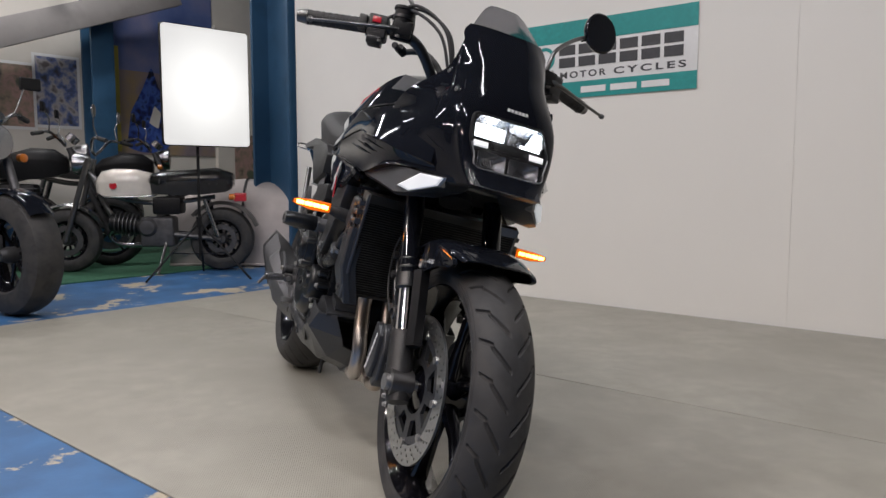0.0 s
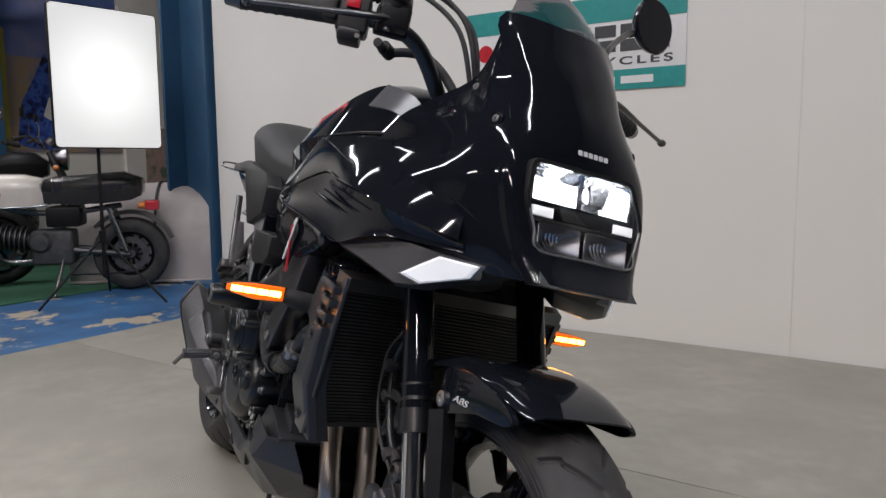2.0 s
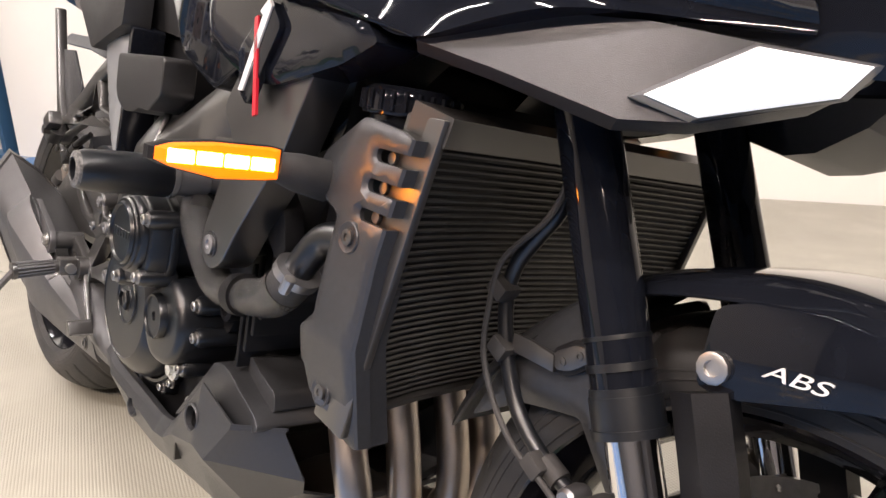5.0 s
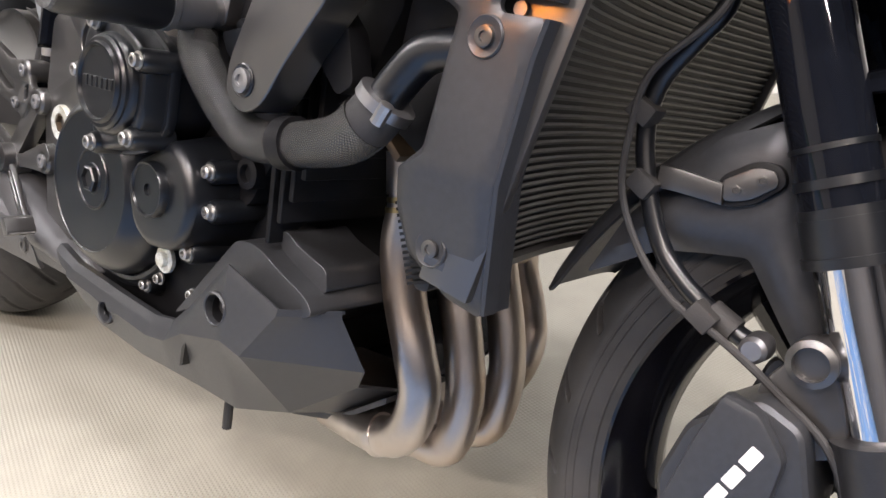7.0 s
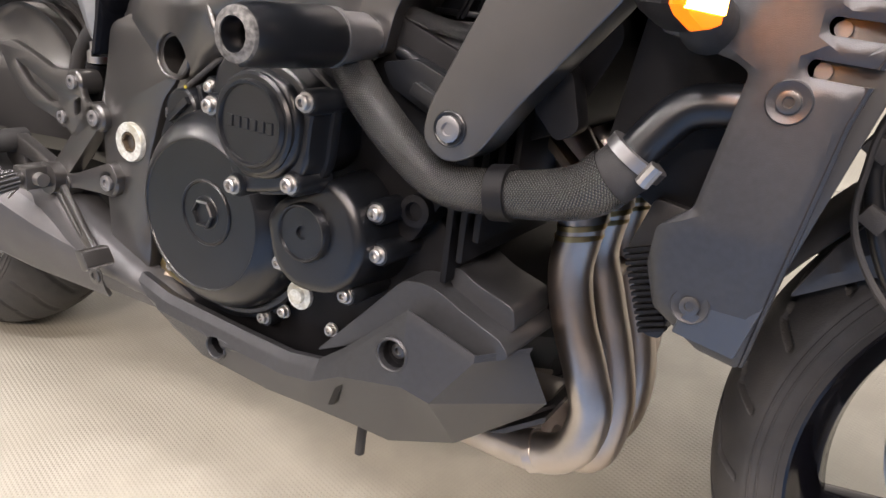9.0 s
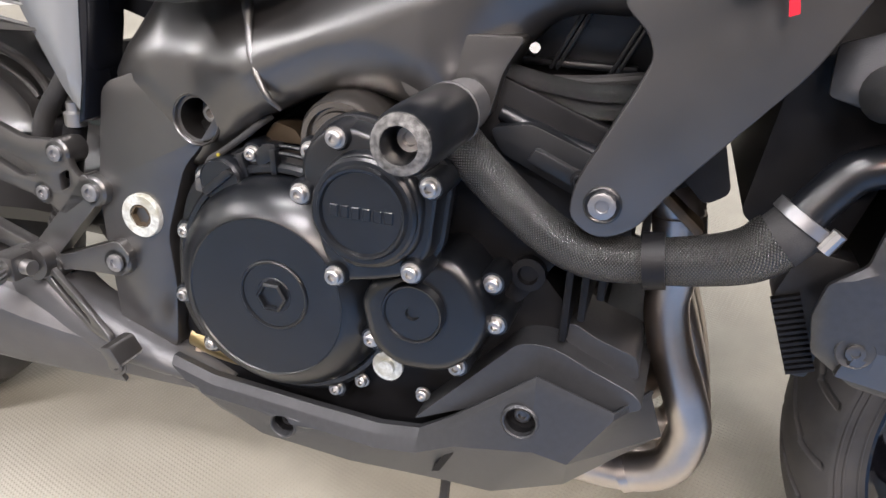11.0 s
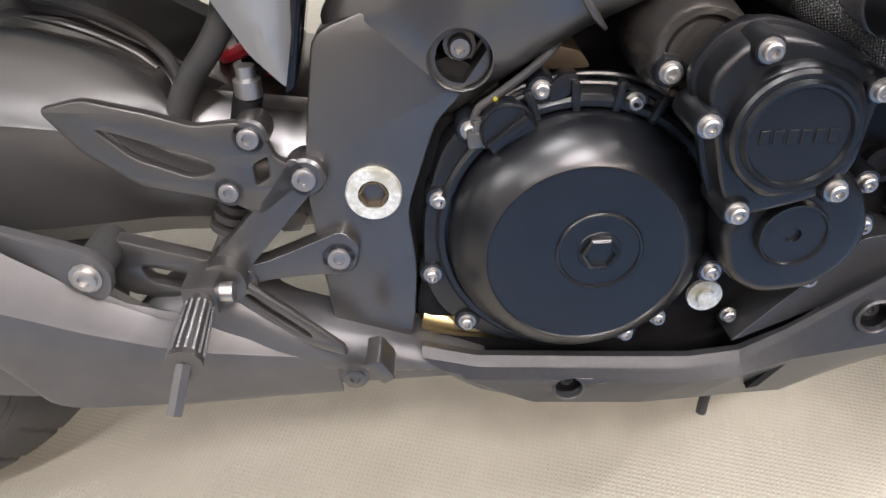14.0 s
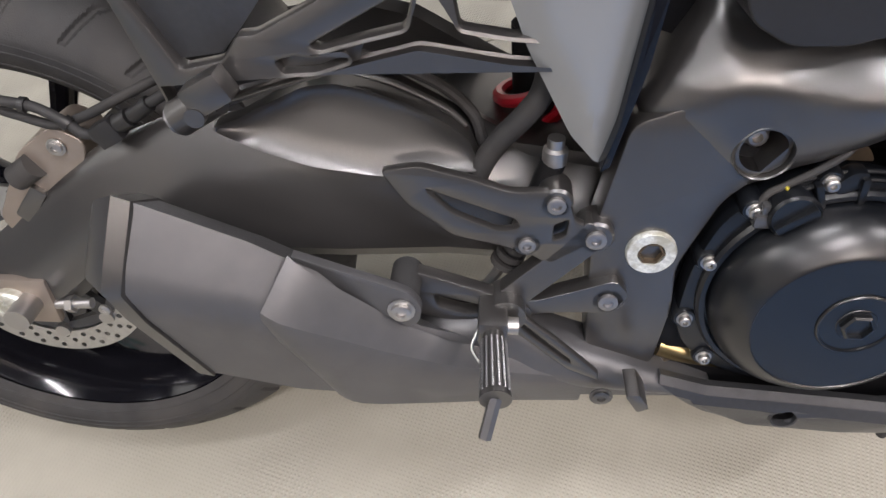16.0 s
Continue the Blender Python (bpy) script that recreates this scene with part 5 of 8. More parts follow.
for s in (-1, 1):
    skin = [(-0.181, 0.556), (-0.160, 0.592), (-0.135, 0.640), (-0.112, 0.632), (-0.064, 0.628), (0.0, 0.645), (0.08, 0.680), (0.18, 0.735), (0.30, 0.805), (0.42, 0.875), (0.47, 0.84), (0.40, 0.76), (0.335, 0.70), (0.285, 0.655), (0.261, 0.640), (0.221, 0.640), (0.201, 0.633), (0.180, 0.611), (0.173, 0.594), (0.169, 0.568), (0.153, 0.552), (0.126, 0.553), (0.105, 0.566), (0.076, 0.574), (0.036, 0.570), (0.003, 0.556), (-0.027, 0.540), (-0.056, 0.517), (-0.100, 0.482)]
    bm = pillow([rounded(skin, 0.010, 3), circle(-0.086, 0.533, 0.0205, 28)], s * 0.163, 0.021, 0.040, s * 0.10, 0.008, 0.35)
    for v in bm.verts:
        v.co.y -= s * 0.16 * max(0.0, v.co.x - 0.12)
        v.co.y -= s * min(0.032, 0.45 * max(0.0, v.co.z - 0.582 - 0.45 * max(0.0, v.co.x + 0.02)))
        low = max(0.0, min(1.0, (-0.015 - v.co.x) / 0.080))
        v.co.y -= s * 0.024 * low * low * (3 - 2 * low)
    part("spar", bm, "satin", frame_part, "satin black twin-spar frame rail", angle=50)
    part("hole_lip", lathe([(0.0205, -s * 0.04), (0.0208, s * 0.001), (0.0218, s * 0.0022), (0.0232, s * 0.0005), (0.0232, -s * 0.04)], (-0.086, s * 0.1585, 0.533), seg=40, closed=True), "satin", frame_part)
    outline = rounded([(-0.183, 0.552), (-0.20, 0.45), (-0.197, 0.395), (-0.19, 0.31), (-0.128, 0.300), (-0.122, 0.372), (-0.127, 0.42), (-0.104, 0.488), (-0.088, 0.505), (-0.060, 0.545), (-0.085, 0.565), (-0.125, 0.575)], 0.012)
    hole = circle(-0.086, 0.533, 0.0205, 28)
    plate_bm = plate([outline, hole], s * 0.156, s * 0.12, 0.003)
    piv = part("pivot_plate", plate_bm, "satin", frame_part, "satin black swingarm pivot plate")
    bolt((-0.086, s * 0.125, 0.534), 0.0085, piv, (0, s, 0), 0.012)
    part("pivot_nut", join(lathe([(0.0, 0.0), (0.0205, 0.0), (0.0205, s * 0.006), (0.0195, s * 0.0075), (0.0112, s * 0.0075), (0.0105, s * 0.001), (0.0, s * 0.001)], (-0.151, s * 0.154, 0.437), seg=40)), "zinc", piv, "bright zinc pivot nut with a dark hexagon socket")
    part("hex_socket", lathe([(0.0112, s * 0.0), (0.0112, s * 0.0068), (0.0092, s * 0.0068), (0.0088, s * 0.0015), (0.0, s * 0.0015)], (-0.151, s * 0.154, 0.437), seg=6), "bronze", piv, angle=15)
    # forward engine strut with its lower bolt
    strut = rounded([(0.238, 0.542), (0.236, 0.518), (0.257, 0.506), (0.279, 0.516), (0.300, 0.548), (0.362, 0.625), (0.40, 0.70), (0.39, 0.755), (0.30, 0.72), (0.250, 0.655), (0.270, 0.637), (0.275, 0.624), (0.269, 0.607)], 0.012)
    st = part("engine_strut", prism(strut, s * 0.222, s * 0.188, 0.005, 3), "satin", frame_part, "satin black engine strut")
    part("bolt_dish", lathe([(0.0, s * 0.0002), (0.0098, s * 0.0002), (0.0112, s * 0.0010), (0.0124, s * 0.0004), (0.0124, s * -0.005), (0.0, s * -0.005)], (0.2575, s * 0.2225, 0.5305), seg=30), "engine", st)
    bolt((0.2575, s * 0.2225, 0.5305), 0.0090, st, (0, s, 0), 0.0030, False, "alu")
    # crash bobbin
    bob = part("crash_bobbin", lathe([(0.0, s * 0.225), (0.0195, s * 0.225), (0.0212, s * 0.230), (0.0205, s * 0.290), (0.0195, s * 0.306), (0.0172, s * 0.313), (0.0108, s * 0.315), (0.0098, s * 0.292), (0.0, s * 0.292)], (0.153, 0, 0.577), seg=40), "engine", bike, "black crash bobbin with a scuffed grey rim")
    part("scuffed_rim", lathe([(0.0178, s * 0.3115), (0.0172, s * 0.3142), (0.0112, s * 0.3160), (0.0108, s * 0.3125)], (0.153, 0, 0.577), seg=40, closed=True), "scuffed", bob)
    part("bobbin_spacer", lathe([(0.0, s * 0.16), (0.0145, s * 0.16), (0.0145, s * 0.185), (0.0185, s * 0.188), (0.0185, s * 0.218), (0.0212, s * 0.221), (0.0212, s * 0.226), (0.0, s * 0.226)], (0.153, 0, 0.577), seg=30), "alu", bob)
    part("socket_bolt", lathe([(0.0, s * 0.29), (0.0075, s * 0.29), (0.0075, s * 0.298), (0.0045, s * 0.298), (0.004, s * 0.294), (0.0, s * 0.294)], (0.153, 0, 0.577), seg=18), "steel", bob)
part("steering_head", rod((0.47, 0, 0.92), (0.555, 0, 0.70), 0.038, 24), "satin", frame_part)
part("weld_bead", tube([(-0.034, -0.158, 0.632), (-0.031, -0.161, 0.627), (-0.027, -0.167, 0.614), (-0.022, -0.1745, 0.597), (-0.015, -0.1795, 0.581), (-0.005, -0.1812, 0.564), (0.003, -0.176, 0.554)], [0.0046, 0.0048, 0.0032, 0.0034, 0.0034, 0.0028, 0.0015], 12), "satin", frame_part, "weld bead across the spar")

part("spar_web", prism(rounded([(0.096, 0.598), (0.106, 0.577), (0.125, 0.568), (0.168, 0.566), (0.176, 0.600), (0.190, 0.625), (0.14, 0.622)], 0.006), -0.178, -0.13, 0.004, 3), "satin", frame_part, "recessed web below the spar crease")

trim_out = rounded([(-0.139, 0.654), (-0.131, 0.640), (-0.105, 0.626), (-0.068, 0.627), (-0.048, 0.634), (-0.018, 0.632), (0.02, 0.655), (0.02, 0.70), (-0.14, 0.70)], 0.008)
for s in (-1, 1):
    part("spar_trim", prism(trim_out, s * 0.190, s * 0.15, 0.006, 3, inset=0.03), "plastic", frame_part, "black moulded trim over the frame spar")

# added block, darkens the gap between side cover and spar
part("cover_gap_block", prism(rounded([(-0.30, 0.640), (-0.125, 0.590), (-0.10, 0.72), (-0.30, 0.76)], 0.008), -0.105, 0.105, 0.006), "dark", bike, "dull black block added to fill the gap behind the side covers")

# ---- swingarm ----
swing = empty("swingarm", Matrix())
swing.parent = bike
for s in (-1, 1):
    secs = []
    for x, top, low, yo, yi in ((-0.13, 0.475, 0.385, 0.118, 0.06), (-0.25, 0.488, 0.385, 0.125, 0.06), (-0.32, 0.526, 0.385, 0.122, 0.06), (-0.36, 0.548, 0.382, 0.122, 0.06), (-0.41, 0.558, 0.378, 0.122, 0.062), (-0.49, 0.540, 0.378, 0.124, 0.085), (-0.57, 0.509, 0.380, 0.124, 0.095), (-0.62, 0.486, 0.360, 0.122, 0.092), (-0.66, 0.458, 0.335, 0.120, 0.088), (-0.70, 0.427, 0.300, 0.118, 0.088), (-0.74, 0.392, 0.276, 0.116, 0.088), (-0.79, 0.352, 0.268, 0.114, 0.088), (-0.84, 0.325, 0.280, 0.112, 0.09), (-0.865, 0.312, 0.292, 0.110, 0.092)):
        ring, n = [], 6
        ridge = top - (top - low) * 0.42
        g = max(0.28, min(1.0, (x + 0.62) / 0.14))
        for y, z in ((yi, low + 0.012), (yo - 0.016, low), (yo, low + 0.02), (yo + 0.002, ridge - 0.01), (yo - 0.004, ridge + 0.006), (yo - 0.004 - 0.026 * g, top - 0.024 + 0.014 * g), (yo - 0.013 - 0.025 * g, top - 0.007 + 0.004 * g), (max(yi + 0.002, yo - 0.027 - 0.018 * g), top), (yi, top - 0.006)):
            ring.append((x, s * y, z))
        secs.append(ring)
    bm = loft(secs)
    part("arm", bevelled(bm, 0.004, 2, 30), "satin", swing, "satin black braced swingarm")
leaf = rounded([(-0.513, 0.516), (-0.487, 0.525), (-0.463, 0.537), (-0.434, 0.550), (-0.411, 0.553), (-0.384, 0.549), (-0.353, 0.540), (-0.326, 0.529), (-0.302, 0.514), (-0.290, 0.490), (-0.376, 0.482), (-0.431, 0.489), (-0.476, 0.501)], 0.006)
bm = pillow([leaf], -0.129, -0.006, 0.026, -0.108, 0.006)
for v in bm.verts:
    v.co.y += 0.34 * max(0.0, v.co.z - 0.488)
part("leaf_panel", bm, "satin", swing, "satin black leaf-shaped swingarm brace", angle=40)
part("weld_seam", tube([(-0.394, -0.096, 0.556), (-0.370, -0.096, 0.551), (-0.345, -0.098, 0.542), (-0.320, -0.101, 0.530), (-0.304, -0.105, 0.518)], [0.001, 0.0032, 0.0030, 0.0034, 0.0022], 10), "satin", swing, "rough weld along the swingarm brace")
part("hose_guide", tube([(-0.400, -0.088, 0.572), (-0.360, -0.088, 0.560), (-0.325, -0.090, 0.545), (-0.300, -0.096, 0.525), (-0.290, -0.100, 0.500)], 0.0050, 10), "rubber", swing)
part("cross_member", prism(rounded([(-0.14, 0.48), (-0.30, 0.50), (-0.36, 0.46), (-0.30, 0.39), (-0.14, 0.39)], 0.02), -0.09, 0.09, 0.01), "satin", swing)
hug = [[(RAX[0] + r * math.cos(a), y, RAX[1] + r * math.sin(a)) for y, r in ((-0.098, 0.300), (-0.10, 0.325), (-0.06, 0.338), (0.0, 0.342), (0.06, 0.338), (0.10, 0.325), (0.098, 0.300))] for a in (radians(18 + 5 * k) for k in range(7))]
part("hugger", thick(loft(hug, False, False), 0.003), "matte", swing, "matte black inner mudguard over the rear tyre")
part("rear_axle", rod((RAX[0], -0.15, RAX[1]), (RAX[0], 0.15, RAX[1]), 0.0125, 16), "steel", swing)
block = part("axle_block", box(-0.775, -0.712, -0.1225, -0.112, 0.285, 0.342, 0.004), "cast", swing, "warm grey cast chain adjuster block")
part("axle_nut", lathe([(0.0, -0.12), (0.0185, -0.12), (0.0185, -0.1300), (0.0165, -0.1325), (0.0100, -0.1325), (0.0090, -0.1255), (0.0, -0.1255)], (-0.752, 0, 0.313), seg=28), "zinc", block)
part("adjuster_bolt", rod((-0.712, -0.117, 0.308), (-0.675, -0.117, 0.311), 0.0055, 12), "steel", block)
part("adjuster_nut", rod((-0.700, -0.117, 0.309), (-0.693, -0.117, 0.3095), 0.0095, 6), "steel", block)
cal = part("rear_caliper", prism(rounded([(-0.748, 0.398), (-0.704, 0.472), (-0.664, 0.500), (-0.637, 0.486), (-0.648, 0.450), (-0.700, 0.400), (-0.735, 0.372)], 0.010), -0.096, -0.050, 0.006, 3), "cast", swing, "warm grey cast rear brake caliper")
part("slide_pin", rod((-0.712, -0.097, 0.446), (-0.690, -0.097, 0.461), 0.0125, 18, w=0.002), "rubber", cal)
part("pad_cover", prism(rounded([(-0.726, 0.408), (-0.700, 0.440), (-0.688, 0.430), (-0.715, 0.396)], 0.004), -0.102, -0.092, 0.003), "satin", cal)
bolt((-0.664, -0.097, 0.480), 0.0065, cal, h=0.004)
harness = part("sensor_cable", tube([(-0.80, -0.095, 0.520), (-0.735, -0.105, 0.537), (-0.688, -0.110, 0.531), (-0.661, -0.110, 0.526), (-0.639, -0.110, 0.513), (-0.625, -0.110, 0.502), (-0.599, -0.112, 0.509), (-0.569, -0.112, 0.529), (-0.547, -0.112, 0.542), (-0.52, -0.10, 0.560)], 0.0046, 12), "rubber", swing, "black sleeved sensor cable")
part("brake_hose", tube([(-0.80, -0.080, 0.500), (-0.735, -0.092, 0.520), (-0.690, -0.098, 0.512), (-0.655, -0.100, 0.504), (-0.625, -0.100, 0.514), (-0.590, -0.100, 0.532), (-0.54, -0.095, 0.556)], 0.0044, 12), "rubber", swing, "black rear brake hose")
part("connector", join(rod((-0.613, -0.113, 0.502), (-0.580, -0.113, 0.521), 0.0082, 12, w=0.001), rod((-0.578, -0.113, 0.522), (-0.560, -0.113, 0.534), 0.0066, 12, w=0.001), moved(box(-0.013, 0.010, -0.008, 0.006, -0.0105, 0.0105, 0.002), Matrix.Translation((-0.600, -0.114, 0.5085)) @ pose(0, 0, 0, 0, -30, 0))), "plastic", harness, "black plug connector")
for a, b in (((-0.640, -0.110, 0.5140), (-0.636, -0.110, 0.5105)), ((-0.566, -0.112, 0.531), (-0.561, -0.112, 0.534)), ((-0.672, -0.110, 0.5285), (-0.667, -0.110, 0.5275))):
    part("cable_clip", rod(a, b, 0.0066, 14), "plastic", harness)
part("red_spring", tube([Vector((-0.245 - 0.02 * math.sin(k * 0.02), -0.015 + 0.034 * math.cos(k * 0.7), 0.535)) + Vector((0.034 * math.sin(k * 0.7) * 0.9, 0, 0.034 * math.sin(k * 0.7) * 0.25 - 0.004 * k)) for k in range(40)], 0.0062, 8, 3), "red", bike, "bright red shock absorber spring")
part("shock_body", rod((-0.25, -0.015, 0.57), (-0.235, -0.015, 0.36), 0.021, 18), "dark", bike)

# ---- silencer ----
SIL = ((-0.075, 0.284, 0.274, 0.262, 0.160), (-0.13, 0.300, 0.283, 0.264, 0.168), (-0.20, 0.318, 0.298, 0.266, 0.176), (-0.27, 0.337, 0.313, 0.268, 0.184), (-0.34, 0.366, 0.342, 0.273, 0.198), (-0.41, 0.431, 0.394, 0.287, 0.223), (-0.47, 0.474, 0.428, 0.301, 0.239), (-0.555, 0.514, 0.452, 0.326, 0.249), (-0.62, 0.53, 0.462, 0.336, 0.249))


def sil_at(x):
    """Top, crease and bottom heights and the crease's reach of the silencer at x."""
    for p, q in zip(SIL, SIL[1:]):
        if q[0] <= x <= p[0]:
            k = (x - p[0]) / (q[0] - p[0])
            return [p[j] + (q[j] - p[j]) * k for j in range(1, 5)]


def sil_ring(x, rake, grow=0.0, size=1.0):
    """The silencer's wedge section: two outer facets that meet in a crease, raked back to it."""
    zt, zc, zb, yo = sil_at(x)
    f = (zt - zb) / 0.17
    out = []
    for y, z in ((yo - 0.028 * f + grow * 0.7, zt + grow * 0.7), (yo - 0.007 * f + grow, zc + (zt - zc) * 0.3), (yo + grow, zc), (yo - 0.005 * f + grow, zc - (zc - zb) * 0.25), (yo - 0.034 * f + grow * 0.7, zb - grow * 0.7), (yo - 0.075 * f, zb - grow * 0.5), (yo - 0.112 * f, zb + 0.02 * f), (yo - 0.115 * f, zt - 0.075 * f), (yo - 0.07 * f, zt - 0.028 * f + grow * 0.6)):
        y, z = 0.192 + (y - 0.192) * size, zc + (z - zc) * size
        out.append((x + rake * max(zc - z, 0.75 * (z - zc)), -y, z))
    return out


sil = part("silencer", bevelled(loft([sil_ring(x, r) for x, r in ((-0.075, 0), (-0.13, 0), (-0.20, 0.02), (-0.27, 0.05), (-0.34, 0.09), (-0.41, 0.14), (-0.47, 0.19), (-0.549, 0.25))]), 0.007, 3, 20), "silencer", bike, "matte dark grey silencer with a black bevelled end cap", angle=35)
part("end_cap", bevelled(loft([sil_ring(x, r, o, k) for x, r, o, k in ((-0.550, 0.25, 0.003, 1.0), (-0.564, 0.26, 0.003, 1.0), (-0.580, 0.28, 0.0, 0.84), (-0.584, 0.28, 0.0, 0.70), (-0.570, 0.2, 0.0, 0.60))]), 0.003, 2, 25), "satin", sil, "glossier black end cap", angle=35)
rows = []
for k, x in enumerate((-0.457, -0.451, -0.442, -0.426, -0.40, -0.36, -0.32, -0.28, -0.24, -0.19)):
    fade, o = 1 - max(0, k - 2) / 7, (0.001, 0.0045, 0.0078, 0.009, 0.009, 0.008, 0.007, 0.005, 0.003, 0.001)[k]
    zt, zc, zb, yo = sil_at(x)
    f = (zt - zb) / 0.17
    row = []
    for y, z in ((yo - 0.028 * f, zt - 0.004), (yo - 0.0175 * f, zc + (zt - zc) * 0.65), (yo - 0.007 * f, zc + (zt - zc) * 0.3), (yo - 0.001, zc + 0.004), (yo - 0.001, zc - 0.004), (yo - 0.005 * f, zc - (zc - zb) * 0.25), (yo - 0.019 * f, zc - (zc - zb) * 0.62), (yo - 0.034 * f, zb - 0.004), (yo - 0.050 * f, zb - 0.013)):
        row.append((x + fade * (0.36 if z < zc else 0.55) * abs(z - zc), -(y + o), z))
    rows.append(row)
part("heat_shield", thick(loft(rows, False, False), 0.005), "silencer", sil, "raised matte heat shield with a chevron edge", angle=25)
part("midpipe_cover", pillow([rounded([(-0.323, 0.360), (-0.259, 0.366), (-0.225, 0.339), (-0.150, 0.312), (-0.066, 0.281), (-0.116, 0.276), (-0.237, 0.283), (-0.334, 0.287), (-0.395, 0.290)], 0.008)], -0.164, 0.016, 0.03, -0.13, 0.009), "silencer", sil, "matte link pipe cover", angle=60)
part("silencer_bracket", prism(rounded([(-0.438, 0.454), (-0.361, 0.426), (-0.343, 0.418), (-0.334, 0.404), (-0.337, 0.388), (-0.346, 0.381), (-0.392, 0.414)], 0.006), -0.201, -0.192, 0.002), "silencer", sil)
part("bracket_rubber", lathe([(0.0, -0.197), (0.012, -0.197), (0.0135, -0.193), (0.0135, -0.150), (0.0, -0.150)], (-0.351, 0, 0.402), seg=24), "rubber", sil)
bolt((-0.351, -0.202, 0.402), 0.0085, sil, h=0.005)
bolt((-0.175, -0.1865, 0.290), 0.008, sil, h=0.003, material="satin")
bolt((-0.571, -0.244, 0.430), 0.0045, sil, h=0.002, washer=False)
part("link_pipe", tube([(-0.05, -0.05, 0.245), (-0.08, -0.10, 0.262), (-0.13, -0.135, 0.282)], 0.027, 20), "header", exhaust)

# ---- footrest hanger, peg and brake pedal ----
hang = empty("footrest_hanger", Matrix())
hang.parent = bike
for arm in ([(-0.205, 0.472), (-0.186, 0.452), (-0.249, 0.381), (-0.274, 0.372), (-0.279, 0.385), (-0.227, 0.442)], [(-0.272, 0.381), (-0.237, 0.386), (-0.193, 0.404), (-0.176, 0.411), (-0.163, 0.396), (-0.174, 0.374), (-0.196, 0.374), (-0.233, 0.371), (-0.262, 0.364)]):
    part("arm", prism(rounded(arm, 0.006), -0.166, -0.149, 0.004, 3), "satin", hang, "grey-black forged hanger arm")
link = rounded([(-0.366, 0.398), (-0.358, 0.410), (-0.342, 0.412), (-0.278, 0.391), (-0.258, 0.386), (-0.256, 0.360), (-0.272, 0.356), (-0.302, 0.355), (-0.337, 0.362), (-0.358, 0.374), (-0.367, 0.385)], 0.006)
part("arm", plate([link, rounded([(-0.328, 0.387), (-0.288, 0.377), (-0.284, 0.370), (-0.300, 0.367), (-0.324, 0.374)], 0.004)], -0.167, -0.152, 0.003), "satin", hang, "grey-black slotted silencer hanger")
part("arm_joint", rod((-0.266, -0.150, 0.377), (-0.266, -0.180, 0.377), 0.0175, 24, w=0.004), "satin", hang)
guard = [(-0.368, 0.511), (-0.338, 0.517), (-0.30, 0.507), (-0.268, 0.496), (-0.238, 0.498), (-0.222, 0.490), (-0.216, 0.470), (-0.205, 0.466), (-0.198, 0.45), (-0.232, 0.425), (-0.252, 0.437), (-0.268, 0.442), (-0.312, 0.452), (-0.347, 0.480)]
part("heel_guard", plate([rounded(guard, 0.006), rounded([(-0.335, 0.497), (-0.262, 0.470), (-0.258, 0.462), (-0.275, 0.458), (-0.312, 0.474)], 0.006), rounded([(-0.232, 0.466), (-0.221, 0.472), (-0.222, 0.456), (-0.232, 0.450)], 0.003)], -0.166, -0.157, 0.002), "satin", hang, "satin black heel guard with a long slot")
for x, z, r in ((-0.198, 0.454, 0.0085), (-0.180, 0.388, 0.0085), (-0.232, 0.486, 0.0075), (-0.252, 0.446, 0.007)):
    part("boss", lathe([(0.0, -0.14), (r * 1.75, -0.14), (r * 1.75, -0.1635), (r * 1.5, -0.166), (0.0, -0.166)], (x, 0, z), seg=24), "satin", hang)
    bolt((x, -0.165, z), r, hang, h=0.004, washer=False, material="alu")
peg0, peg1, peg2 = Vector((-0.276, -0.200, 0.379)), Vector((-0.273, -0.262, 0.372)), Vector((-0.280, -0.276, 0.350))
peg = part("footpeg", tube([peg0, peg0.lerp(peg1, 0.5), peg1], [0.0088, 0.0096, 0.0106], 18, 6), "satin", hang, "knurled metal footpeg with a wear pin")
axis = (peg1 - peg0).normalized()
side = axis.cross(Vector((0, 0, 1))).normalized()
for k in range(14):
    a = math.tau * k / 14
    o = side * math.cos(a) + axis.cross(side) * math.sin(a)
    part("grip_ridge", tube([peg0.lerp(peg1, 0.16 + 0.028 * j) + o * (0.0098 + 0.0012 * q + 0.0007 * (j % 2)) for j, q in ((n, n / 28) for n in range(29))], 0.0011, 5, 1), "alu", peg)
part("peg_flange", rod(peg1.lerp(peg0, 0.03), peg1 + axis * 0.003, 0.0128, 20, w=0.001), "satin", peg)
part("wear_pin", rod(peg1, peg2 + Vector((0, -0.004, -0.006)), 0.0054, 6), "smoke_grey", peg)
part("peg_clevis", join(box(-0.289, -0.264, -0.204, -0.165, 0.366, 0.391, 0.004)), "satin", hang)
part("pivot_pin", rod((-0.264, -0.190, 0.378), (-0.255, -0.190, 0.378), 0.0075, 14), "steel", hang)
part("return_spring", tube([(-0.288, -0.19, 0.372), (-0.293, -0.20, 0.36), (-0.286, -0.212, 0.355)], 0.0014, 6), "steel", hang)
arm = rounded([(-0.252, 0.372), (-0.246, 0.380), (-0.232, 0.379), (-0.193, 0.351), (-0.153, 0.318), (-0.151, 0.309), (-0.179, 0.317), (-0.217, 0.344), (-0.245, 0.360)], 0.003)
slot = rounded([(-0.226, 0.362), (-0.222, 0.364), (-0.180, 0.331), (-0.177, 0.325), (-0.184, 0.328), (-0.216, 0.352)], 0.002)
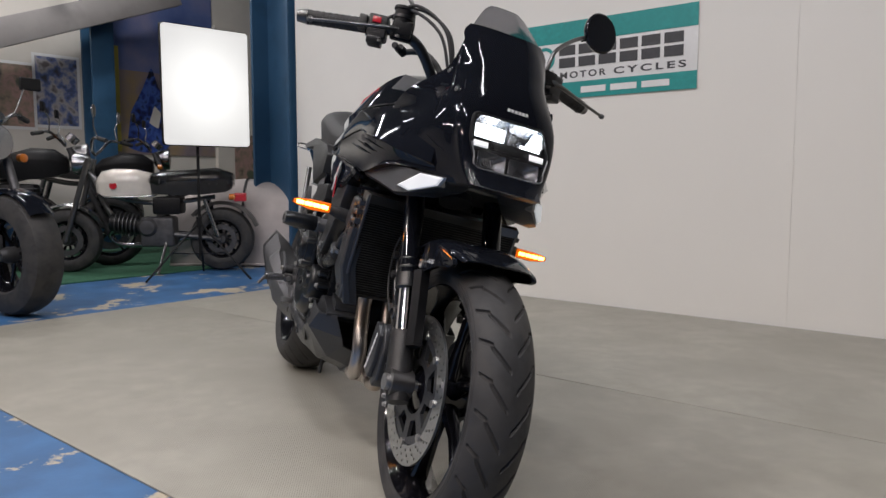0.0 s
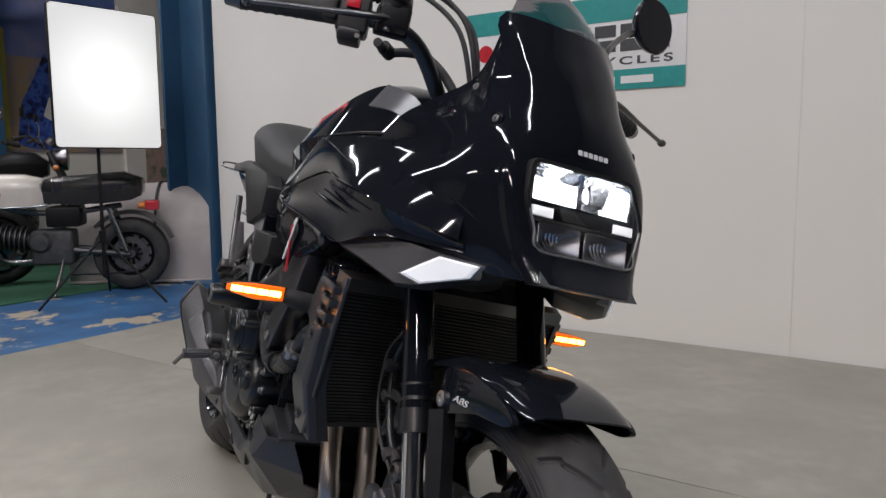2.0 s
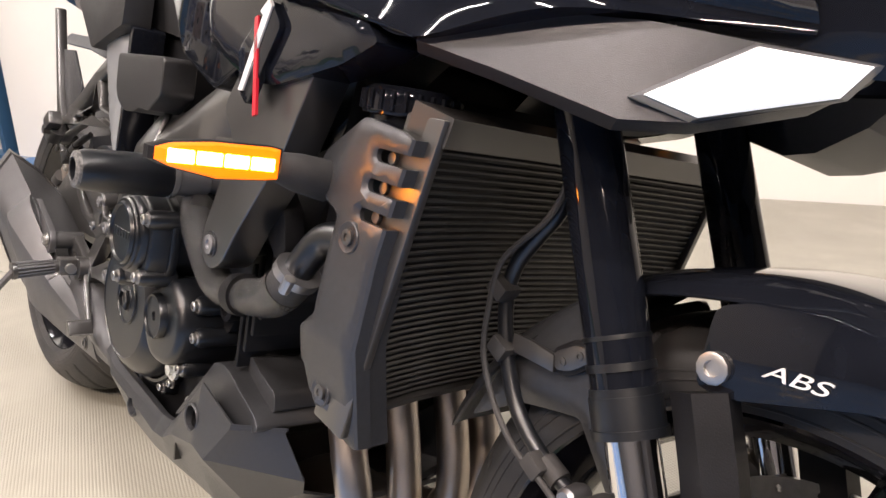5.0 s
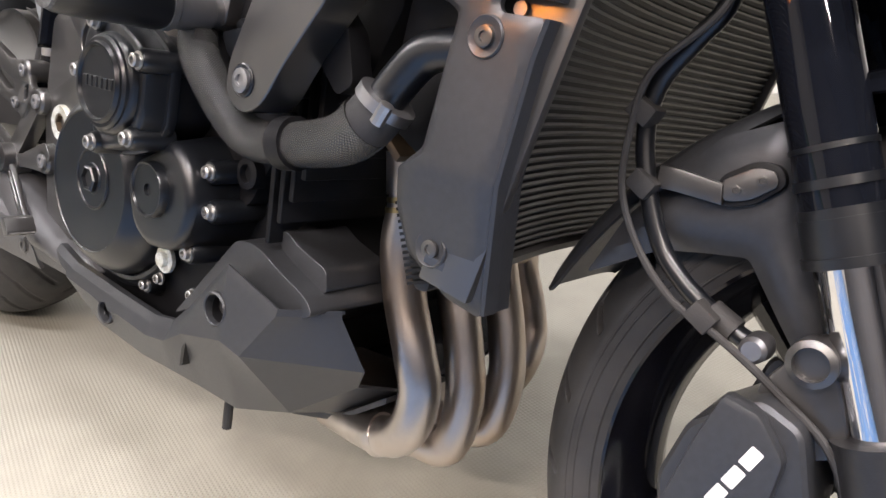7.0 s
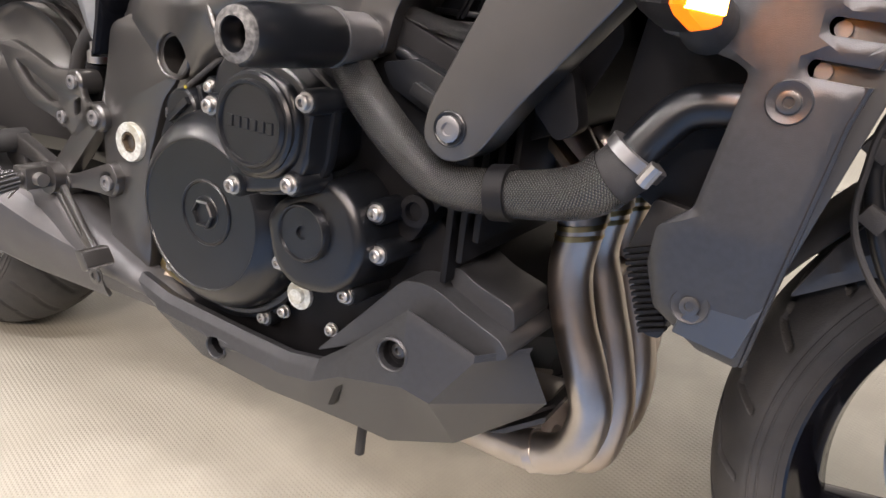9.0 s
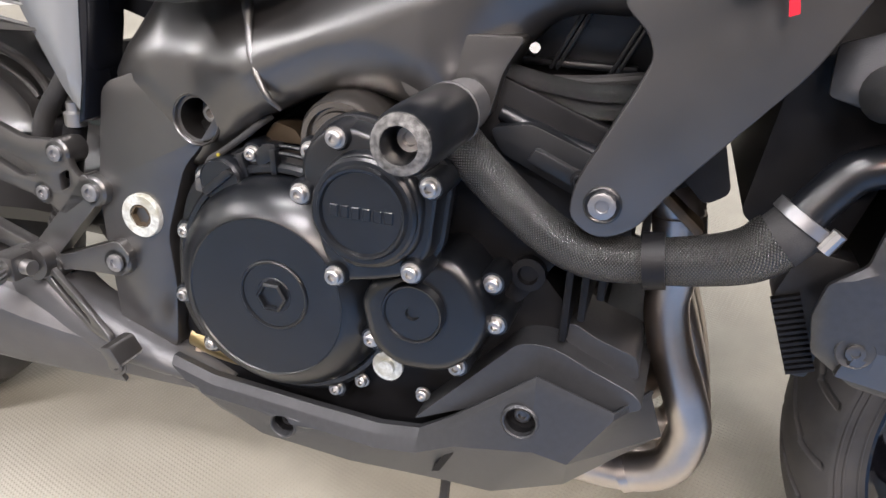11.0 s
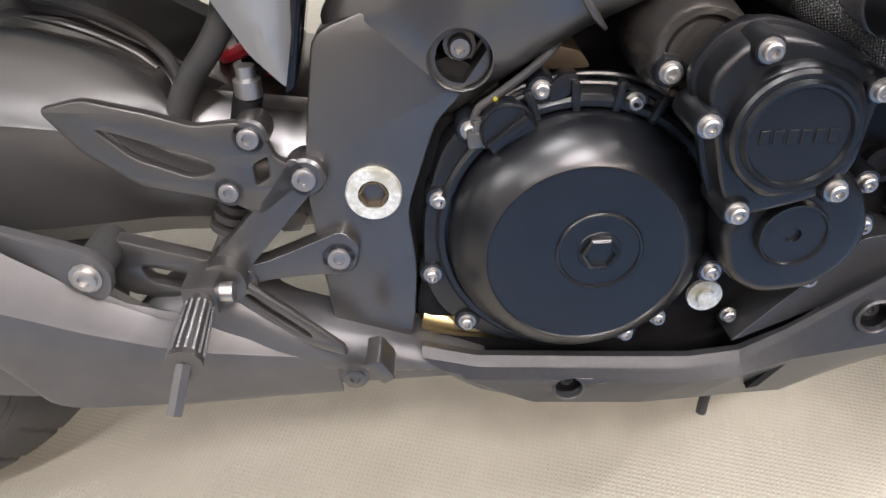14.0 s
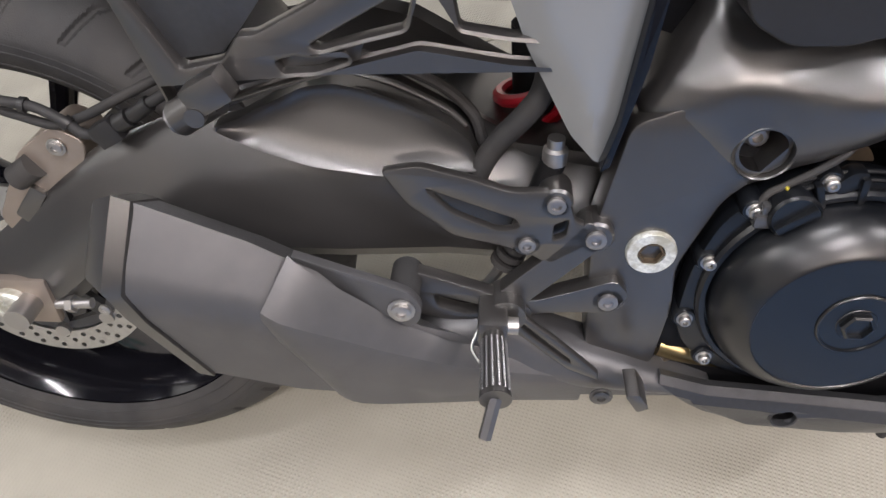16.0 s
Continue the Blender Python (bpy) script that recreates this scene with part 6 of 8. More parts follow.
ped = part("brake_pedal", moved(plate([arm, slot], -0.180, -0.173, 0.002), Matrix.Translation((-0.20, 0, 0)) @ Matrix.Rotation(radians(-9), 4, "Z") @ Matrix.Translation((0.20, 0.0, 0))), "satin", bike, "flat black slotted brake pedal with a ribbed pad")
part("pedal_pivot", rod((-0.255, -0.150, 0.370), (-0.255, -0.168, 0.370), 0.012, 18, w=0.002), "satin", ped)
pad = part("pedal_pad", prism(rounded([(-0.163, 0.329), (-0.151, 0.331), (-0.141, 0.315), (-0.150, 0.309)], 0.003), -0.219, -0.188, 0.002), "satin", ped)
for k in range(6):
    part("pad_rib", moved(box(-0.0009, 0.0009, -0.015, 0.015, -0.0009, 0.0011, 0.0003, 1), Matrix.Translation((-0.1525 + 0.0020 * k, -0.2035, 0.3295 - 0.0031 * k)) @ pose(0, 0, 0, 0, 57, 0)), "scuffed", pad)
for k in range(7):
    part("pad_rib", moved(box(-0.0095, 0.0095, -0.0008, 0.0008, -0.0008, 0.0011, 0.0003, 1), Matrix.Translation((-0.1472, -0.191 - 0.0042 * k, 0.3215)) @ pose(0, 0, 0, 0, 58, 0)), "scuffed", pad)
master = part("rear_master_cylinder", rod((-0.262, -0.135, 0.405), (-0.235, -0.135, 0.505), 0.0105, 16), "dark", bike, "rear brake master cylinder with a ribbed boot")
part("push_rod", rod((-0.285, -0.135, 0.37), (-0.265, -0.135, 0.405), 0.005, 10), "steel", master)
for k in range(4):
    part("boot_ring", rod((-0.268 + 0.004 * k, -0.135, 0.40 + 0.009 * k), (-0.266 + 0.004 * k, -0.135, 0.405 + 0.009 * k), 0.0135 - 0.0006 * k, 16), "rubber", master)
part("fitting", lathe([(0.0, 0.0), (0.010, 0.0), (0.010, 0.012), (0.007, 0.014), (0.007, 0.022), (0.0, 0.022)], (-0.234, -0.135, 0.505), "z", 12), "steel", master)
part("reservoir_hose", tube([(-0.296, -0.118, 0.470), (-0.290, -0.120, 0.492), (-0.277, -0.121, 0.515), (-0.259, -0.121, 0.537), (-0.246, -0.120, 0.560), (-0.241, -0.11, 0.60)], 0.0095, 14), "rubber", bike, "thick black reservoir hose")
part("link_bolt", lathe([(0.0, 0.0), (0.014, 0.0), (0.014, -0.012), (0.0, -0.012)], (-0.222, -0.11, 0.40), seg=6), "steel", swing)

# ---- seat frame, side cover, seat and tank ----
sub = empty("subframe", Matrix())
sub.parent = bike
for s in (-1, 1):
    arm = [(-0.600, 0.77), (-0.585, 0.77), (-0.539, 0.640), (-0.508, 0.585), (-0.477, 0.592), (-0.463, 0.611), (-0.451, 0.612), (-0.410, 0.634), (-0.350, 0.668), (-0.270, 0.705), (-0.265, 0.680), (-0.340, 0.647), (-0.371, 0.629), (-0.413, 0.6045), (-0.406, 0.602), (-0.376, 0.611), (-0.346, 0.619), (-0.335, 0.660), (-0.317, 0.660), (-0.308, 0.620), (-0.273, 0.615), (-0.210, 0.612), (-0.210, 0.588), (-0.274, 0.591), (-0.337, 0.600), (-0.369, 0.591), (-0.411, 0.579), (-0.450, 0.566), (-0.482, 0.554), (-0.490, 0.545), (-0.509, 0.537), (-0.524, 0.548), (-0.528, 0.566), (-0.549, 0.633)]
    groove = [(-0.4385, 0.592), (-0.434, 0.584), (-0.410, 0.586), (-0.386, 0.5945), (-0.390, 0.598), (-0.412, 0.594), (-0.425, 0.596)]
    part("footrest_bracket", plate([rounded(arm, 0.004), rounded(groove, 0.002)], s * 0.155, s * 0.138, 0.0035), "satin", sub, "satin black forged pillion footrest bracket", angle=40)
    part("bracket_panel", prism([(-0.545, 0.640), (-0.510, 0.588), (-0.479, 0.593), (-0.463, 0.611), (-0.440, 0.640), (-0.50, 0.70), (-0.565, 0.70)], s * 0.144, s * 0.140, 0.001), "matte", sub)
    part("bracket_web", prism(rounded([(-0.445, 0.598), (-0.436, 0.580), (-0.380, 0.590), (-0.376, 0.606), (-0.41, 0.600)], 0.003), s * 0.144, s * 0.139, 0.001), "satin", sub)
    part("pillion_peg_joint", join(rod((-0.503, s * 0.14, 0.556), (-0.503, s * 0.163, 0.556), 0.0125, 18, w=0.002), rod((-0.503, s * 0.16, 0.556), (-0.503, s * 0.167, 0.556), 0.006, 6, w=0.001)), "satin", sub)
    if s < 0:
        fp = part("pillion_peg", rod((-0.515, -0.162, 0.549), (-0.484, -0.162, 0.568), 0.0140, 24, w=0.004), "satin", sub, "folded black pillion footpeg joint")
        part("peg_washer", rod((-0.518, -0.162, 0.5472), (-0.5145, -0.162, 0.5493), 0.0118, 20, w=0.001), "alu", fp)
        part("peg_block", moved(box(-0.016, 0.018, -0.012, 0.010, -0.012, 0.012, 0.004), Matrix.Translation((-0.484, -0.172, 0.577)) @ pose(0, 0, 0, 0, -30, 0)), "satin", fp)
        part("pivot_pin", rod((-0.493, -0.172, 0.562), (-0.493, -0.185, 0.562), 0.0075, 16, w=0.001), "satin", fp)
    part("seat_rail", tube([(-0.12, s * 0.11, 0.66), (-0.35, s * 0.12, 0.73), (-0.62, s * 0.10, 0.80)], 0.016, 14), "satin", sub)
    cover = rounded([(-0.172, 0.735), (-0.185, 0.63), (-0.192, 0.552), (-0.202, 0.512), (-0.226, 0.538), (-0.262, 0.605), (-0.30, 0.70), (-0.29, 0.76)], 0.008)
    cov = part("side_cover", pillow([cover], s * 0.150, 0.013, 0.024, s * 0.12, 0.010, 1.0), "silver", bike, "silver-grey angular side cover")
    part("tail_panel", prism(rounded([(-0.30, 0.70), (-0.45, 0.835), (-0.62, 0.838), (-0.60, 0.855), (-0.43, 0.865), (-0.20, 0.83), (-0.165, 0.80), (-0.172, 0.735)], 0.006), s * 0.176, s * 0.14, 0.004, 2, inset=0.03), "plastic", cov, "black tail side panel")
    part("dark_edge", prism([(-0.178, 0.74), (-0.166, 0.735), (-0.180, 0.60), (-0.196, 0.52), (-0.203, 0.515), (-0.194, 0.555), (-0.186, 0.635)], s * 0.165, s * 0.12, 0.002), "gloss", cov)


def dome(stations, n=18):
    """A body over stations (x, half width, base z, shoulder z, crown z)."""
    secs = []
    for x, h, z0, z1, z2 in stations:
        ring = []
        for k in range(n + 1):
            a = math.pi * k / n
            c, d = math.cos(a), math.sin(a)
            ring.append((x, -h * math.copysign(abs(c) ** 0.55, c), z1 + (z2 - z1) * d ** 1.1))
        ring += [(x, h * 0.82, z0), (x, -h * 0.82, z0)]
        secs.append(ring)
    return loft(secs)


# tank: a narrow rounded crest over flat flanks, from its tail forward (x, crest z, edge y, edge z, flank y, flank z, foot y, foot z)
TANK = ((-0.165, 0.885, 0.070, 0.870, 0.090, 0.830, 0.080, 0.75), (-0.12, 0.915, 0.105, 0.888, 0.125, 0.840, 0.110, 0.74), (0.0, 0.965, 0.150, 0.915, 0.178, 0.865, 0.150, 0.74), (0.10, 0.985, 0.166, 0.938, 0.195, 0.885, 0.170, 0.75), (0.20, 1.000, 0.162, 0.962, 0.198, 0.895, 0.180, 0.76), (0.27, 1.015, 0.145, 0.988, 0.194, 0.898, 0.185, 0.77), (0.32, 1.018, 0.120, 1.003, 0.184, 0.898, 0.180, 0.78), (0.40, 0.995, 0.100, 0.980, 0.163, 0.900, 0.160, 0.80), (0.45, 0.955, 0.085, 0.940, 0.140, 0.890, 0.140, 0.82))


def tank_line(y, z, s=1):
    return [(q[0], s * q[y], q[z]) for q in TANK]


crest = [(q[0], 0.0, q[1]) for q in TANK]
near_crest = [(q[0], q[2] * 0.62, q[1] - 0.22 * (q[1] - q[3])) for q in TANK]
flip = lambda line: [(x, -y, z) for x, y, z in line]
tank = part("fuel_tank", thick(ribbed([tank_line(6, 7, -1), tank_line(4, 5, -1), tank_line(2, 3, -1), flip(near_crest), crest, near_crest, tank_line(2, 3), tank_line(4, 5), tank_line(6, 7)], 8, 3), 0.003), "gloss", bike, "gloss black fuel tank with sharp flanks and a red flash", angle=22)
part("tank_mount", prism([(-0.15, 0.74), (0.40, 0.80), (0.40, 0.93), (0.2, 0.93), (-0.12, 0.85)], -0.07, 0.07), "dark", tank)
for s in (-1, 1):
    flash = [Vector((x, s * (y + 0.0022), z)) for x, y, z in ((0.145, 0.1705, 0.938), (0.235, 0.1575, 0.966), (0.240, 0.166, 0.946), (0.150, 0.1785, 0.918))]
    for k in range(4):
        part("red_flash", tube([flash[k], flash[(k + 1) % 4]], 0.0042, 8, 2, flat=0.45, up=(0, 1, 0)), "red", tank, "red outlined flash")
    edge = [Vector((q[0], s * (q[2] + 0.002), q[3] + 0.002)) for q in TANK]
    flank = [e.lerp(Vector((q[0], s * (q[4] + 0.002), q[5])), 0.42) for e, q in zip(edge, TANK)]
    part("tank_trim", thick(loft([[a, b] for a, b in zip(spline(edge[6:], 6), spline(flank[6:], 6))], False, False), 0.002), "smoke_grey", tank, "grey trim beside the front of the tank")
part("filler", lathe([(0.0, 0.0), (0.045, 0.0), (0.045, 0.006), (0.04, 0.008), (0.0, 0.008)], (0.14, 0, 0.992), "z", 28), "satin", tank)
part("seat", dome(((-0.70, 0.07, 0.86, 0.90, 0.94), (-0.64, 0.115, 0.85, 0.925, 0.985), (-0.55, 0.15, 0.83, 0.935, 0.998), (-0.42, 0.165, 0.80, 0.915, 0.985), (-0.34, 0.165, 0.78, 0.895, 0.965), (-0.25, 0.16, 0.75, 0.865, 0.93), (-0.12, 0.13, 0.73, 0.84, 0.90))), "seat", bike, "black vinyl dual seat", angle=50)
tail = part("tail_unit", dome(((-0.80, 0.05, 0.82, 0.845, 0.875), (-0.74, 0.10, 0.80, 0.845, 0.885), (-0.60, 0.165, 0.785, 0.84, 0.88), (-0.40, 0.175, 0.75, 0.815, 0.85), (-0.22, 0.165, 0.70, 0.78, 0.81))), "gloss", bike, "gloss black tail unit")
for s in (-1, 1):
    ind = empty("rear_indicator", Matrix())
    ind.parent = bike
    part("stalk", rod((-0.74, s * 0.08, 0.84), (-0.75, s * 0.13, 0.85), 0.010, 14), "rubber", ind)
    part("lens", loft([[(-0.75 + dx * q, s * (0.125 + 0.012 * k), 0.853 + dz * q) for dx, dz in ((-0.02, 0.0), (-0.008, 0.014), (0.012, 0.012), (0.02, 0.0), (0.012, -0.012), (-0.008, -0.014))] for k, q in ((0, 0.8), (1, 1.0), (4, 0.85), (5, 0.5))]), "clear", ind)
part("rear_inner_guard", thick(loft([[(x, y, z) for y, z in ((-0.09, z0 - 0.02), (-0.07, z0), (0.07, z0), (0.09, z0 - 0.02))] for x, z0 in ((-0.20, 0.66), (-0.40, 0.70), (-0.60, 0.73), (-0.80, 0.74))], False, False), 0.003), "matte", bike, "black inner rear mudguard")
# dark box added under the seat to fill a pale gap
part("seat_gap_block", box(-0.32, -0.14, -0.085, 0.085, 0.61, 0.77, 0.012), "dark", bike)
part("side_stand", tube([(-0.05, 0.13, 0.26), (-0.04, 0.20, 0.12), (-0.03, 0.275, -0.06)], 0.011, 12), "satin", bike, "black side stand, down")


part("yellow_spot", lathe([(0.0, -0.1855), (0.0125, -0.1852), (0.0130, -0.1840), (0.0, -0.1835)], (0.335, 0, 0.880), seg=24), "yellow_spot", bike, "small round yellow spot on the tank")

# ---- upper cowl, headlamp and side fairings ----
SIDE = Matrix(((0, 1, 0, 0), (1, 0, 0, 0), (0, 0, 1, 0), (0, 0, 0, 1)))   # lays an outline (y, z) across the motorcycle
LENS = [(-0.083, 0.876), (0.070, 0.878), (0.092, 0.824), (0.077, 0.764), (-0.066, 0.764), (-0.086, 0.826)]


def across(outline, x0, x1, w=0.0, seg=2):
    return moved(prism(outline, x0, x1, w, seg), SIDE)


LAMP_TILT = Matrix.Translation((0.780, 0, 0.82)) @ pose(0, 0, 0, 0, -10, 0) @ Matrix.Translation((-0.770, 0, -0.82))
# plan curves of the nose, level by level: from the middle of its face round to the flank
NOSE = (
    (0.728, ((0.822, 0.0), (0.822, 0.050), (0.816, 0.073), (0.790, 0.084), (0.745, 0.098), (0.68, 0.130))),
    (0.760, ((0.797, 0.0), (0.797, 0.055), (0.792, 0.086), (0.772, 0.097), (0.725, 0.117), (0.62, 0.165))),
    (0.800, ((0.783, 0.0), (0.783, 0.060), (0.777, 0.098), (0.757, 0.108), (0.705, 0.132), (0.58, 0.185))),
    (0.840, ((0.775, 0.0), (0.774, 0.060), (0.766, 0.103), (0.744, 0.115), (0.690, 0.140), (0.52, 0.190))),
    (0.880, ((0.762, 0.0), (0.761, 0.060), (0.752, 0.103), (0.730, 0.115), (0.670, 0.138), (0.48, 0.176))),
    (0.920, ((0.748, 0.0), (0.745, 0.055), (0.734, 0.092), (0.711, 0.112), (0.660, 0.128), (0.52, 0.168))),
    (0.950, ((0.733, 0.0), (0.729, 0.053), (0.716, 0.086), (0.688, 0.108), (0.650, 0.118), (0.568, 0.142))),
    (0.980, ((0.714, 0.0), (0.711, 0.050), (0.699, 0.082), (0.668, 0.103), (0.645, 0.108), (0.618, 0.113))),
    (1.010, ((0.695, 0.0), (0.693, 0.048), (0.684, 0.080), (0.662, 0.100), (0.652, 0.103), (0.642, 0.105))),
    (1.045, ((0.671, 0.0), (0.670, 0.044), (0.665, 0.073), (0.652, 0.094), (0.650, 0.096), (0.646, 0.098))),
    (1.085, ((0.645, 0.0), (0.644, 0.040), (0.640, 0.064), (0.634, 0.080), (0.633, 0.081), (0.631, 0.083))),
)
SCREEN = (
    (1.082, ((0.648, 0.0), (0.647, 0.041), (0.643, 0.066), (0.634, 0.085))),
    (1.100, ((0.636, 0.0), (0.635, 0.039), (0.631, 0.061), (0.624, 0.076))),
    (1.120, ((0.621, 0.0), (0.620, 0.034), (0.616, 0.053), (0.610, 0.064))),
    (1.140, ((0.607, 0.0), (0.606, 0.028), (0.602, 0.043), (0.597, 0.051))),
    (1.153, ((0.598, 0.0), (0.597, 0.020), (0.594, 0.030), (0.590, 0.036))),
)


def wrapped(levels, per=5, up=3):
    """A skin round the nose through its levels, smooth both ways and the same on both sides."""
    rings = []
    for z, half in levels:
        side = spline([(x, y, z) for x, y in half], per)
        rings.append([Vector((p.x, -p.y, p.z)) for p in side[:0:-1]] + side)
    columns = [spline(c, up) for c in zip(*rings)]
    return loft([list(r) for r in zip(*columns)], False, False)


cowl = part("upper_cowl", cut(thick(wrapped(NOSE), -0.003), moved(across(rounded(scaled(LENS, 1.04), 0.008), 0.70, 0.84), LAMP_TILT)), "gloss", bike, "gloss black upper cowl", angle=32)
part("screen", thick(wrapped(SCREEN), 0.003), "smoke", cowl, "smoked plastic flyscreen")
for s in (-1, 1):
    for x, y, z in ((0.711, 0.1145, 0.922), (0.639, 0.1145, 0.971)):
        part("bolt_dish", moved(lathe([(0.0, 0.0), (0.006, 0.0003), (0.0095, 0.0016), (0.0110, 0.0004), (0.0110, -0.003), (0.0, -0.003)], (0, 0, 0), "z", 24), Matrix.Translation((x, s * y, z)) @ Vector((0.35, s, 0.12)).to_track_quat("Z", "Y").to_matrix().to_4x4()), "gloss", cowl)
        bolt((x, s * y, z), 0.0052, cowl, (0.35, s, 0.12), 0.0025, False, "satin")
    # side wing of the nose, standing off the lamp
    part("cowl_seam", tube([(0.726, s * 0.1035, 0.925), (0.703, s * 0.098, 0.955), (0.684, s * 0.092, 0.985), (0.662, s * 0.0885, 1.015)], 0.0009, 6, 5), "dark", cowl)
for k in range(6):
    part("badge_bar", moved(box(-0.0008, 0.0008, 0.0, 0.0065, -0.0035, 0.0035), Matrix.Translation((0.7572, 0.0085 * k - 0.012, 0.9025)) @ pose(0, 0, 0, 0, -19, 0)), "bar", cowl)

lamp_unit = part("headlamp", across(rounded(scaled(LENS, 1.05), 0.010), 0.742, 0.752, 0.003), "dark", bike, "square headlamp with lit upper led units and dark lower reflectors")
part("rim", moved(plate([rounded(scaled(LENS, 1.07), 0.012), rounded(scaled(LENS, 0.985), 0.010)], -0.757, -0.775, 0.003), Matrix(((0, -1, 0, 0), (1, 0, 0, 0), (0, 0, 1, 0), (0, 0, 0, 1)))), "dark", lamp_unit, "black lamp rim")


def bowl(y0, y1, z0, z1, deep, name, material, label="", n=8):
    """A dished reflector in a rectangular mouth."""
    bm = bmesh.new()
    grid = [[bm.verts.new((0.770 - deep * (1 - (2 * i / n - 1) ** 2) * (1 - (2 * j / n - 1) ** 2) ** 0.7, y0 + (y1 - y0) * i / n, z0 + (z1 - z0) * j / n)) for j in range(n + 1)] for i in range(n + 1)]
    for i in range(n):
        for j in range(n):
            bm.faces.new((grid[i][j], grid[i + 1][j], grid[i + 1][j + 1], grid[i][j + 1]))
    return part(name, thick(bm, 0.001), material, lamp_unit, label, angle=60)


bowl(-0.080, -0.006, 0.829, 0.875, 0.014, "led_reflector", "chrome", "bright led reflector bowl")
bowl(-0.079, -0.014, 0.830, 0.856, 0.003, "led_unit", "led", "lit white led unit")
bowl(-0.005, 0.076, 0.829, 0.875, 0.014, "led_reflector", "chrome", "bright led reflector bowl")
for k in range(11):
    y = -0.074 + 0.0125 * k
    part("lens_flute", tube([(0.7690, y, 0.858), (0.7695, y + 0.005, 0.866), (0.7685, y + 0.011, 0.874)], 0.0020, 8, 4), "clear", lamp_unit)
part("led_strip", box(0.7685, 0.7705, 0.024, 0.070, 0.829, 0.835, 0.0006), "led", lamp_unit, "lit white led strip")
part("led_strip", across(rounded([(0.036, 0.836), (0.076, 0.836), (0.073, 0.866), (0.066, 0.868), (0.050, 0.858)], 0.006), 0.7672, 0.7682), "led", lamp_unit, "lit white led strip")
for y0, y1 in ((-0.078, -0.046), (0.050, 0.082)):
    part("position_led", box(0.7665, 0.7700, y0, y1, 0.810, 0.822, 0.001), "drl", lamp_unit, "lit white position led")
part("divider", box(0.760, 0.7705, -0.082, 0.086, 0.803, 0.808, 0.001), "dark", lamp_unit)
part("brow", across(rounded([(-0.04, 0.826), (0.045, 0.826), (0.03, 0.810), (-0.03, 0.810)], 0.003), 0.757, 0.7700, 0.001), "dark", lamp_unit)
for y0, y1 in ((-0.066, -0.002), (0.006, 0.074)):
    bowl(y0, y1, 0.768, 0.802, 0.020, "reflector", "lamp_grey", "grey fluted reflector")
    for k in range(7):
        y = y0 + (y1 - y0) * (0.3 + 0.085 * k)
        part("flute", tube([(0.757, y, 0.799), (0.753, y + 0.006, 0.785), (0.757, y + 0.018, 0.770)], 0.0013, 6, 4), "chrome", lamp_unit)
part("outer_lens", across(rounded(LENS, 0.008), 0.7715, 0.7735, 0.0005), "clear", lamp_unit, "clear outer lens").visible_shadow = False
lamp_unit.matrix_basis = LAMP_TILT
part("lens_rim", tube([(0.7745, y, z) for y, z in ((-0.085, 0.815), (-0.076, 0.79), (-0.067, 0.766), (0.0, 0.7645), (0.076, 0.766), (0.085, 0.79), (0.091, 0.818))], 0.0018, 8), "alu", lamp_unit, "thin silver lens edge")
part("chin_panel", bevelled(loft([[(0.798, -0.068, 0.758), (0.798, 0.070, 0.758), (0.780, 0.070, 0.757), (0.780, -0.068, 0.757)], [(0.826, -0.073, 0.727), (0.826, 0.075, 0.727), (0.79, 0.075, 0.724), (0.79, -0.073, 0.724)]]), 0.003), "matte", cowl, "matte dark grey strip under the lamp")

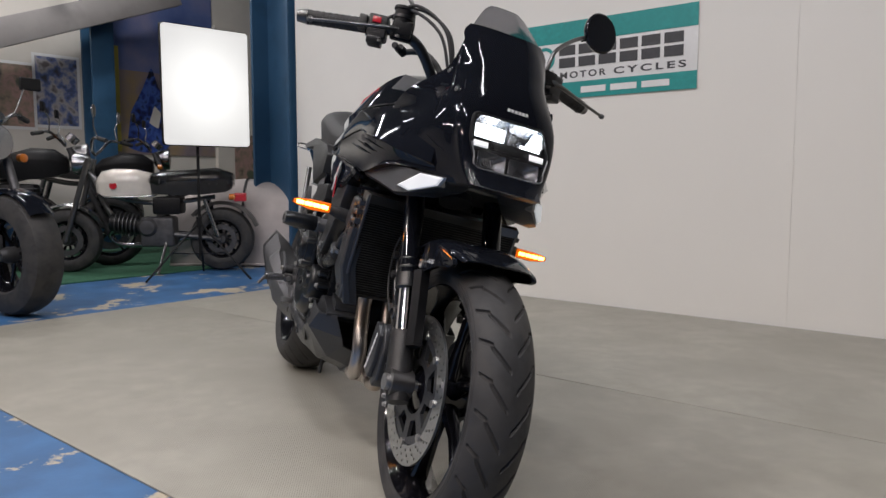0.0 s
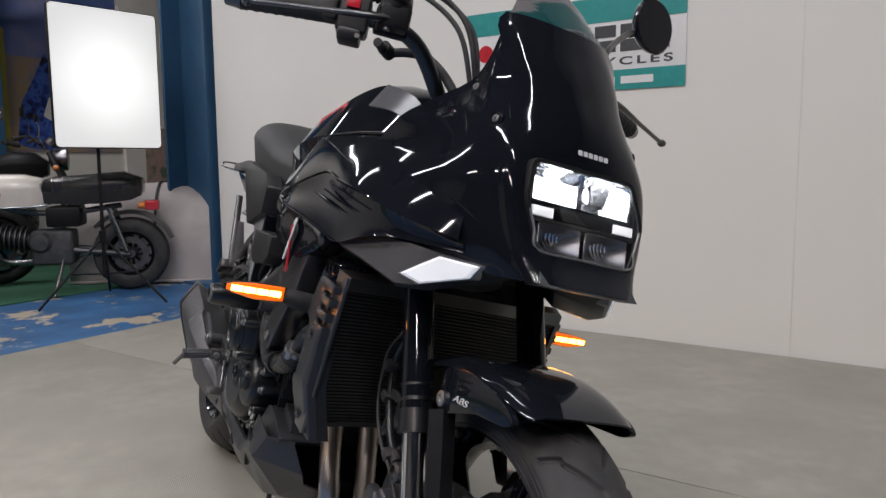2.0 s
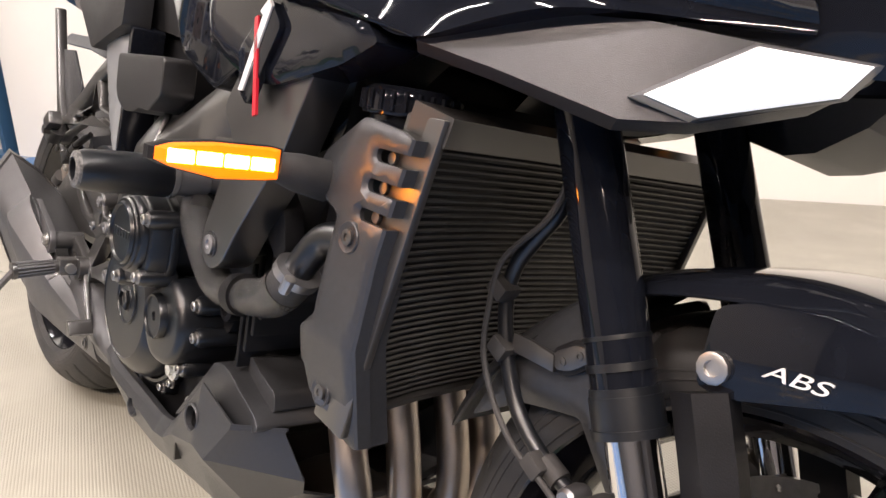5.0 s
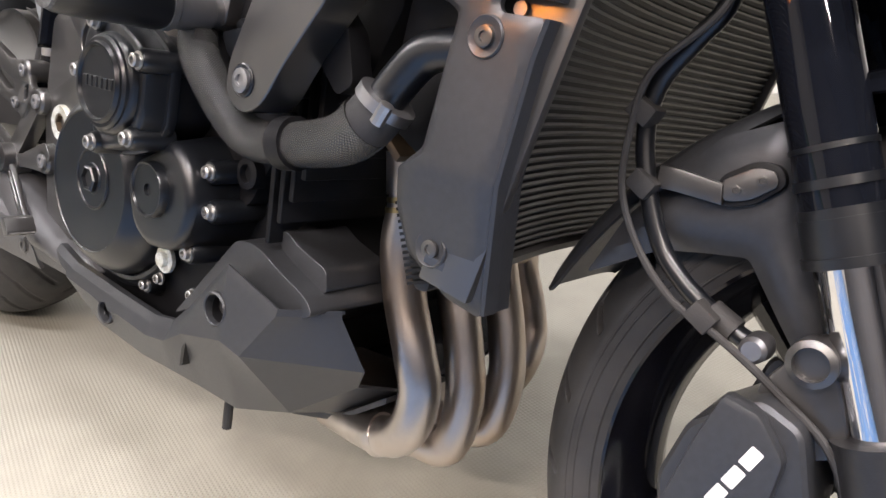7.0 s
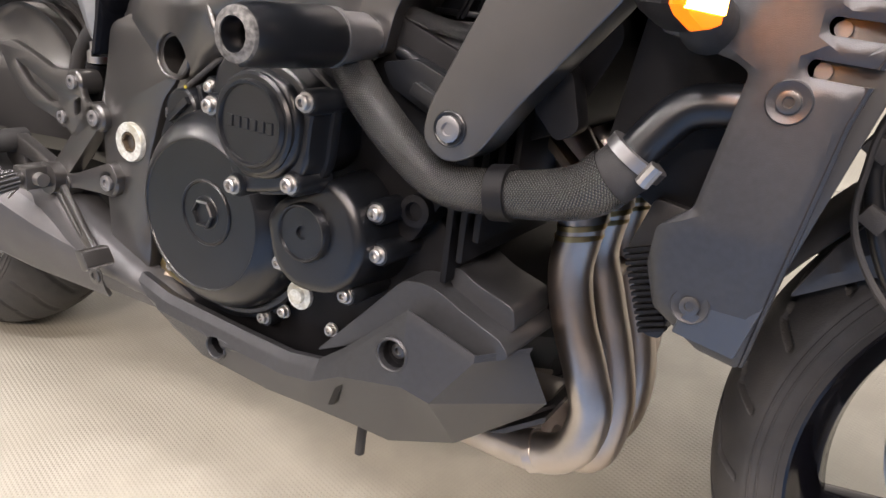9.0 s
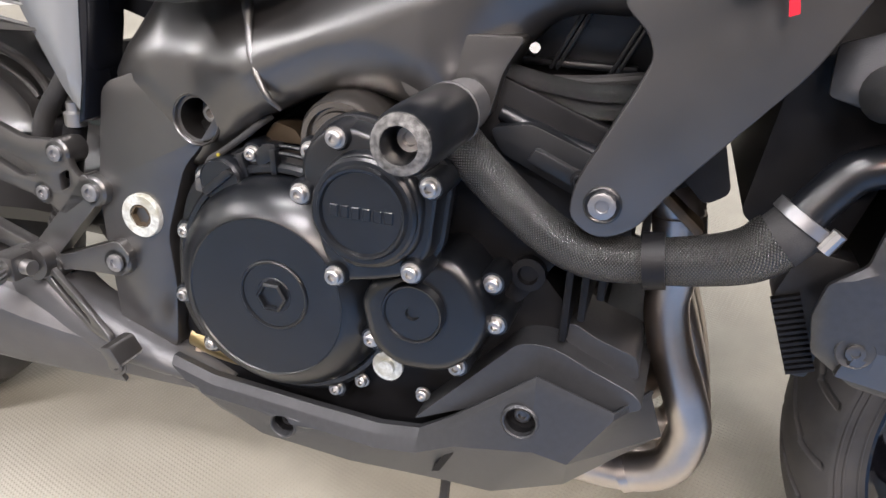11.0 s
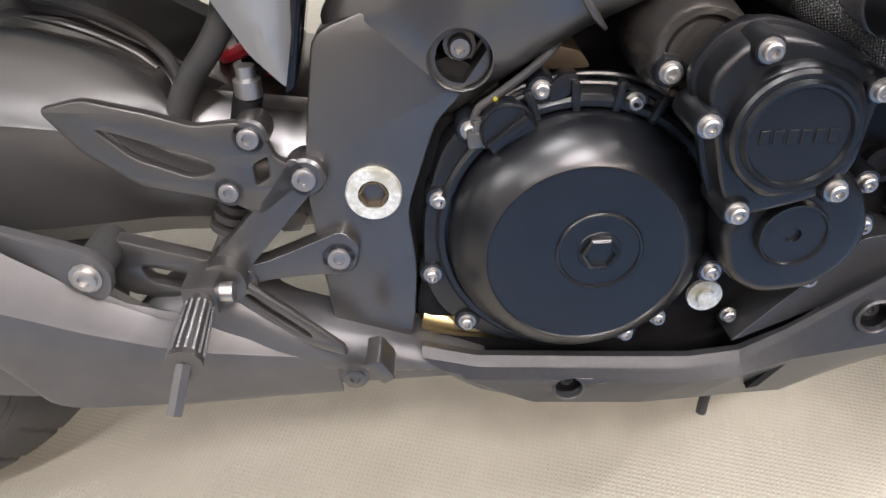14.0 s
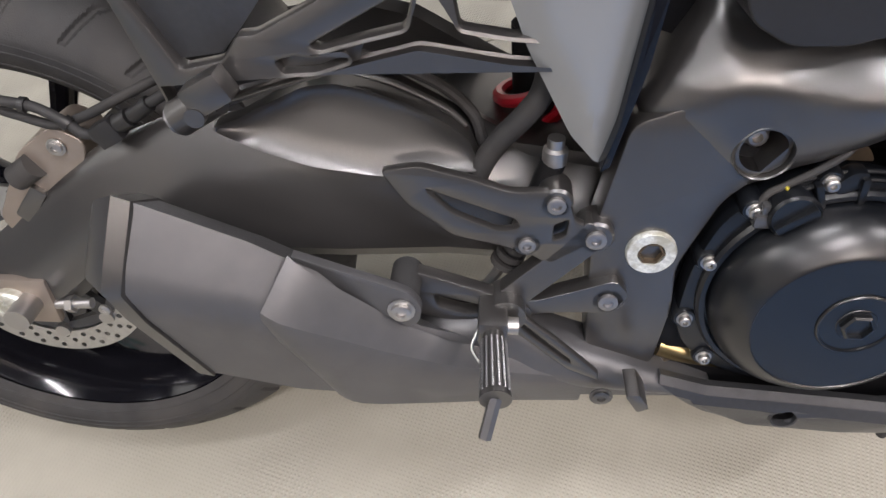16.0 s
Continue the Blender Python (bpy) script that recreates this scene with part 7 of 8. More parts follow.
# side fairings with the wedge of the position lamps below
for s in (-1, 1):
    lines = [
        ((0.236, 0.222, 0.832), (0.27, 0.200, 0.893), (0.36, 0.188, 0.897), (0.44, 0.178, 0.897), (0.51, 0.165, 0.893), (0.60, 0.140, 0.885), (0.70, 0.112, 0.87)),
        ((0.232, 0.245, 0.779), (0.30, 0.238, 0.803), (0.389, 0.221, 0.827), (0.46, 0.219, 0.814), (0.54, 0.212, 0.800), (0.635, 0.186, 0.777), (0.715, 0.135, 0.760)),
        ((0.233, 0.244, 0.774), (0.30, 0.249, 0.762), (0.39, 0.240, 0.748), (0.46, 0.230, 0.733), (0.505, 0.220, 0.722), (0.60, 0.194, 0.745), (0.715, 0.125, 0.745)),
        ((0.240, 0.200, 0.770), (0.30, 0.200, 0.745), (0.39, 0.190, 0.735), (0.46, 0.180, 0.725), (0.505, 0.170, 0.722), (0.60, 0.140, 0.742), (0.71, 0.090, 0.745)),
    ]
    wing = part("side_fairing", thick(ribbed([[(x, s * y, z) for x, y, z in line] for line in lines], 8, 6, (0.004, -0.005, 0.0)), 0.003), "gloss", bike, "gloss black side fairing with sharp creases", angle=24)
    tail_p = rounded([(0.262, 0.835), (0.262, 0.70), (0.19, 0.665), (0.10, 0.70), (0.05, 0.77), (0.12, 0.83)], 0.012)
    part("knee_panel", prism(tail_p, s * 0.205, s * 0.15, 0.008, 2, inset=0.05), "gloss", wing)
    part("emblem_plate", moved(prism(rounded([(0.30, 0.705), (0.345, 0.745), (0.365, 0.725), (0.325, 0.66), (0.31, 0.67)], 0.006), s * 0.238, s * 0.231, 0.001), Matrix()), "gloss", wing, "black emblem panel with pale and red strokes")
    part("emblem_edge", moved(prism([(0.333, 0.735), (0.345, 0.745), (0.351, 0.739), (0.318, 0.672), (0.310, 0.672), (0.338, 0.732)], s * 0.2395, s * 0.237), Matrix()), "bar", wing)
    part("emblem_stroke", moved(prism([(0.325, 0.73), (0.33, 0.732), (0.345, 0.655), (0.34, 0.653)], s * 0.2395, s * 0.237), Matrix()), "red", wing)
    low = rounded([(0.249, 0.778), (0.212, 0.748), (0.225, 0.709), (0.31, 0.680), (0.35, 0.680), (0.44, 0.700), (0.48, 0.716), (0.46, 0.733), (0.382, 0.748), (0.321, 0.760)], 0.006)
    part("lower_panel", pillow([low], s * 0.2285, 0.004, 0.012, s * 0.19, 0.009), "gloss", wing, "gloss black lower fairing panel", angle=45)
    for crease in (lines[1][:6], lines[2][:5], ((0.27, 0.201, 0.894), (0.36, 0.189, 0.898), (0.44, 0.179, 0.898), (0.505, 0.169, 0.895), (0.525, 0.172, 0.876)), ((0.27, 0.201, 0.892), (0.37, 0.204, 0.868), (0.465, 0.207, 0.842)), ((0.64, 0.158, 0.838), (0.69, 0.141, 0.812), (0.735, 0.121, 0.787))):
        part("crease_edge", tube([(x, s * y, z) for x, y, z in crease], [0.0010] + [0.0026] * (len(crease) - 2) + [0.0010], 10, 6), "gloss", wing)
    for a, b in (((0.388, 0.232, 0.792), (0.501, 0.221, 0.767)), ((0.43, 0.229, 0.797), (0.536, 0.213, 0.771)), ((0.47, 0.2215, 0.802), (0.572, 0.203, 0.777))):
        a, b = Vector((a[0], s * a[1], a[2])), Vector((b[0], s * b[1], b[2]))
        part("vent_ridge", tube([a, a.lerp(b, 0.5), b], [0.0012, 0.0024, 0.0006], 10, 4), "gloss", wing)
    # wedge panel and lamp
    wedge = part("lamp_wedge", loft([[(x, s * y, zt), (xl, s * yl, zl), (xl - 0.012, s * (yl - 0.012), zl - 0.006), (xl - 0.03, s * (yl - 0.07), zl + 0.004), (x - 0.03, s * (y - 0.06), zt + 0.002)] for x, y, zt, xl, yl, zl in ((0.498, 0.214, 0.730, 0.500, 0.213, 0.721), (0.570, 0.186, 0.745, 0.560, 0.197, 0.708), (0.640, 0.165, 0.744, 0.640, 0.176, 0.688), (0.692, 0.141, 0.738, 0.675, 0.152, 0.692), (0.728, 0.113, 0.736, 0.722, 0.114, 0.712), (0.742, 0.102, 0.736, 0.742, 0.101, 0.730))]), "matte", bike, "matte grey wedge panel carrying the position lamp", angle=20)
    corners = ((0.648, 0.171, 0.702), (0.692, 0.140, 0.735), (0.738, 0.103, 0.733), (0.727, 0.109, 0.715), (0.672, 0.151, 0.694))
    mid = [sum(c[k] for c in corners) / 5 for k in range(3)]
    grow = lambda q, dx, o: [(mid[0] + (x - mid[0]) * q + dx, s * (mid[1] + (y - mid[1]) * q + o), mid[2] + (z - mid[2]) * q) for x, y, z in corners]
    part("lamp_rim", loft([grow(1.10, -0.008, -0.010), grow(1.10, 0.002, 0.003), grow(1.0, 0.004, 0.006)]), "alu", wedge, angle=20)
    part("position_lamp", loft([grow(0.97, -0.004, -0.005), grow(0.97, 0.005, 0.007), grow(0.85, 0.006, 0.0085)]), "drl", wedge, "lit white position lamp", angle=20)

# ---- handlebar and controls ----
barset = empty("handlebar", Matrix())
barset.parent = bike
for s in (-1, 1):
    w = 1.0 if s < 0 else 0.87      # the far half is turned back a little
    part("bar", tube([(0.48, s * 0.04, 0.925), (0.49, s * 0.085, 0.955), (0.492, s * 0.15, 1.035), (0.475, s * 0.21 * w, 1.058), (0.44, s * 0.30 * w, 1.055), (0.40, s * 0.40 * w, 1.045)], 0.0125, 16), "engine", barset, "black tubular handlebar")
    g = part("grip", tube([(0.452, s * 0.275 * w, 1.056), (0.425, s * 0.34 * w, 1.051), (0.40, s * 0.402 * w, 1.046)], [0.0175, 0.0165, 0.0165], 16), "rubber", barset, "black rubber grip")
    for k in range(9):
        c = Vector((0.448, s * 0.285 * w, 1.0555)).lerp(Vector((0.403, s * 0.395 * w, 1.0465)), k / 8)
        part("grip_ring", tube([c, c + Vector((-0.0016, s * 0.004, -0.0003))], 0.0176, 16, 2), "rubber", g)
    part("bar_end", tube([(0.40, s * 0.402 * w, 1.046), (0.397, s * 0.409 * w, 1.0455), (0.390, s * 0.424 * w, 1.044)], [0.0185, 0.0165, 0.0135], 16, 3), "satin", g)
    turn = pose(0, 0, 0, 0, 0, s * 22)
    sw = part("switch_box", moved(join(box(-0.024, 0.022, -0.024, 0.024, -0.030, 0.026, 0.008, 3), box(-0.018, 0.03, -0.018, 0.016, -0.044, -0.026, 0.005), box(-0.012, 0.026, -0.044, -0.024, -0.018, 0.018, 0.004)), Matrix.Translation((0.462, s * 0.25 * w, 1.058)) @ turn), "plastic", barset, "black switch housing")
    part("switch_button", moved(box(0.020, 0.028, -0.012, 0.008, 0.004, 0.018, 0.002), Matrix.Translation((0.462, s * 0.25 * w, 1.058)) @ turn), "red" if s < 0 else "rubber", sw, "small red stop switch" if s < 0 else "")
    part("housing_screw", moved(rod((0.020, 0.012, -0.036), (0.033, 0.012, -0.036), 0.0035, 8), Matrix.Translation((0.462, s * 0.25 * w, 1.058)) @ turn), "steel", sw)
    perch = part("lever_perch", moved(join(box(-0.016, 0.034, -0.022, 0.022, -0.018, 0.016, 0.005), box(-0.020, 0.004, -0.026, 0.026, -0.022, 0.022, 0.006)), Matrix.Translation((0.493, s * 0.20 * w, 1.06)) @ pose(0, 0, 0, 0, 0, s * 15)), "dark", barset, "black lever perch")
    part("pivot_screw", rod((0.515, s * 0.215 * w, 1.038), (0.515, s * 0.215 * w, 1.080), 0.0055, 12), "steel", perch)
    tip = (0.462, s * 0.385, 1.024) if s > 0 else (0.46, s * 0.405, 1.028)
    lev = part("lever", tube([(0.515, s * 0.215 * w, 1.055), (0.520, s * 0.26 * w, 1.046), (0.498, s * 0.34 * w, 1.034), tip], [0.009, 0.0070, 0.0052, 0.0048], 12, 6, flat=0.7), "satin", barset, "black brake or clutch lever")
    part("lever_ball", lathe([(0.0, -0.008), (0.0055, -0.006), (0.0075, 0.0), (0.0055, 0.006), (0.0, 0.008)], tip, "y", 14), "satin", lev)
    part("mirror_stem", tube([(0.50, s * 0.18, 1.075), (0.495, s * 0.19, 1.125), (0.465, s * 0.225, 1.163), (0.42, s * 0.285, 1.208), (0.384, s * 0.33, 1.234)], 0.0055, 10), "satin", barset)
    part("mirror", moved(join(lathe([(0.0, -0.026), (0.022, -0.023), (0.042, -0.014), (0.053, -0.002), (0.055, 0.006), (0.051, 0.010), (0.0, 0.010)], (0, 0, 0), "x", 32), rod((-0.012, -s * 0.045, -0.028), (-0.016, -s * 0.012, -0.010), 0.007, 10)), Matrix.Translation((0.386, s * 0.366, 1.255)) @ pose(0, 0, 0, 0, -6, s * 8)), "gloss", barset, "round black mirror")
part("reservoir", join(lathe([(0.0, 0.0), (0.022, 0.0), (0.024, 0.028), (0.027, 0.030), (0.027, 0.036), (0.0, 0.036)], (0.505, -0.205, 1.072), "z", 24)), "dark", barset, "brake fluid reservoir with a dark cap")
part("reservoir_band", lathe([(0.0235, 0.010), (0.0250, 0.010), (0.0250, 0.017), (0.0235, 0.017)], (0.505, -0.205, 1.072), "z", 24, True), "engine", barset)
for k, (a, b) in enumerate(((0.0, 0.0), (0.012, 0.006), (-0.008, 0.014))):
    part("cable", tube([(0.475, -0.225 + a, 1.085), (0.53, -0.19 + a, 1.115 - b), (0.585, -0.13 + a, 1.07 - b), (0.60, -0.10 + a * 0.5, 0.99 - b), (0.585, -0.075, 0.92)], 0.0038, 8), "rubber", barset, "black control cable")
part("brake_hose", tube([(0.430, -0.195, 1.040), (0.403, -0.165, 1.037), (0.425, -0.142, 1.040), (0.452, -0.12, 1.036), (0.492, -0.10, 1.008), (0.53, -0.085, 0.965), (0.55, -0.07, 0.91)], 0.0075, 12), "rubber", barset, "black hydraulic brake hose")
part("hose_union", rod((0.415, -0.178, 1.040), (0.402, -0.160, 1.035), 0.0115, 14, w=0.002), "dark", barset)
part("dash", prism(rounded([(0.545, 1.0), (0.585, 0.95), (0.57, 0.935), (0.525, 0.99)], 0.006), -0.075, 0.075, 0.004), "dark", barset, "small instrument panel")


# ---- banner on the white wall ----
ban = empty("banner", ROOM @ Matrix.Translation((0, WALL_N, 0)), "teal and white wall banner reading MOTOR CYCLES below dark blocks", "banner")
S0, S1, Z0, Z1 = -1.045, 0.14, 1.217, 1.665
part("sheet", box(S0, S1, -0.006, -0.001, Z0, Z1, 0.001), "banner", ban)
part("top_band", box(S0, S1, -0.0085, -0.006, 1.545, Z1), "teal", ban, "teal band")
part("bottom_band", box(S0, S1, -0.0085, -0.006, Z0, 1.312), "teal", ban, "teal band")
for k in range(6):
    s = -0.70 + 0.131 * k
    for z in (1.398, 1.470):
        part("letter_bar", box(s, s + 0.108, -0.0085, -0.006, z, z + 0.057), "ink", ban)
for word, at, span in (("MOTOR", -0.695, 0.305), ("CYCLES", -0.345, 0.425)):
    text = bpy.data.curves.new("banner_text", "FONT")
    text.body, text.size, text.extrude, text.offset, text.space_character = word, 0.052, 0.0006, 0.0012, 1.35
    tmp = bpy.data.objects.new("t", text)
    me = bpy.data.meshes.new_from_object(tmp)
    bpy.data.objects.remove(tmp)
    bm = bmesh.new()
    bm.from_mesh(me)
    wide = max(v.co.x for v in bm.verts)
    moved(bm, Matrix.Translation((at, -0.0070, 1.336)) @ pose(0, 0, 0, 90, 0, 0) @ Matrix.Diagonal((span / wide, 1, 1, 1)))
    part("lettering", bm, "ink", ban, "dark letters reading " + word)
for k in range(3):
    s = -0.55 + 0.19 * k
    part("faint_bar", box(s, s + 0.16, -0.0105, -0.0085, 1.245, 1.28), "banner", ban)
part("swirl", moved(lathe([(0.05, 0.0), (0.07, 0.0), (0.07, -0.003), (0.05, -0.003)], (-0.80, -0.0065, 1.46), seg=28, closed=True), Matrix()), "teal", ban)
part("red_spot", lathe([(0.0, 0.0), (0.045, 0.0), (0.045, -0.003), (0.0, -0.003)], (-0.93, -0.0065, 1.45), seg=24), "red", ban, "red round mark")

# ---- photo softbox on a stand ----
soft = empty("softbox", ROOM @ Matrix.Translation((-3.3, 1.61, 0)), "lit white photo softbox on a thin black tripod stand", "softbox")
head_m = Matrix.Translation((0.0, 0.085, 1.42)) @ pose(0, 0, 0, 0, 0, -8)
front = rounded([(-0.335, -0.43), (0.335, -0.43), (0.335, 0.43), (-0.335, 0.43)], 0.03)
cloth = bmesh.new()
ring = [cloth.verts.new((0.03, y, z)) for y, z in front]
mid_v = cloth.verts.new((0.045, 0, 0))
for i in range(len(ring)):
    cloth.faces.new((ring[i], ring[(i + 1) % len(ring)], mid_v))
part("front_cloth", thick(moved(cloth, head_m), 0.002), "softbox", soft, "glowing white front cloth")
shell = loft([[(x, y * q, z * q) for y, z in front] for x, q in ((0.028, 1.01), (0.0, 1.015), (-0.18, 0.55), (-0.30, 0.18))])
part("black_shell", moved(shell, head_m), "dark", soft, "black fabric shell")
part("pole", rod((0, 0, 0.16), (-0.05, 0.04, 1.42), 0.011, 12), "dark", soft)
for k in range(3):
    a = radians(25 + 120 * k)
    part("stand_leg", rod((0, 0, 0.42), (0.42 * math.cos(a), 0.42 * math.sin(a), 0.004), 0.008, 10), "dark", soft)
    part("stand_brace", rod((0, 0, 0.18), (0.22 * math.cos(a), 0.22 * math.sin(a), 0.2), 0.005, 8), "dark", soft)
part("collar", rod((0, 0, 0.38), (0, 0, 0.46), 0.022, 14), "dark", soft)


# ---- rear of the hall: posters, low beam, parked motorcycles ----
def printed(name, colours, scale):
    """A worn print: soft blots of a few colours."""
    m = mat(name, colours[0], 0.4, vary=0.2)
    nt = m.node_tree
    tc = nt.nodes.new("ShaderNodeTexCoord")
    n = nt.nodes.new("ShaderNodeTexNoise")
    n.inputs["Scale"].default_value, n.inputs["Detail"].default_value = scale, 5
    nt.links.new(tc.outputs["Object"], n.inputs["Vector"])
    r = nt.nodes.new("ShaderNodeValToRGB")
    while len(r.color_ramp.elements) < len(colours):
        r.color_ramp.elements.new(0.5)
    for k, (el, c) in enumerate(zip(r.color_ramp.elements, colours)):
        el.position = 0.34 + 0.32 * k / (len(colours) - 1)
        el.color = (*c, 1)
    nt.links.new(n.outputs["Fac"], r.inputs[0])
    nt.links.new(r.outputs[0], nt.nodes["Principled BSDF"].inputs["Base Color"])
    return m


M["print_sky"] = printed("blue sky print", ((0.05, 0.09, 0.25), (0.11, 0.15, 0.33), (0.2, 0.2, 0.32)), 1.6)
M["print_dusk"] = printed("dusky print", ((0.10, 0.09, 0.10), (0.22, 0.18, 0.2), (0.30, 0.22, 0.12)), 2.4)
M["print_bike"] = printed("blue machine print", ((0.01, 0.01, 0.015), (0.02, 0.04, 0.2), (0.06, 0.12, 0.4), (0.01, 0.01, 0.02)), 9)
M["print_crowd"] = printed("grey and blue print", ((0.05, 0.05, 0.06), (0.1, 0.14, 0.3), (0.4, 0.38, 0.38), (0.12, 0.1, 0.1)), 8)
M["print_room"] = printed("brown and pink print", ((0.05, 0.045, 0.04), (0.25, 0.2, 0.15), (0.4, 0.25, 0.22), (0.1, 0.12, 0.08)), 6)
# darker metals, for the parked machines only
M["far_metal"] = mat("dull grey cast metal", (0.10, 0.10, 0.105), 0.5, 0.8, vary=0.3, scale=20)
M["far_chrome"] = mat("dark chrome", (0.30, 0.30, 0.31), 0.25, 1.0, vary=0.2, scale=20)
M["yellow"] = mat("yellow print", (0.4, 0.33, 0.06), 0.5)
M["cover_cloth"] = mat("grey dust sheet", (0.50, 0.45, 0.43), 0.7, vary=0.1, scale=9, bump=0.3, bump_scale=40)
M["tank_white"] = mat("pearl white tank paint", (0.66, 0.62, 0.56), 0.2, coat=0.8, vary=0.04)
M["plastic_wrap"] = glass("clear protective wrap", (0.9, 0.9, 0.9), 0.15)
M["beam_paint"] = mat("grey beam paint", (0.30, 0.28, 0.27), 0.6, vary=0.12, scale=6)

big = empty("large_poster", ROOM @ Matrix.Translation((BACK_S, 0, 0)), "large poster of a blue motorcycle under a blue sky", "poster")
part("sheet", box(0.004, 0.008, 2.50, 3.78, 1.02, 2.95), "print_sky", big)
part("lower_print", box(0.0085, 0.0105, 2.50, 3.78, 1.02, 1.95), "print_dusk", big)
part("yellow_edge", box(0.011, 0.0125, 2.50, 2.60, 1.05, 2.2), "yellow", big)
part("machine_shape", moved(prism(rounded([(2.66, 1.10), (2.72, 1.5), (2.86, 1.75), (2.98, 2.02), (3.06, 1.78), (3.22, 1.6), (3.26, 1.25), (3.1, 0.98 + 0.06), (2.82, 1.05)], 0.05), 0.011, 0.0135), Matrix(((0, 1, 0, 0), (1, 0, 0, 0), (0, 0, 1, 0), (0, 0, 0, 1)))), "print_bike", big)
part("pale_patch", moved(prism(rounded([(2.93, 1.38), (3.0, 1.58), (3.08, 1.5), (3.04, 1.32)], 0.02), 0.0137, 0.0155), Matrix(((0, 1, 0, 0), (1, 0, 0, 0), (0, 0, 1, 0), (0, 0, 0, 1)))), "cream", big)
for n0, n1, z0, z1, m, lab in ((1.73, 2.145, 1.30, 1.99, "print_crowd", "small colour poster of motorcycles in a crowd"), (1.18, 1.70, 1.27, 1.88, "print_room", "small brown and pink poster"), (0.5, 1.10, 1.25, 1.86, "print_crowd", "small grey poster of parked motorcycles")):
    p = empty("small_poster", ROOM @ Matrix.Translation((BACK_S, 0, 0)), lab, "poster", "wall posters")
    part("sheet", box(0.003, 0.006, n0, n1, z0, z1), m, p)
    part("border", box(0.001, 0.0028, n0 - 0.03, n1 + 0.03, z0 - 0.03, z1 + 0.03), "banner", p)
p = empty("small_poster", ROOM @ Matrix.Translation((BACK_S, 0, 0)), "brown and pink poster low beside the blue one", "poster", "wall posters")
part("sheet", box(0.06, 0.064, 4.03, 4.45, 0.62, 1.30), "print_room", p)
structure("trim_rear", box(BACK_S, BACK_S + 0.05, 3.80, 4.15, 0, 2.6), "cream", "pale upright panel beside the poster", "trim")
# duct falling away along the rear wall
duct = tagged(finish("ceiling_beam", moved(box(-0.10, 0.10, -2.4, 1.7, -0.13, 0.13, 0.01), ROOM @ Matrix.Translation((-6.05, 1.5, 2.18)) @ pose(0, 0, 0, 21, 0, 0)), "beam_paint"), "grey boxed beam sloping along the rear wall", "beam", kind="structure")
lamp_bar = empty("wall_lamp", ROOM @ pose(-5.9, 1.75, 2.62), "lit white spot lamp under the ceiling", "lamp")
part("housing", lathe([(0.0, 0.06), (0.05, 0.06), (0.075, 0.0), (0.07, 0.0), (0.0, 0.012)], (0, 0, 0), "z", 24), "banner", lamp_bar)
part("bulb", lathe([(0.0, 0.01), (0.066, 0.008), (0.066, 0.002), (0.0, 0.0)], (0, 0, 0), "z", 24), "tube", lamp_bar)
part("stem", rod((0, 0, 0.06), (0, 0, HIGH - 2.62), 0.008, 8), "banner", lamp_bar)


def road_wheel(parent, x, r, width, rim_r, spokes, disc=True):
    """Tyre, rim, hub, spokes and brake disc of a parked machine, axle across y."""
    h = width / 2
    prof = [(rim_r - 0.006, -h * 0.75), (rim_r + 0.01, -h * 0.95), ((r + rim_r) / 2, -h), (r - 0.018, -h * 0.78), (r - 0.004, -h * 0.4), (r, 0), (r - 0.004, h * 0.4), (r - 0.018, h * 0.78), ((r + rim_r) / 2, h), (rim_r + 0.01, h * 0.95), (rim_r - 0.006, h * 0.75)]
    w = part("wheel", lathe([(rim_r - 0.02, -h * 0.5), (rim_r, -h * 0.85), (rim_r + 0.006, -h * 0.75), (rim_r + 0.006, h * 0.75), (rim_r, h * 0.85), (rim_r - 0.02, h * 0.5)], (x, 0, r), seg=40, closed=True), "rim", parent)
    part("tyre", lathe(prof, (x, 0, r), seg=56, closed=True), "rubber", w, "black rubber tyre")
    part("hub", lathe([(0.0, -h), (0.03, -h), (0.045, -h * 0.5), (0.045, h * 0.5), (0.03, h), (0.0, h)], (x, 0, r), seg=24), "far_metal", w)
    for k in range(spokes):
        a = math.tau * k / spokes + 0.2
        part("spoke", rod((x + 0.04 * math.cos(a), 0, r + 0.04 * math.sin(a)), (x + (rim_r - 0.008) * math.cos(a), 0, r + (rim_r - 0.008) * math.sin(a)), 0.010, 8), "rim", w)
    if disc:
        part("brake_disc", lathe([(rim_r * 0.5, h * 0.8), (rim_r * 0.78, h * 0.8), (rim_r * 0.78, h * 0.8 + 0.004), (rim_r * 0.5, h * 0.8 + 0.004)], (x, 0, r), seg=36, closed=True), "far_metal", w)
    return w


# small retro machine: its left flank towards the aisle
mini = empty("mini_motorcycle", ROOM @ Matrix.Translation((-3.62, 2.02, 0)) @ pose(0, 0, 0, 0, 0, 229.2 - 29.5 + 29.5), "small retro motorcycle with a white tank, its seat in clear wrap", "motorcycle")
road_wheel(mini, 0.0, 0.256, 0.13, 0.155, 10)
road_wheel(mini, 1.18, 0.256, 0.12, 0.155, 10)
m_tank = part("fuel_tank", moved(dome(((-0.24, 0.05, -0.09, -0.04, 0.02), (-0.20, 0.10, -0.11, -0.02, 0.075), (-0.08, 0.135, -0.115, 0.0, 0.105), (0.08, 0.14, -0.115, 0.0, 0.11), (0.17, 0.12, -0.11, -0.01, 0.09), (0.215, 0.07, -0.08, -0.02, 0.03))), Matrix.Translation((0.73, 0, 0.715))), "tank_white", mini, "pearl white teardrop fuel tank", angle=50)
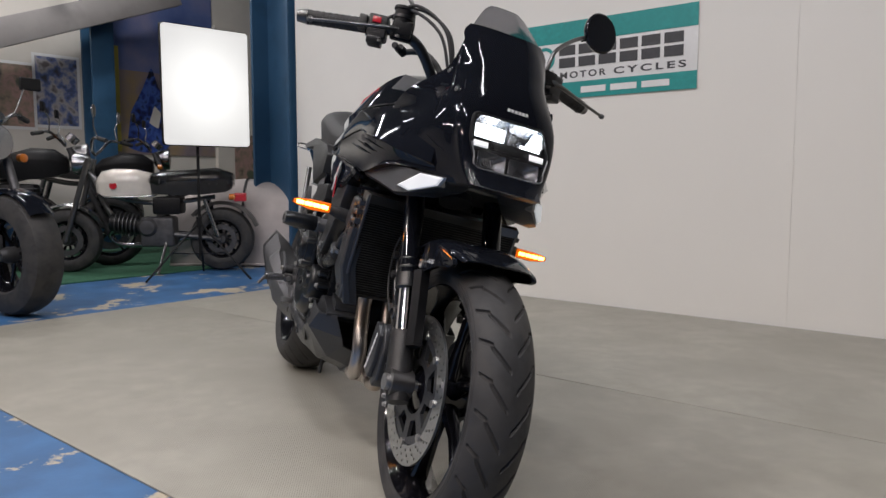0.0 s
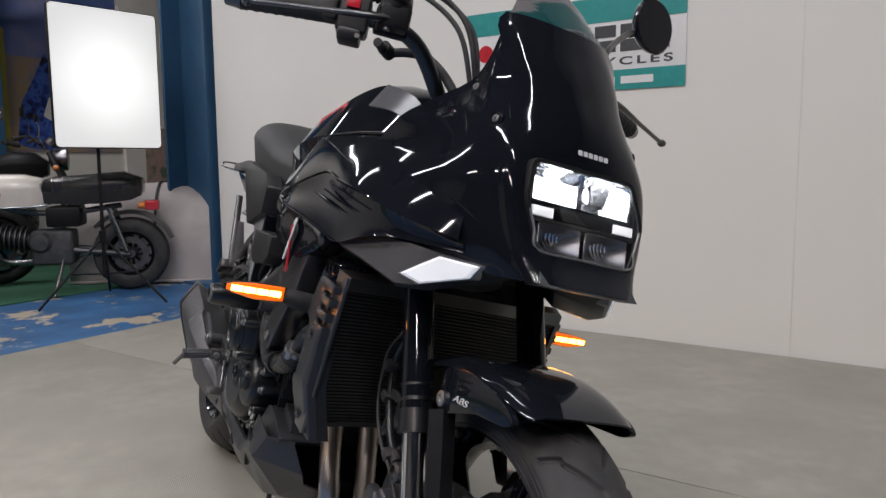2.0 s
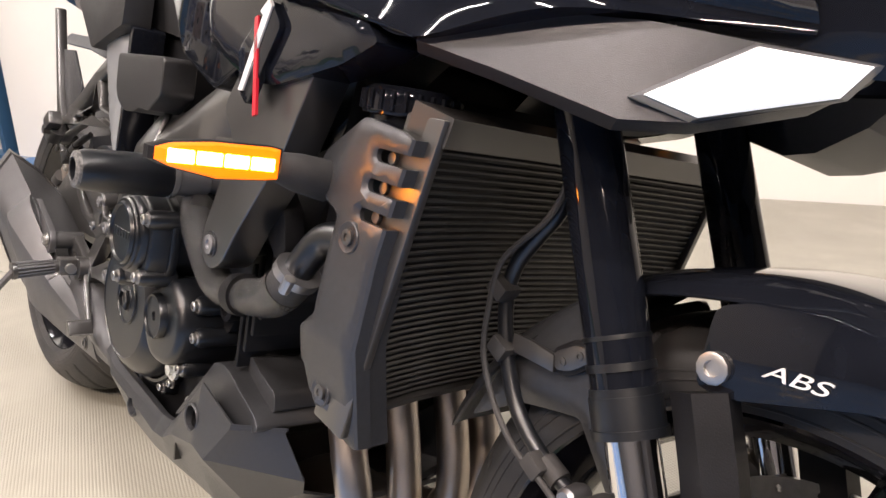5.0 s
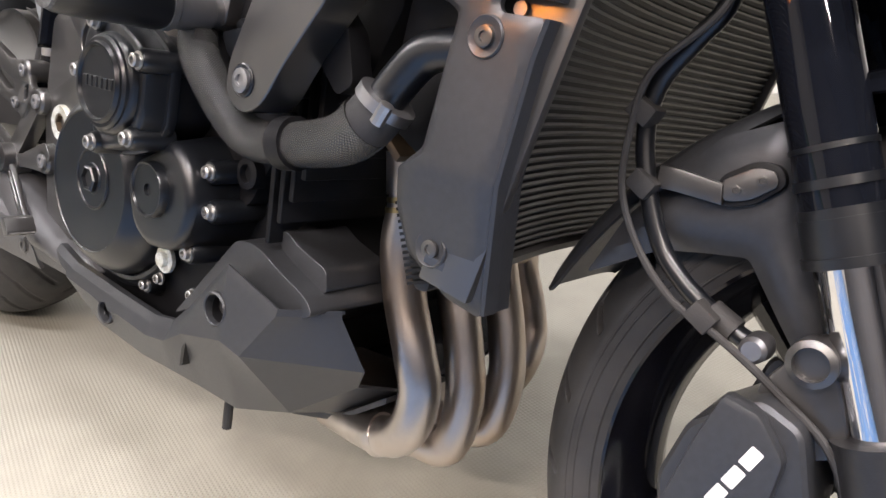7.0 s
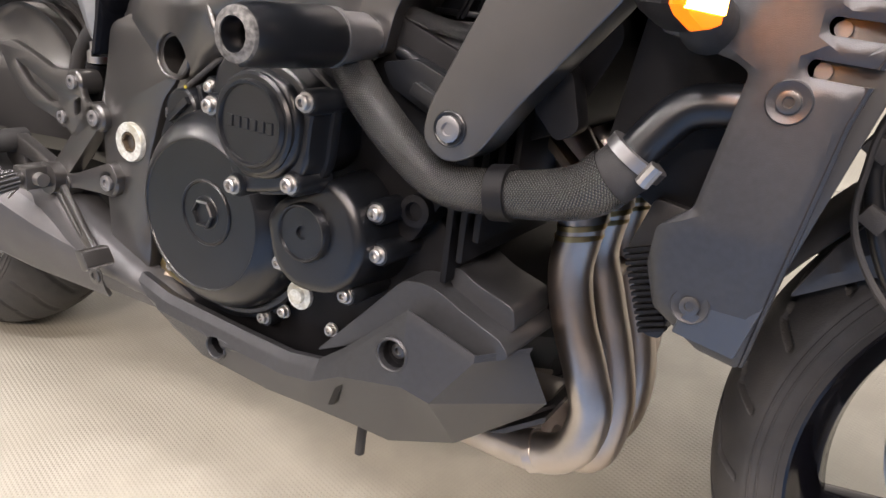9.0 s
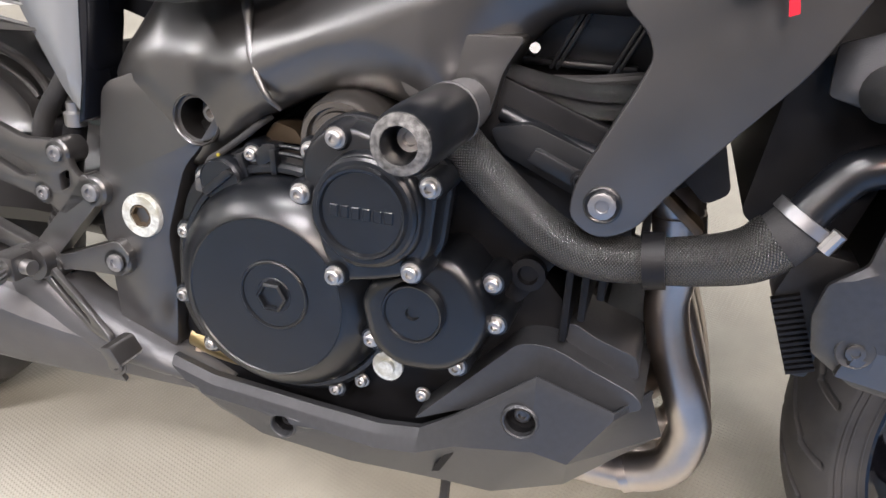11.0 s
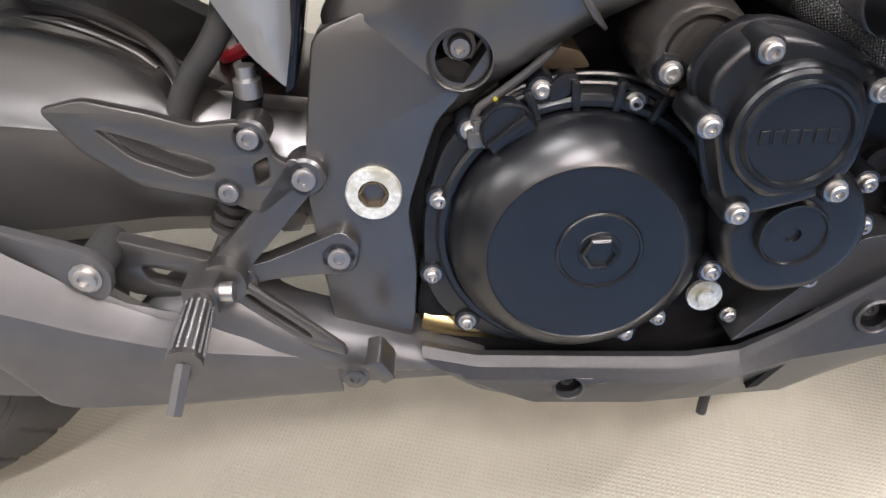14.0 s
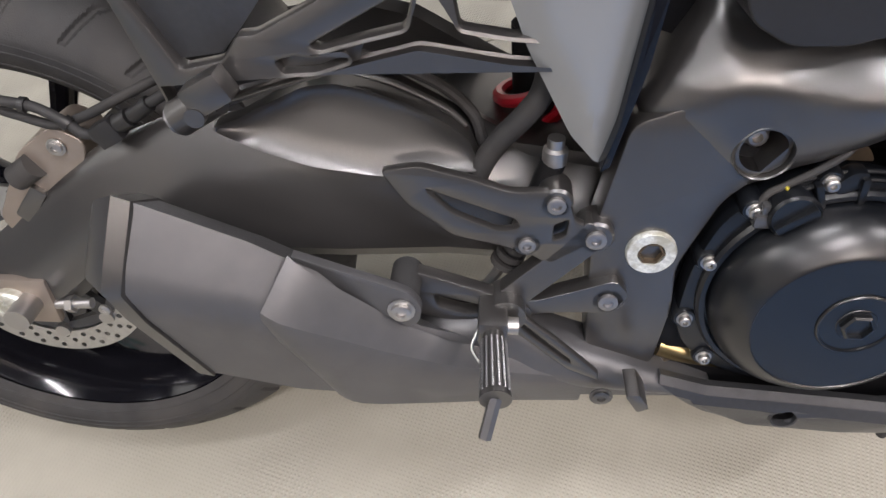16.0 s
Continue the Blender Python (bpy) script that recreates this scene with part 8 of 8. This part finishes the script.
for sd in (-1, 1):
    part("tank_badge", lathe([(0.0, 0.0), (0.028, 0.0), (0.028, sd * 0.006), (0.0, sd * 0.006)], (0.80, sd * 0.132, 0.69), seg=24), "red", m_tank, "round red badge")
part("tank_seam", tube([(0.50, 0.1, 0.61), (0.65, 0.136, 0.602), (0.85, 0.136, 0.602), (0.935, 0.07, 0.63)], 0.006, 8), "far_chrome", m_tank)
m_seat = part("seat", moved(dome(((-0.10, 0.08, -0.05, 0.0, 0.05), (-0.04, 0.12, -0.08, 0.01, 0.09), (0.15, 0.135, -0.10, 0.01, 0.085), (0.35, 0.13, -0.10, 0.0, 0.06), (0.52, 0.10, -0.09, -0.01, 0.045))), Matrix.Translation((0.02, 0, 0.715))), "seat", mini, "dark ribbed seat under clear wrap", angle=50)
for k in range(9):
    x = 0.02 + 0.055 * k
    part("seat_rib", tube([(x, -0.125, 0.70), (x, -0.1, 0.765), (x, 0, 0.80), (x, 0.1, 0.765), (x, 0.125, 0.70)], 0.006, 6, 4), "seat", m_seat)
part("wrap", thick(moved(dome(((-0.12, 0.09, -0.03, 0.02, 0.075), (0.0, 0.13, -0.03, 0.035, 0.12), (0.2, 0.145, -0.03, 0.03, 0.105), (0.45, 0.13, -0.03, 0.015, 0.085), (0.55, 0.09, -0.03, 0.0, 0.06)), 10), Matrix.Translation((0.02, 0, 0.715))), 0.001), "plastic_wrap", m_seat, "clear protective wrap", angle=10)
part("frame_tube", tube([(1.02, 0, 0.80), (0.80, 0, 0.60), (0.45, 0, 0.55), (0.05, 0, 0.60)], 0.02, 10), "satin", mini)
part("down_tube", tube([(1.0, 0, 0.78), (0.88, 0, 0.5), (0.72, 0, 0.28)], 0.02, 10), "satin", mini)
m_eng = part("engine", join(box(0.36, 0.62, -0.11, 0.11, 0.20, 0.44, 0.03, 3), lathe([(0.0, 0.14), (0.055, 0.135), (0.075, 0.11), (0.08, 0.0)], (0.56, 0, 0.36), seg=28), lathe([(0.0, -0.14), (0.055, -0.135), (0.075, -0.11), (0.08, 0.0)], (0.45, 0, 0.32), seg=28)), "far_metal", mini, "grey cast engine")
part("cylinder", rod((0.60, 0, 0.36), (0.86, 0, 0.40), 0.07, 20), "dark", m_eng)
for k in range(6):
    part("cooling_fin", rod((0.66 + 0.03 * k, 0, 0.37 + 0.005 * k), (0.668 + 0.03 * k, 0, 0.371 + 0.005 * k), 0.092, 20), "far_metal", m_eng)
part("side_box", box(0.30, 0.52, -0.12, 0.12, 0.46, 0.60, 0.025), "dark", mini)
for sd in (-1, 1):
    part("fork_leg", rod((1.18, sd * 0.085, 0.256), (0.99, sd * 0.085, 0.90), 0.021, 12), "satin", mini)
    part("swingarm", rod((0.0, sd * 0.085, 0.256), (0.36, sd * 0.08, 0.30), 0.02, 10), "far_metal", mini)
    shock = part("shock_absorber", rod((0.02, sd * 0.11, 0.28), (0.12, sd * 0.11, 0.58), 0.016, 12), "far_chrome", mini)
    for k in range(8):
        part("coil", lathe([(0.018, -0.004), (0.026, -0.004), (0.026, 0.004), (0.018, 0.004)], (0.04 + 0.009 * k, sd * 0.11, 0.34 + 0.026 * k), "z", 14, True), "far_chrome", shock)
    part("handlebar", tube([(0.96, 0, 0.93), (0.95, sd * 0.12, 0.97), (0.90, sd * 0.24, 1.05), (0.80, sd * 0.36, 1.03)], 0.011, 10), "far_chrome", mini)
    part("grip", rod((0.84, sd * 0.31, 1.045), (0.77, sd * 0.385, 1.025), 0.017, 12), "rubber", mini)
    part("mirror_stem", tube([(0.86, sd * 0.27, 1.05), (0.88, sd * 0.30, 1.15), (0.86, sd * 0.33, 1.22)], 0.005, 8), "far_chrome", mini)
    part("mirror", lathe([(0.0, -0.01), (0.045, -0.006), (0.048, 0.004), (0.0, 0.006)], (0.86, sd * 0.35, 1.25), "x", 20), "far_chrome", mini)
    part("indicator", lathe([(0.0, -0.03), (0.024, -0.02), (0.024, 0.02), (0.0, 0.03)], (-0.10, sd * 0.16, 0.60), "x", 16), "amber_dull", mini)
part("headlamp", lathe([(0.0, -0.10), (0.06, -0.08), (0.082, -0.02), (0.085, 0.03), (0.08, 0.036), (0.0, 0.045)], (1.08, 0, 0.86), "x", 28), "far_chrome", mini, "round chrome headlamp")
part("tail_lamp", box(-0.20, -0.10, -0.05, 0.05, 0.56, 0.63, 0.015), "red", mini, "red tail lamp")
part("front_mudguard", thick(loft([[(1.18 + q * math.cos(a), y, 0.256 + q * math.sin(a)) for y, q in ((-0.065, 0.275), (-0.04, 0.295), (0.04, 0.295), (0.065, 0.275))] for a in (radians(30 + 12 * k) for k in range(11))], False, False), 0.003), "far_chrome", mini)
part("rear_mudguard", thick(loft([[(q * math.cos(a), y, 0.256 + q * math.sin(a)) for y, q in ((-0.07, 0.285), (-0.045, 0.31), (0.045, 0.31), (0.07, 0.285))] for a in (radians(40 + 12 * k) for k in range(11))], False, False), 0.003), "satin", mini)
part("exhaust_pipe", tube([(0.84, -0.08, 0.36), (0.90, -0.11, 0.28), (0.78, -0.13, 0.20), (0.40, -0.14, 0.24), (0.0, -0.16, 0.36)], [0.016, 0.016, 0.018, 0.03, 0.036], 14), "far_chrome", mini)
part("side_stand", rod((0.42, 0.10, 0.24), (0.46, 0.26, 0.0), 0.011, 10), "satin", mini)

# shapeless machine under a dust sheet behind the tail of the small one
cover_secs = []
for k in range(25):
    x = -0.62 + 1.24 * k / 24
    top = 0.36 + 0.38 * math.sin(math.pi * (0.12 + 0.8 * k / 24)) ** 0.7
    ring = []
    for j in range(19):
        a = math.pi * j / 18
        fold = 1 + 0.05 * math.sin(5 * a + 0.9 * k) * (1 - math.sin(a))
        ring.append((x, -0.29 * fold * math.copysign(abs(math.cos(a)) ** 0.8, math.cos(a)), top * math.sin(a) ** 0.7))
    cover_secs.append(ring)
sheet = tagged(finish("covered_motorcycle", loft(cover_secs, False, False), "cover_cloth", m=ROOM @ pose(-3.86, 2.47, 0.004, 0, 0, 40), angle=60), "motorcycle wholly under a grey dust sheet", "dust sheet")
for side in (0, -1):
    part("hem", tube([Vector(sec[side]) + Vector((0, 0, 0.012)) for sec in cover_secs], 0.011, 8, 2), "cover_cloth", sheet, "gathered hem of the sheet")
part("strap", tube([Vector(q) * 1.01 for q in cover_secs[12]], 0.010, 8, 2, flat=0.5), "seat", sheet, "black strap over the sheet")


def roadster(name, place, turn, label, tank_m, wheel_r=0.30, spokes=5, fat=0.12):
    """A parked naked motorcycle: frame, engine, tank, seat, bars, lamp and exhaust."""
    o = empty(name, ROOM @ pose(place[0], place[1], 0, 0, 0, turn), label, "motorcycle", "parked motorcycles")
    road_wheel(o, 0.0, wheel_r, 0.17, wheel_r - 0.085, spokes)
    road_wheel(o, 1.42, wheel_r, fat, wheel_r - 0.7 * fat, spokes)
    part("fuel_tank", moved(dome(((-0.28, 0.08, -0.10, -0.04, 0.0), (-0.2, 0.13, -0.12, 0.0, 0.08), (0.0, 0.165, -0.12, 0.03, 0.14), (0.16, 0.16, -0.10, 0.03, 0.13), (0.26, 0.09, -0.06, 0.0, 0.06))), Matrix.Translation((0.86, 0, 0.86))), tank_m, o, angle=50)
    part("seat", moved(dome(((-0.42, 0.08, 0.02, 0.06, 0.11), (-0.2, 0.13, -0.03, 0.03, 0.08), (0.1, 0.14, -0.08, 0.0, 0.04), (0.3, 0.11, -0.08, 0.0, 0.05))), Matrix.Translation((0.30, 0, 0.82))), "seat", o, angle=50)
    eng = part("engine", join(box(0.45, 0.86, -0.17, 0.17, 0.28, 0.52, 0.04, 3), box(0.62, 0.88, -0.16, 0.16, 0.50, 0.70, 0.03), lathe([(0.0, 0.24), (0.07, 0.235), (0.095, 0.20), (0.1, 0.1)], (0.55, 0, 0.40), seg=28), lathe([(0.0, -0.24), (0.07, -0.235), (0.095, -0.20), (0.1, -0.1)], (0.55, 0, 0.40), seg=28)), "dark", o)
    for k in range(5):
        part("cooling_fin", box(0.61, 0.90, -0.175, 0.175, 0.52 + 0.035 * k, 0.528 + 0.035 * k, 0.002), "far_metal", eng)
    for y in (-0.12, -0.04, 0.04, 0.12):
        part("header_pipe", tube([(0.88, y, 0.58), (0.97, y, 0.50), (0.97, y, 0.33), (0.80, y * 0.6, 0.22), (0.5, -0.08, 0.22)], 0.017, 10), "far_chrome", o)
    part("silencer", tube([(0.4, -0.14, 0.24), (0.1, -0.20, 0.34), (-0.25, -0.22, 0.44)], [0.03, 0.05, 0.055], 18), "far_chrome", o, "chrome silencer")
    part("frame_tube", tube([(1.12, 0, 0.92), (0.8, 0, 0.76), (0.4, 0, 0.70), (-0.05, 0, 0.80)], 0.025, 10), "satin", o)
    for sd in (-1, 1):
        part("fork_leg", rod((1.42, sd * 0.1, wheel_r), (1.14, sd * 0.1, 1.0), 0.024, 12), "far_metal", o)
        part("swingarm", rod((0, sd * 0.1, wheel_r), (0.48, sd * 0.09, 0.40), 0.026, 10), "far_metal", o)
        part("shock_absorber", rod((0.05, sd * 0.14, 0.36), (0.16, sd * 0.13, 0.74), 0.024, 12), "far_chrome", o)
        part("handlebar", tube([(1.1, 0, 1.02), (1.08, sd * 0.14, 1.06), (1.02, sd * 0.26, 1.12), (0.94, sd * 0.38, 1.10)], 0.011, 10), "far_chrome", o)
        part("grip", rod((0.98, sd * 0.32, 1.112), (0.92, sd * 0.40, 1.095), 0.017, 10), "rubber", o)
        part("mirror_stem", tube([(1.02, sd * 0.26, 1.12), (1.03, sd * 0.30, 1.22), (1.0, sd * 0.34, 1.29)], 0.005, 8), "far_chrome", o)
        part("mirror", moved(box(-0.012, 0.012, -0.065, 0.065, -0.038, 0.038, 0.012, 3), Matrix.Translation((1.0, sd * 0.38, 1.31))), "dark", o)
        part("indicator", lathe([(0.0, -0.03), (0.025, -0.018), (0.025, 0.018), (0.0, 0.03)], (1.2, sd * 0.19, 0.86), "x", 14), "amber_dull", o)
        part("brake_caliper", box(1.33, 1.40, sd * 0.075 - 0.02, sd * 0.075 + 0.02, 0.33, 0.44, 0.01), "far_metal", o)
    part("headlamp", lathe([(0.0, -0.12), (0.07, -0.10), (0.1, -0.02), (0.104, 0.03), (0.098, 0.038), (0.0, 0.05)], (1.24, 0, 0.94), "x", 28), "far_chrome", o)
    part("dials", join(rod((1.14, -0.07, 1.06), (1.18, -0.07, 1.10), 0.045, 18), rod((1.14, 0.07, 1.06), (1.18, 0.07, 1.10), 0.045, 18)), "far_chrome", o)
    part("front_mudguard", thick(loft([[(1.42 + q * math.cos(a), y, wheel_r + q * math.sin(a)) for y, q in ((-0.07, wheel_r + 0.01), (-0.04, wheel_r + 0.03), (0.04, wheel_r + 0.03), (0.07, wheel_r + 0.01))] for a in (radians(40 + 12 * k) for k in range(11))], False, False), 0.003), tank_m, o)
    part("tail", moved(dome(((-0.35, 0.05, -0.02, 0.02, 0.05), (-0.2, 0.09, -0.05, 0.02, 0.06), (0.1, 0.10, -0.06, 0.0, 0.05))), Matrix.Translation((0.05, 0, 0.84))), tank_m, o)
    part("tail_lamp", box(-0.34, -0.29, -0.05, 0.05, 0.83, 0.89, 0.01), "red", o)
    part("side_stand", rod((0.55, 0.12, 0.26), (0.5, 0.30, 0.0), 0.012, 10), "satin", o)
    return o


# nearest: only its fat front tyre and fork reach into view
near = roadster("parked_motorcycle", (-4.10, -0.13), 10.0, "black naked motorcycle parked on the blue floor, nose to the aisle", "gloss", 0.33, 6, 0.19)
roadster("parked_motorcycle", (-5.55, -0.55), 62.0, "dark motorcycle with chrome pipes parked by the rear wall", "gloss")
roadster("parked_motorcycle", (-5.35, 0.35), 60.0, "black motorcycle with chrome bars parked by the rear wall", "dark")
roadster("parked_motorcycle", (-5.95, 1.45), 55.0, "dark motorcycle half hidden behind the small one", "dark")
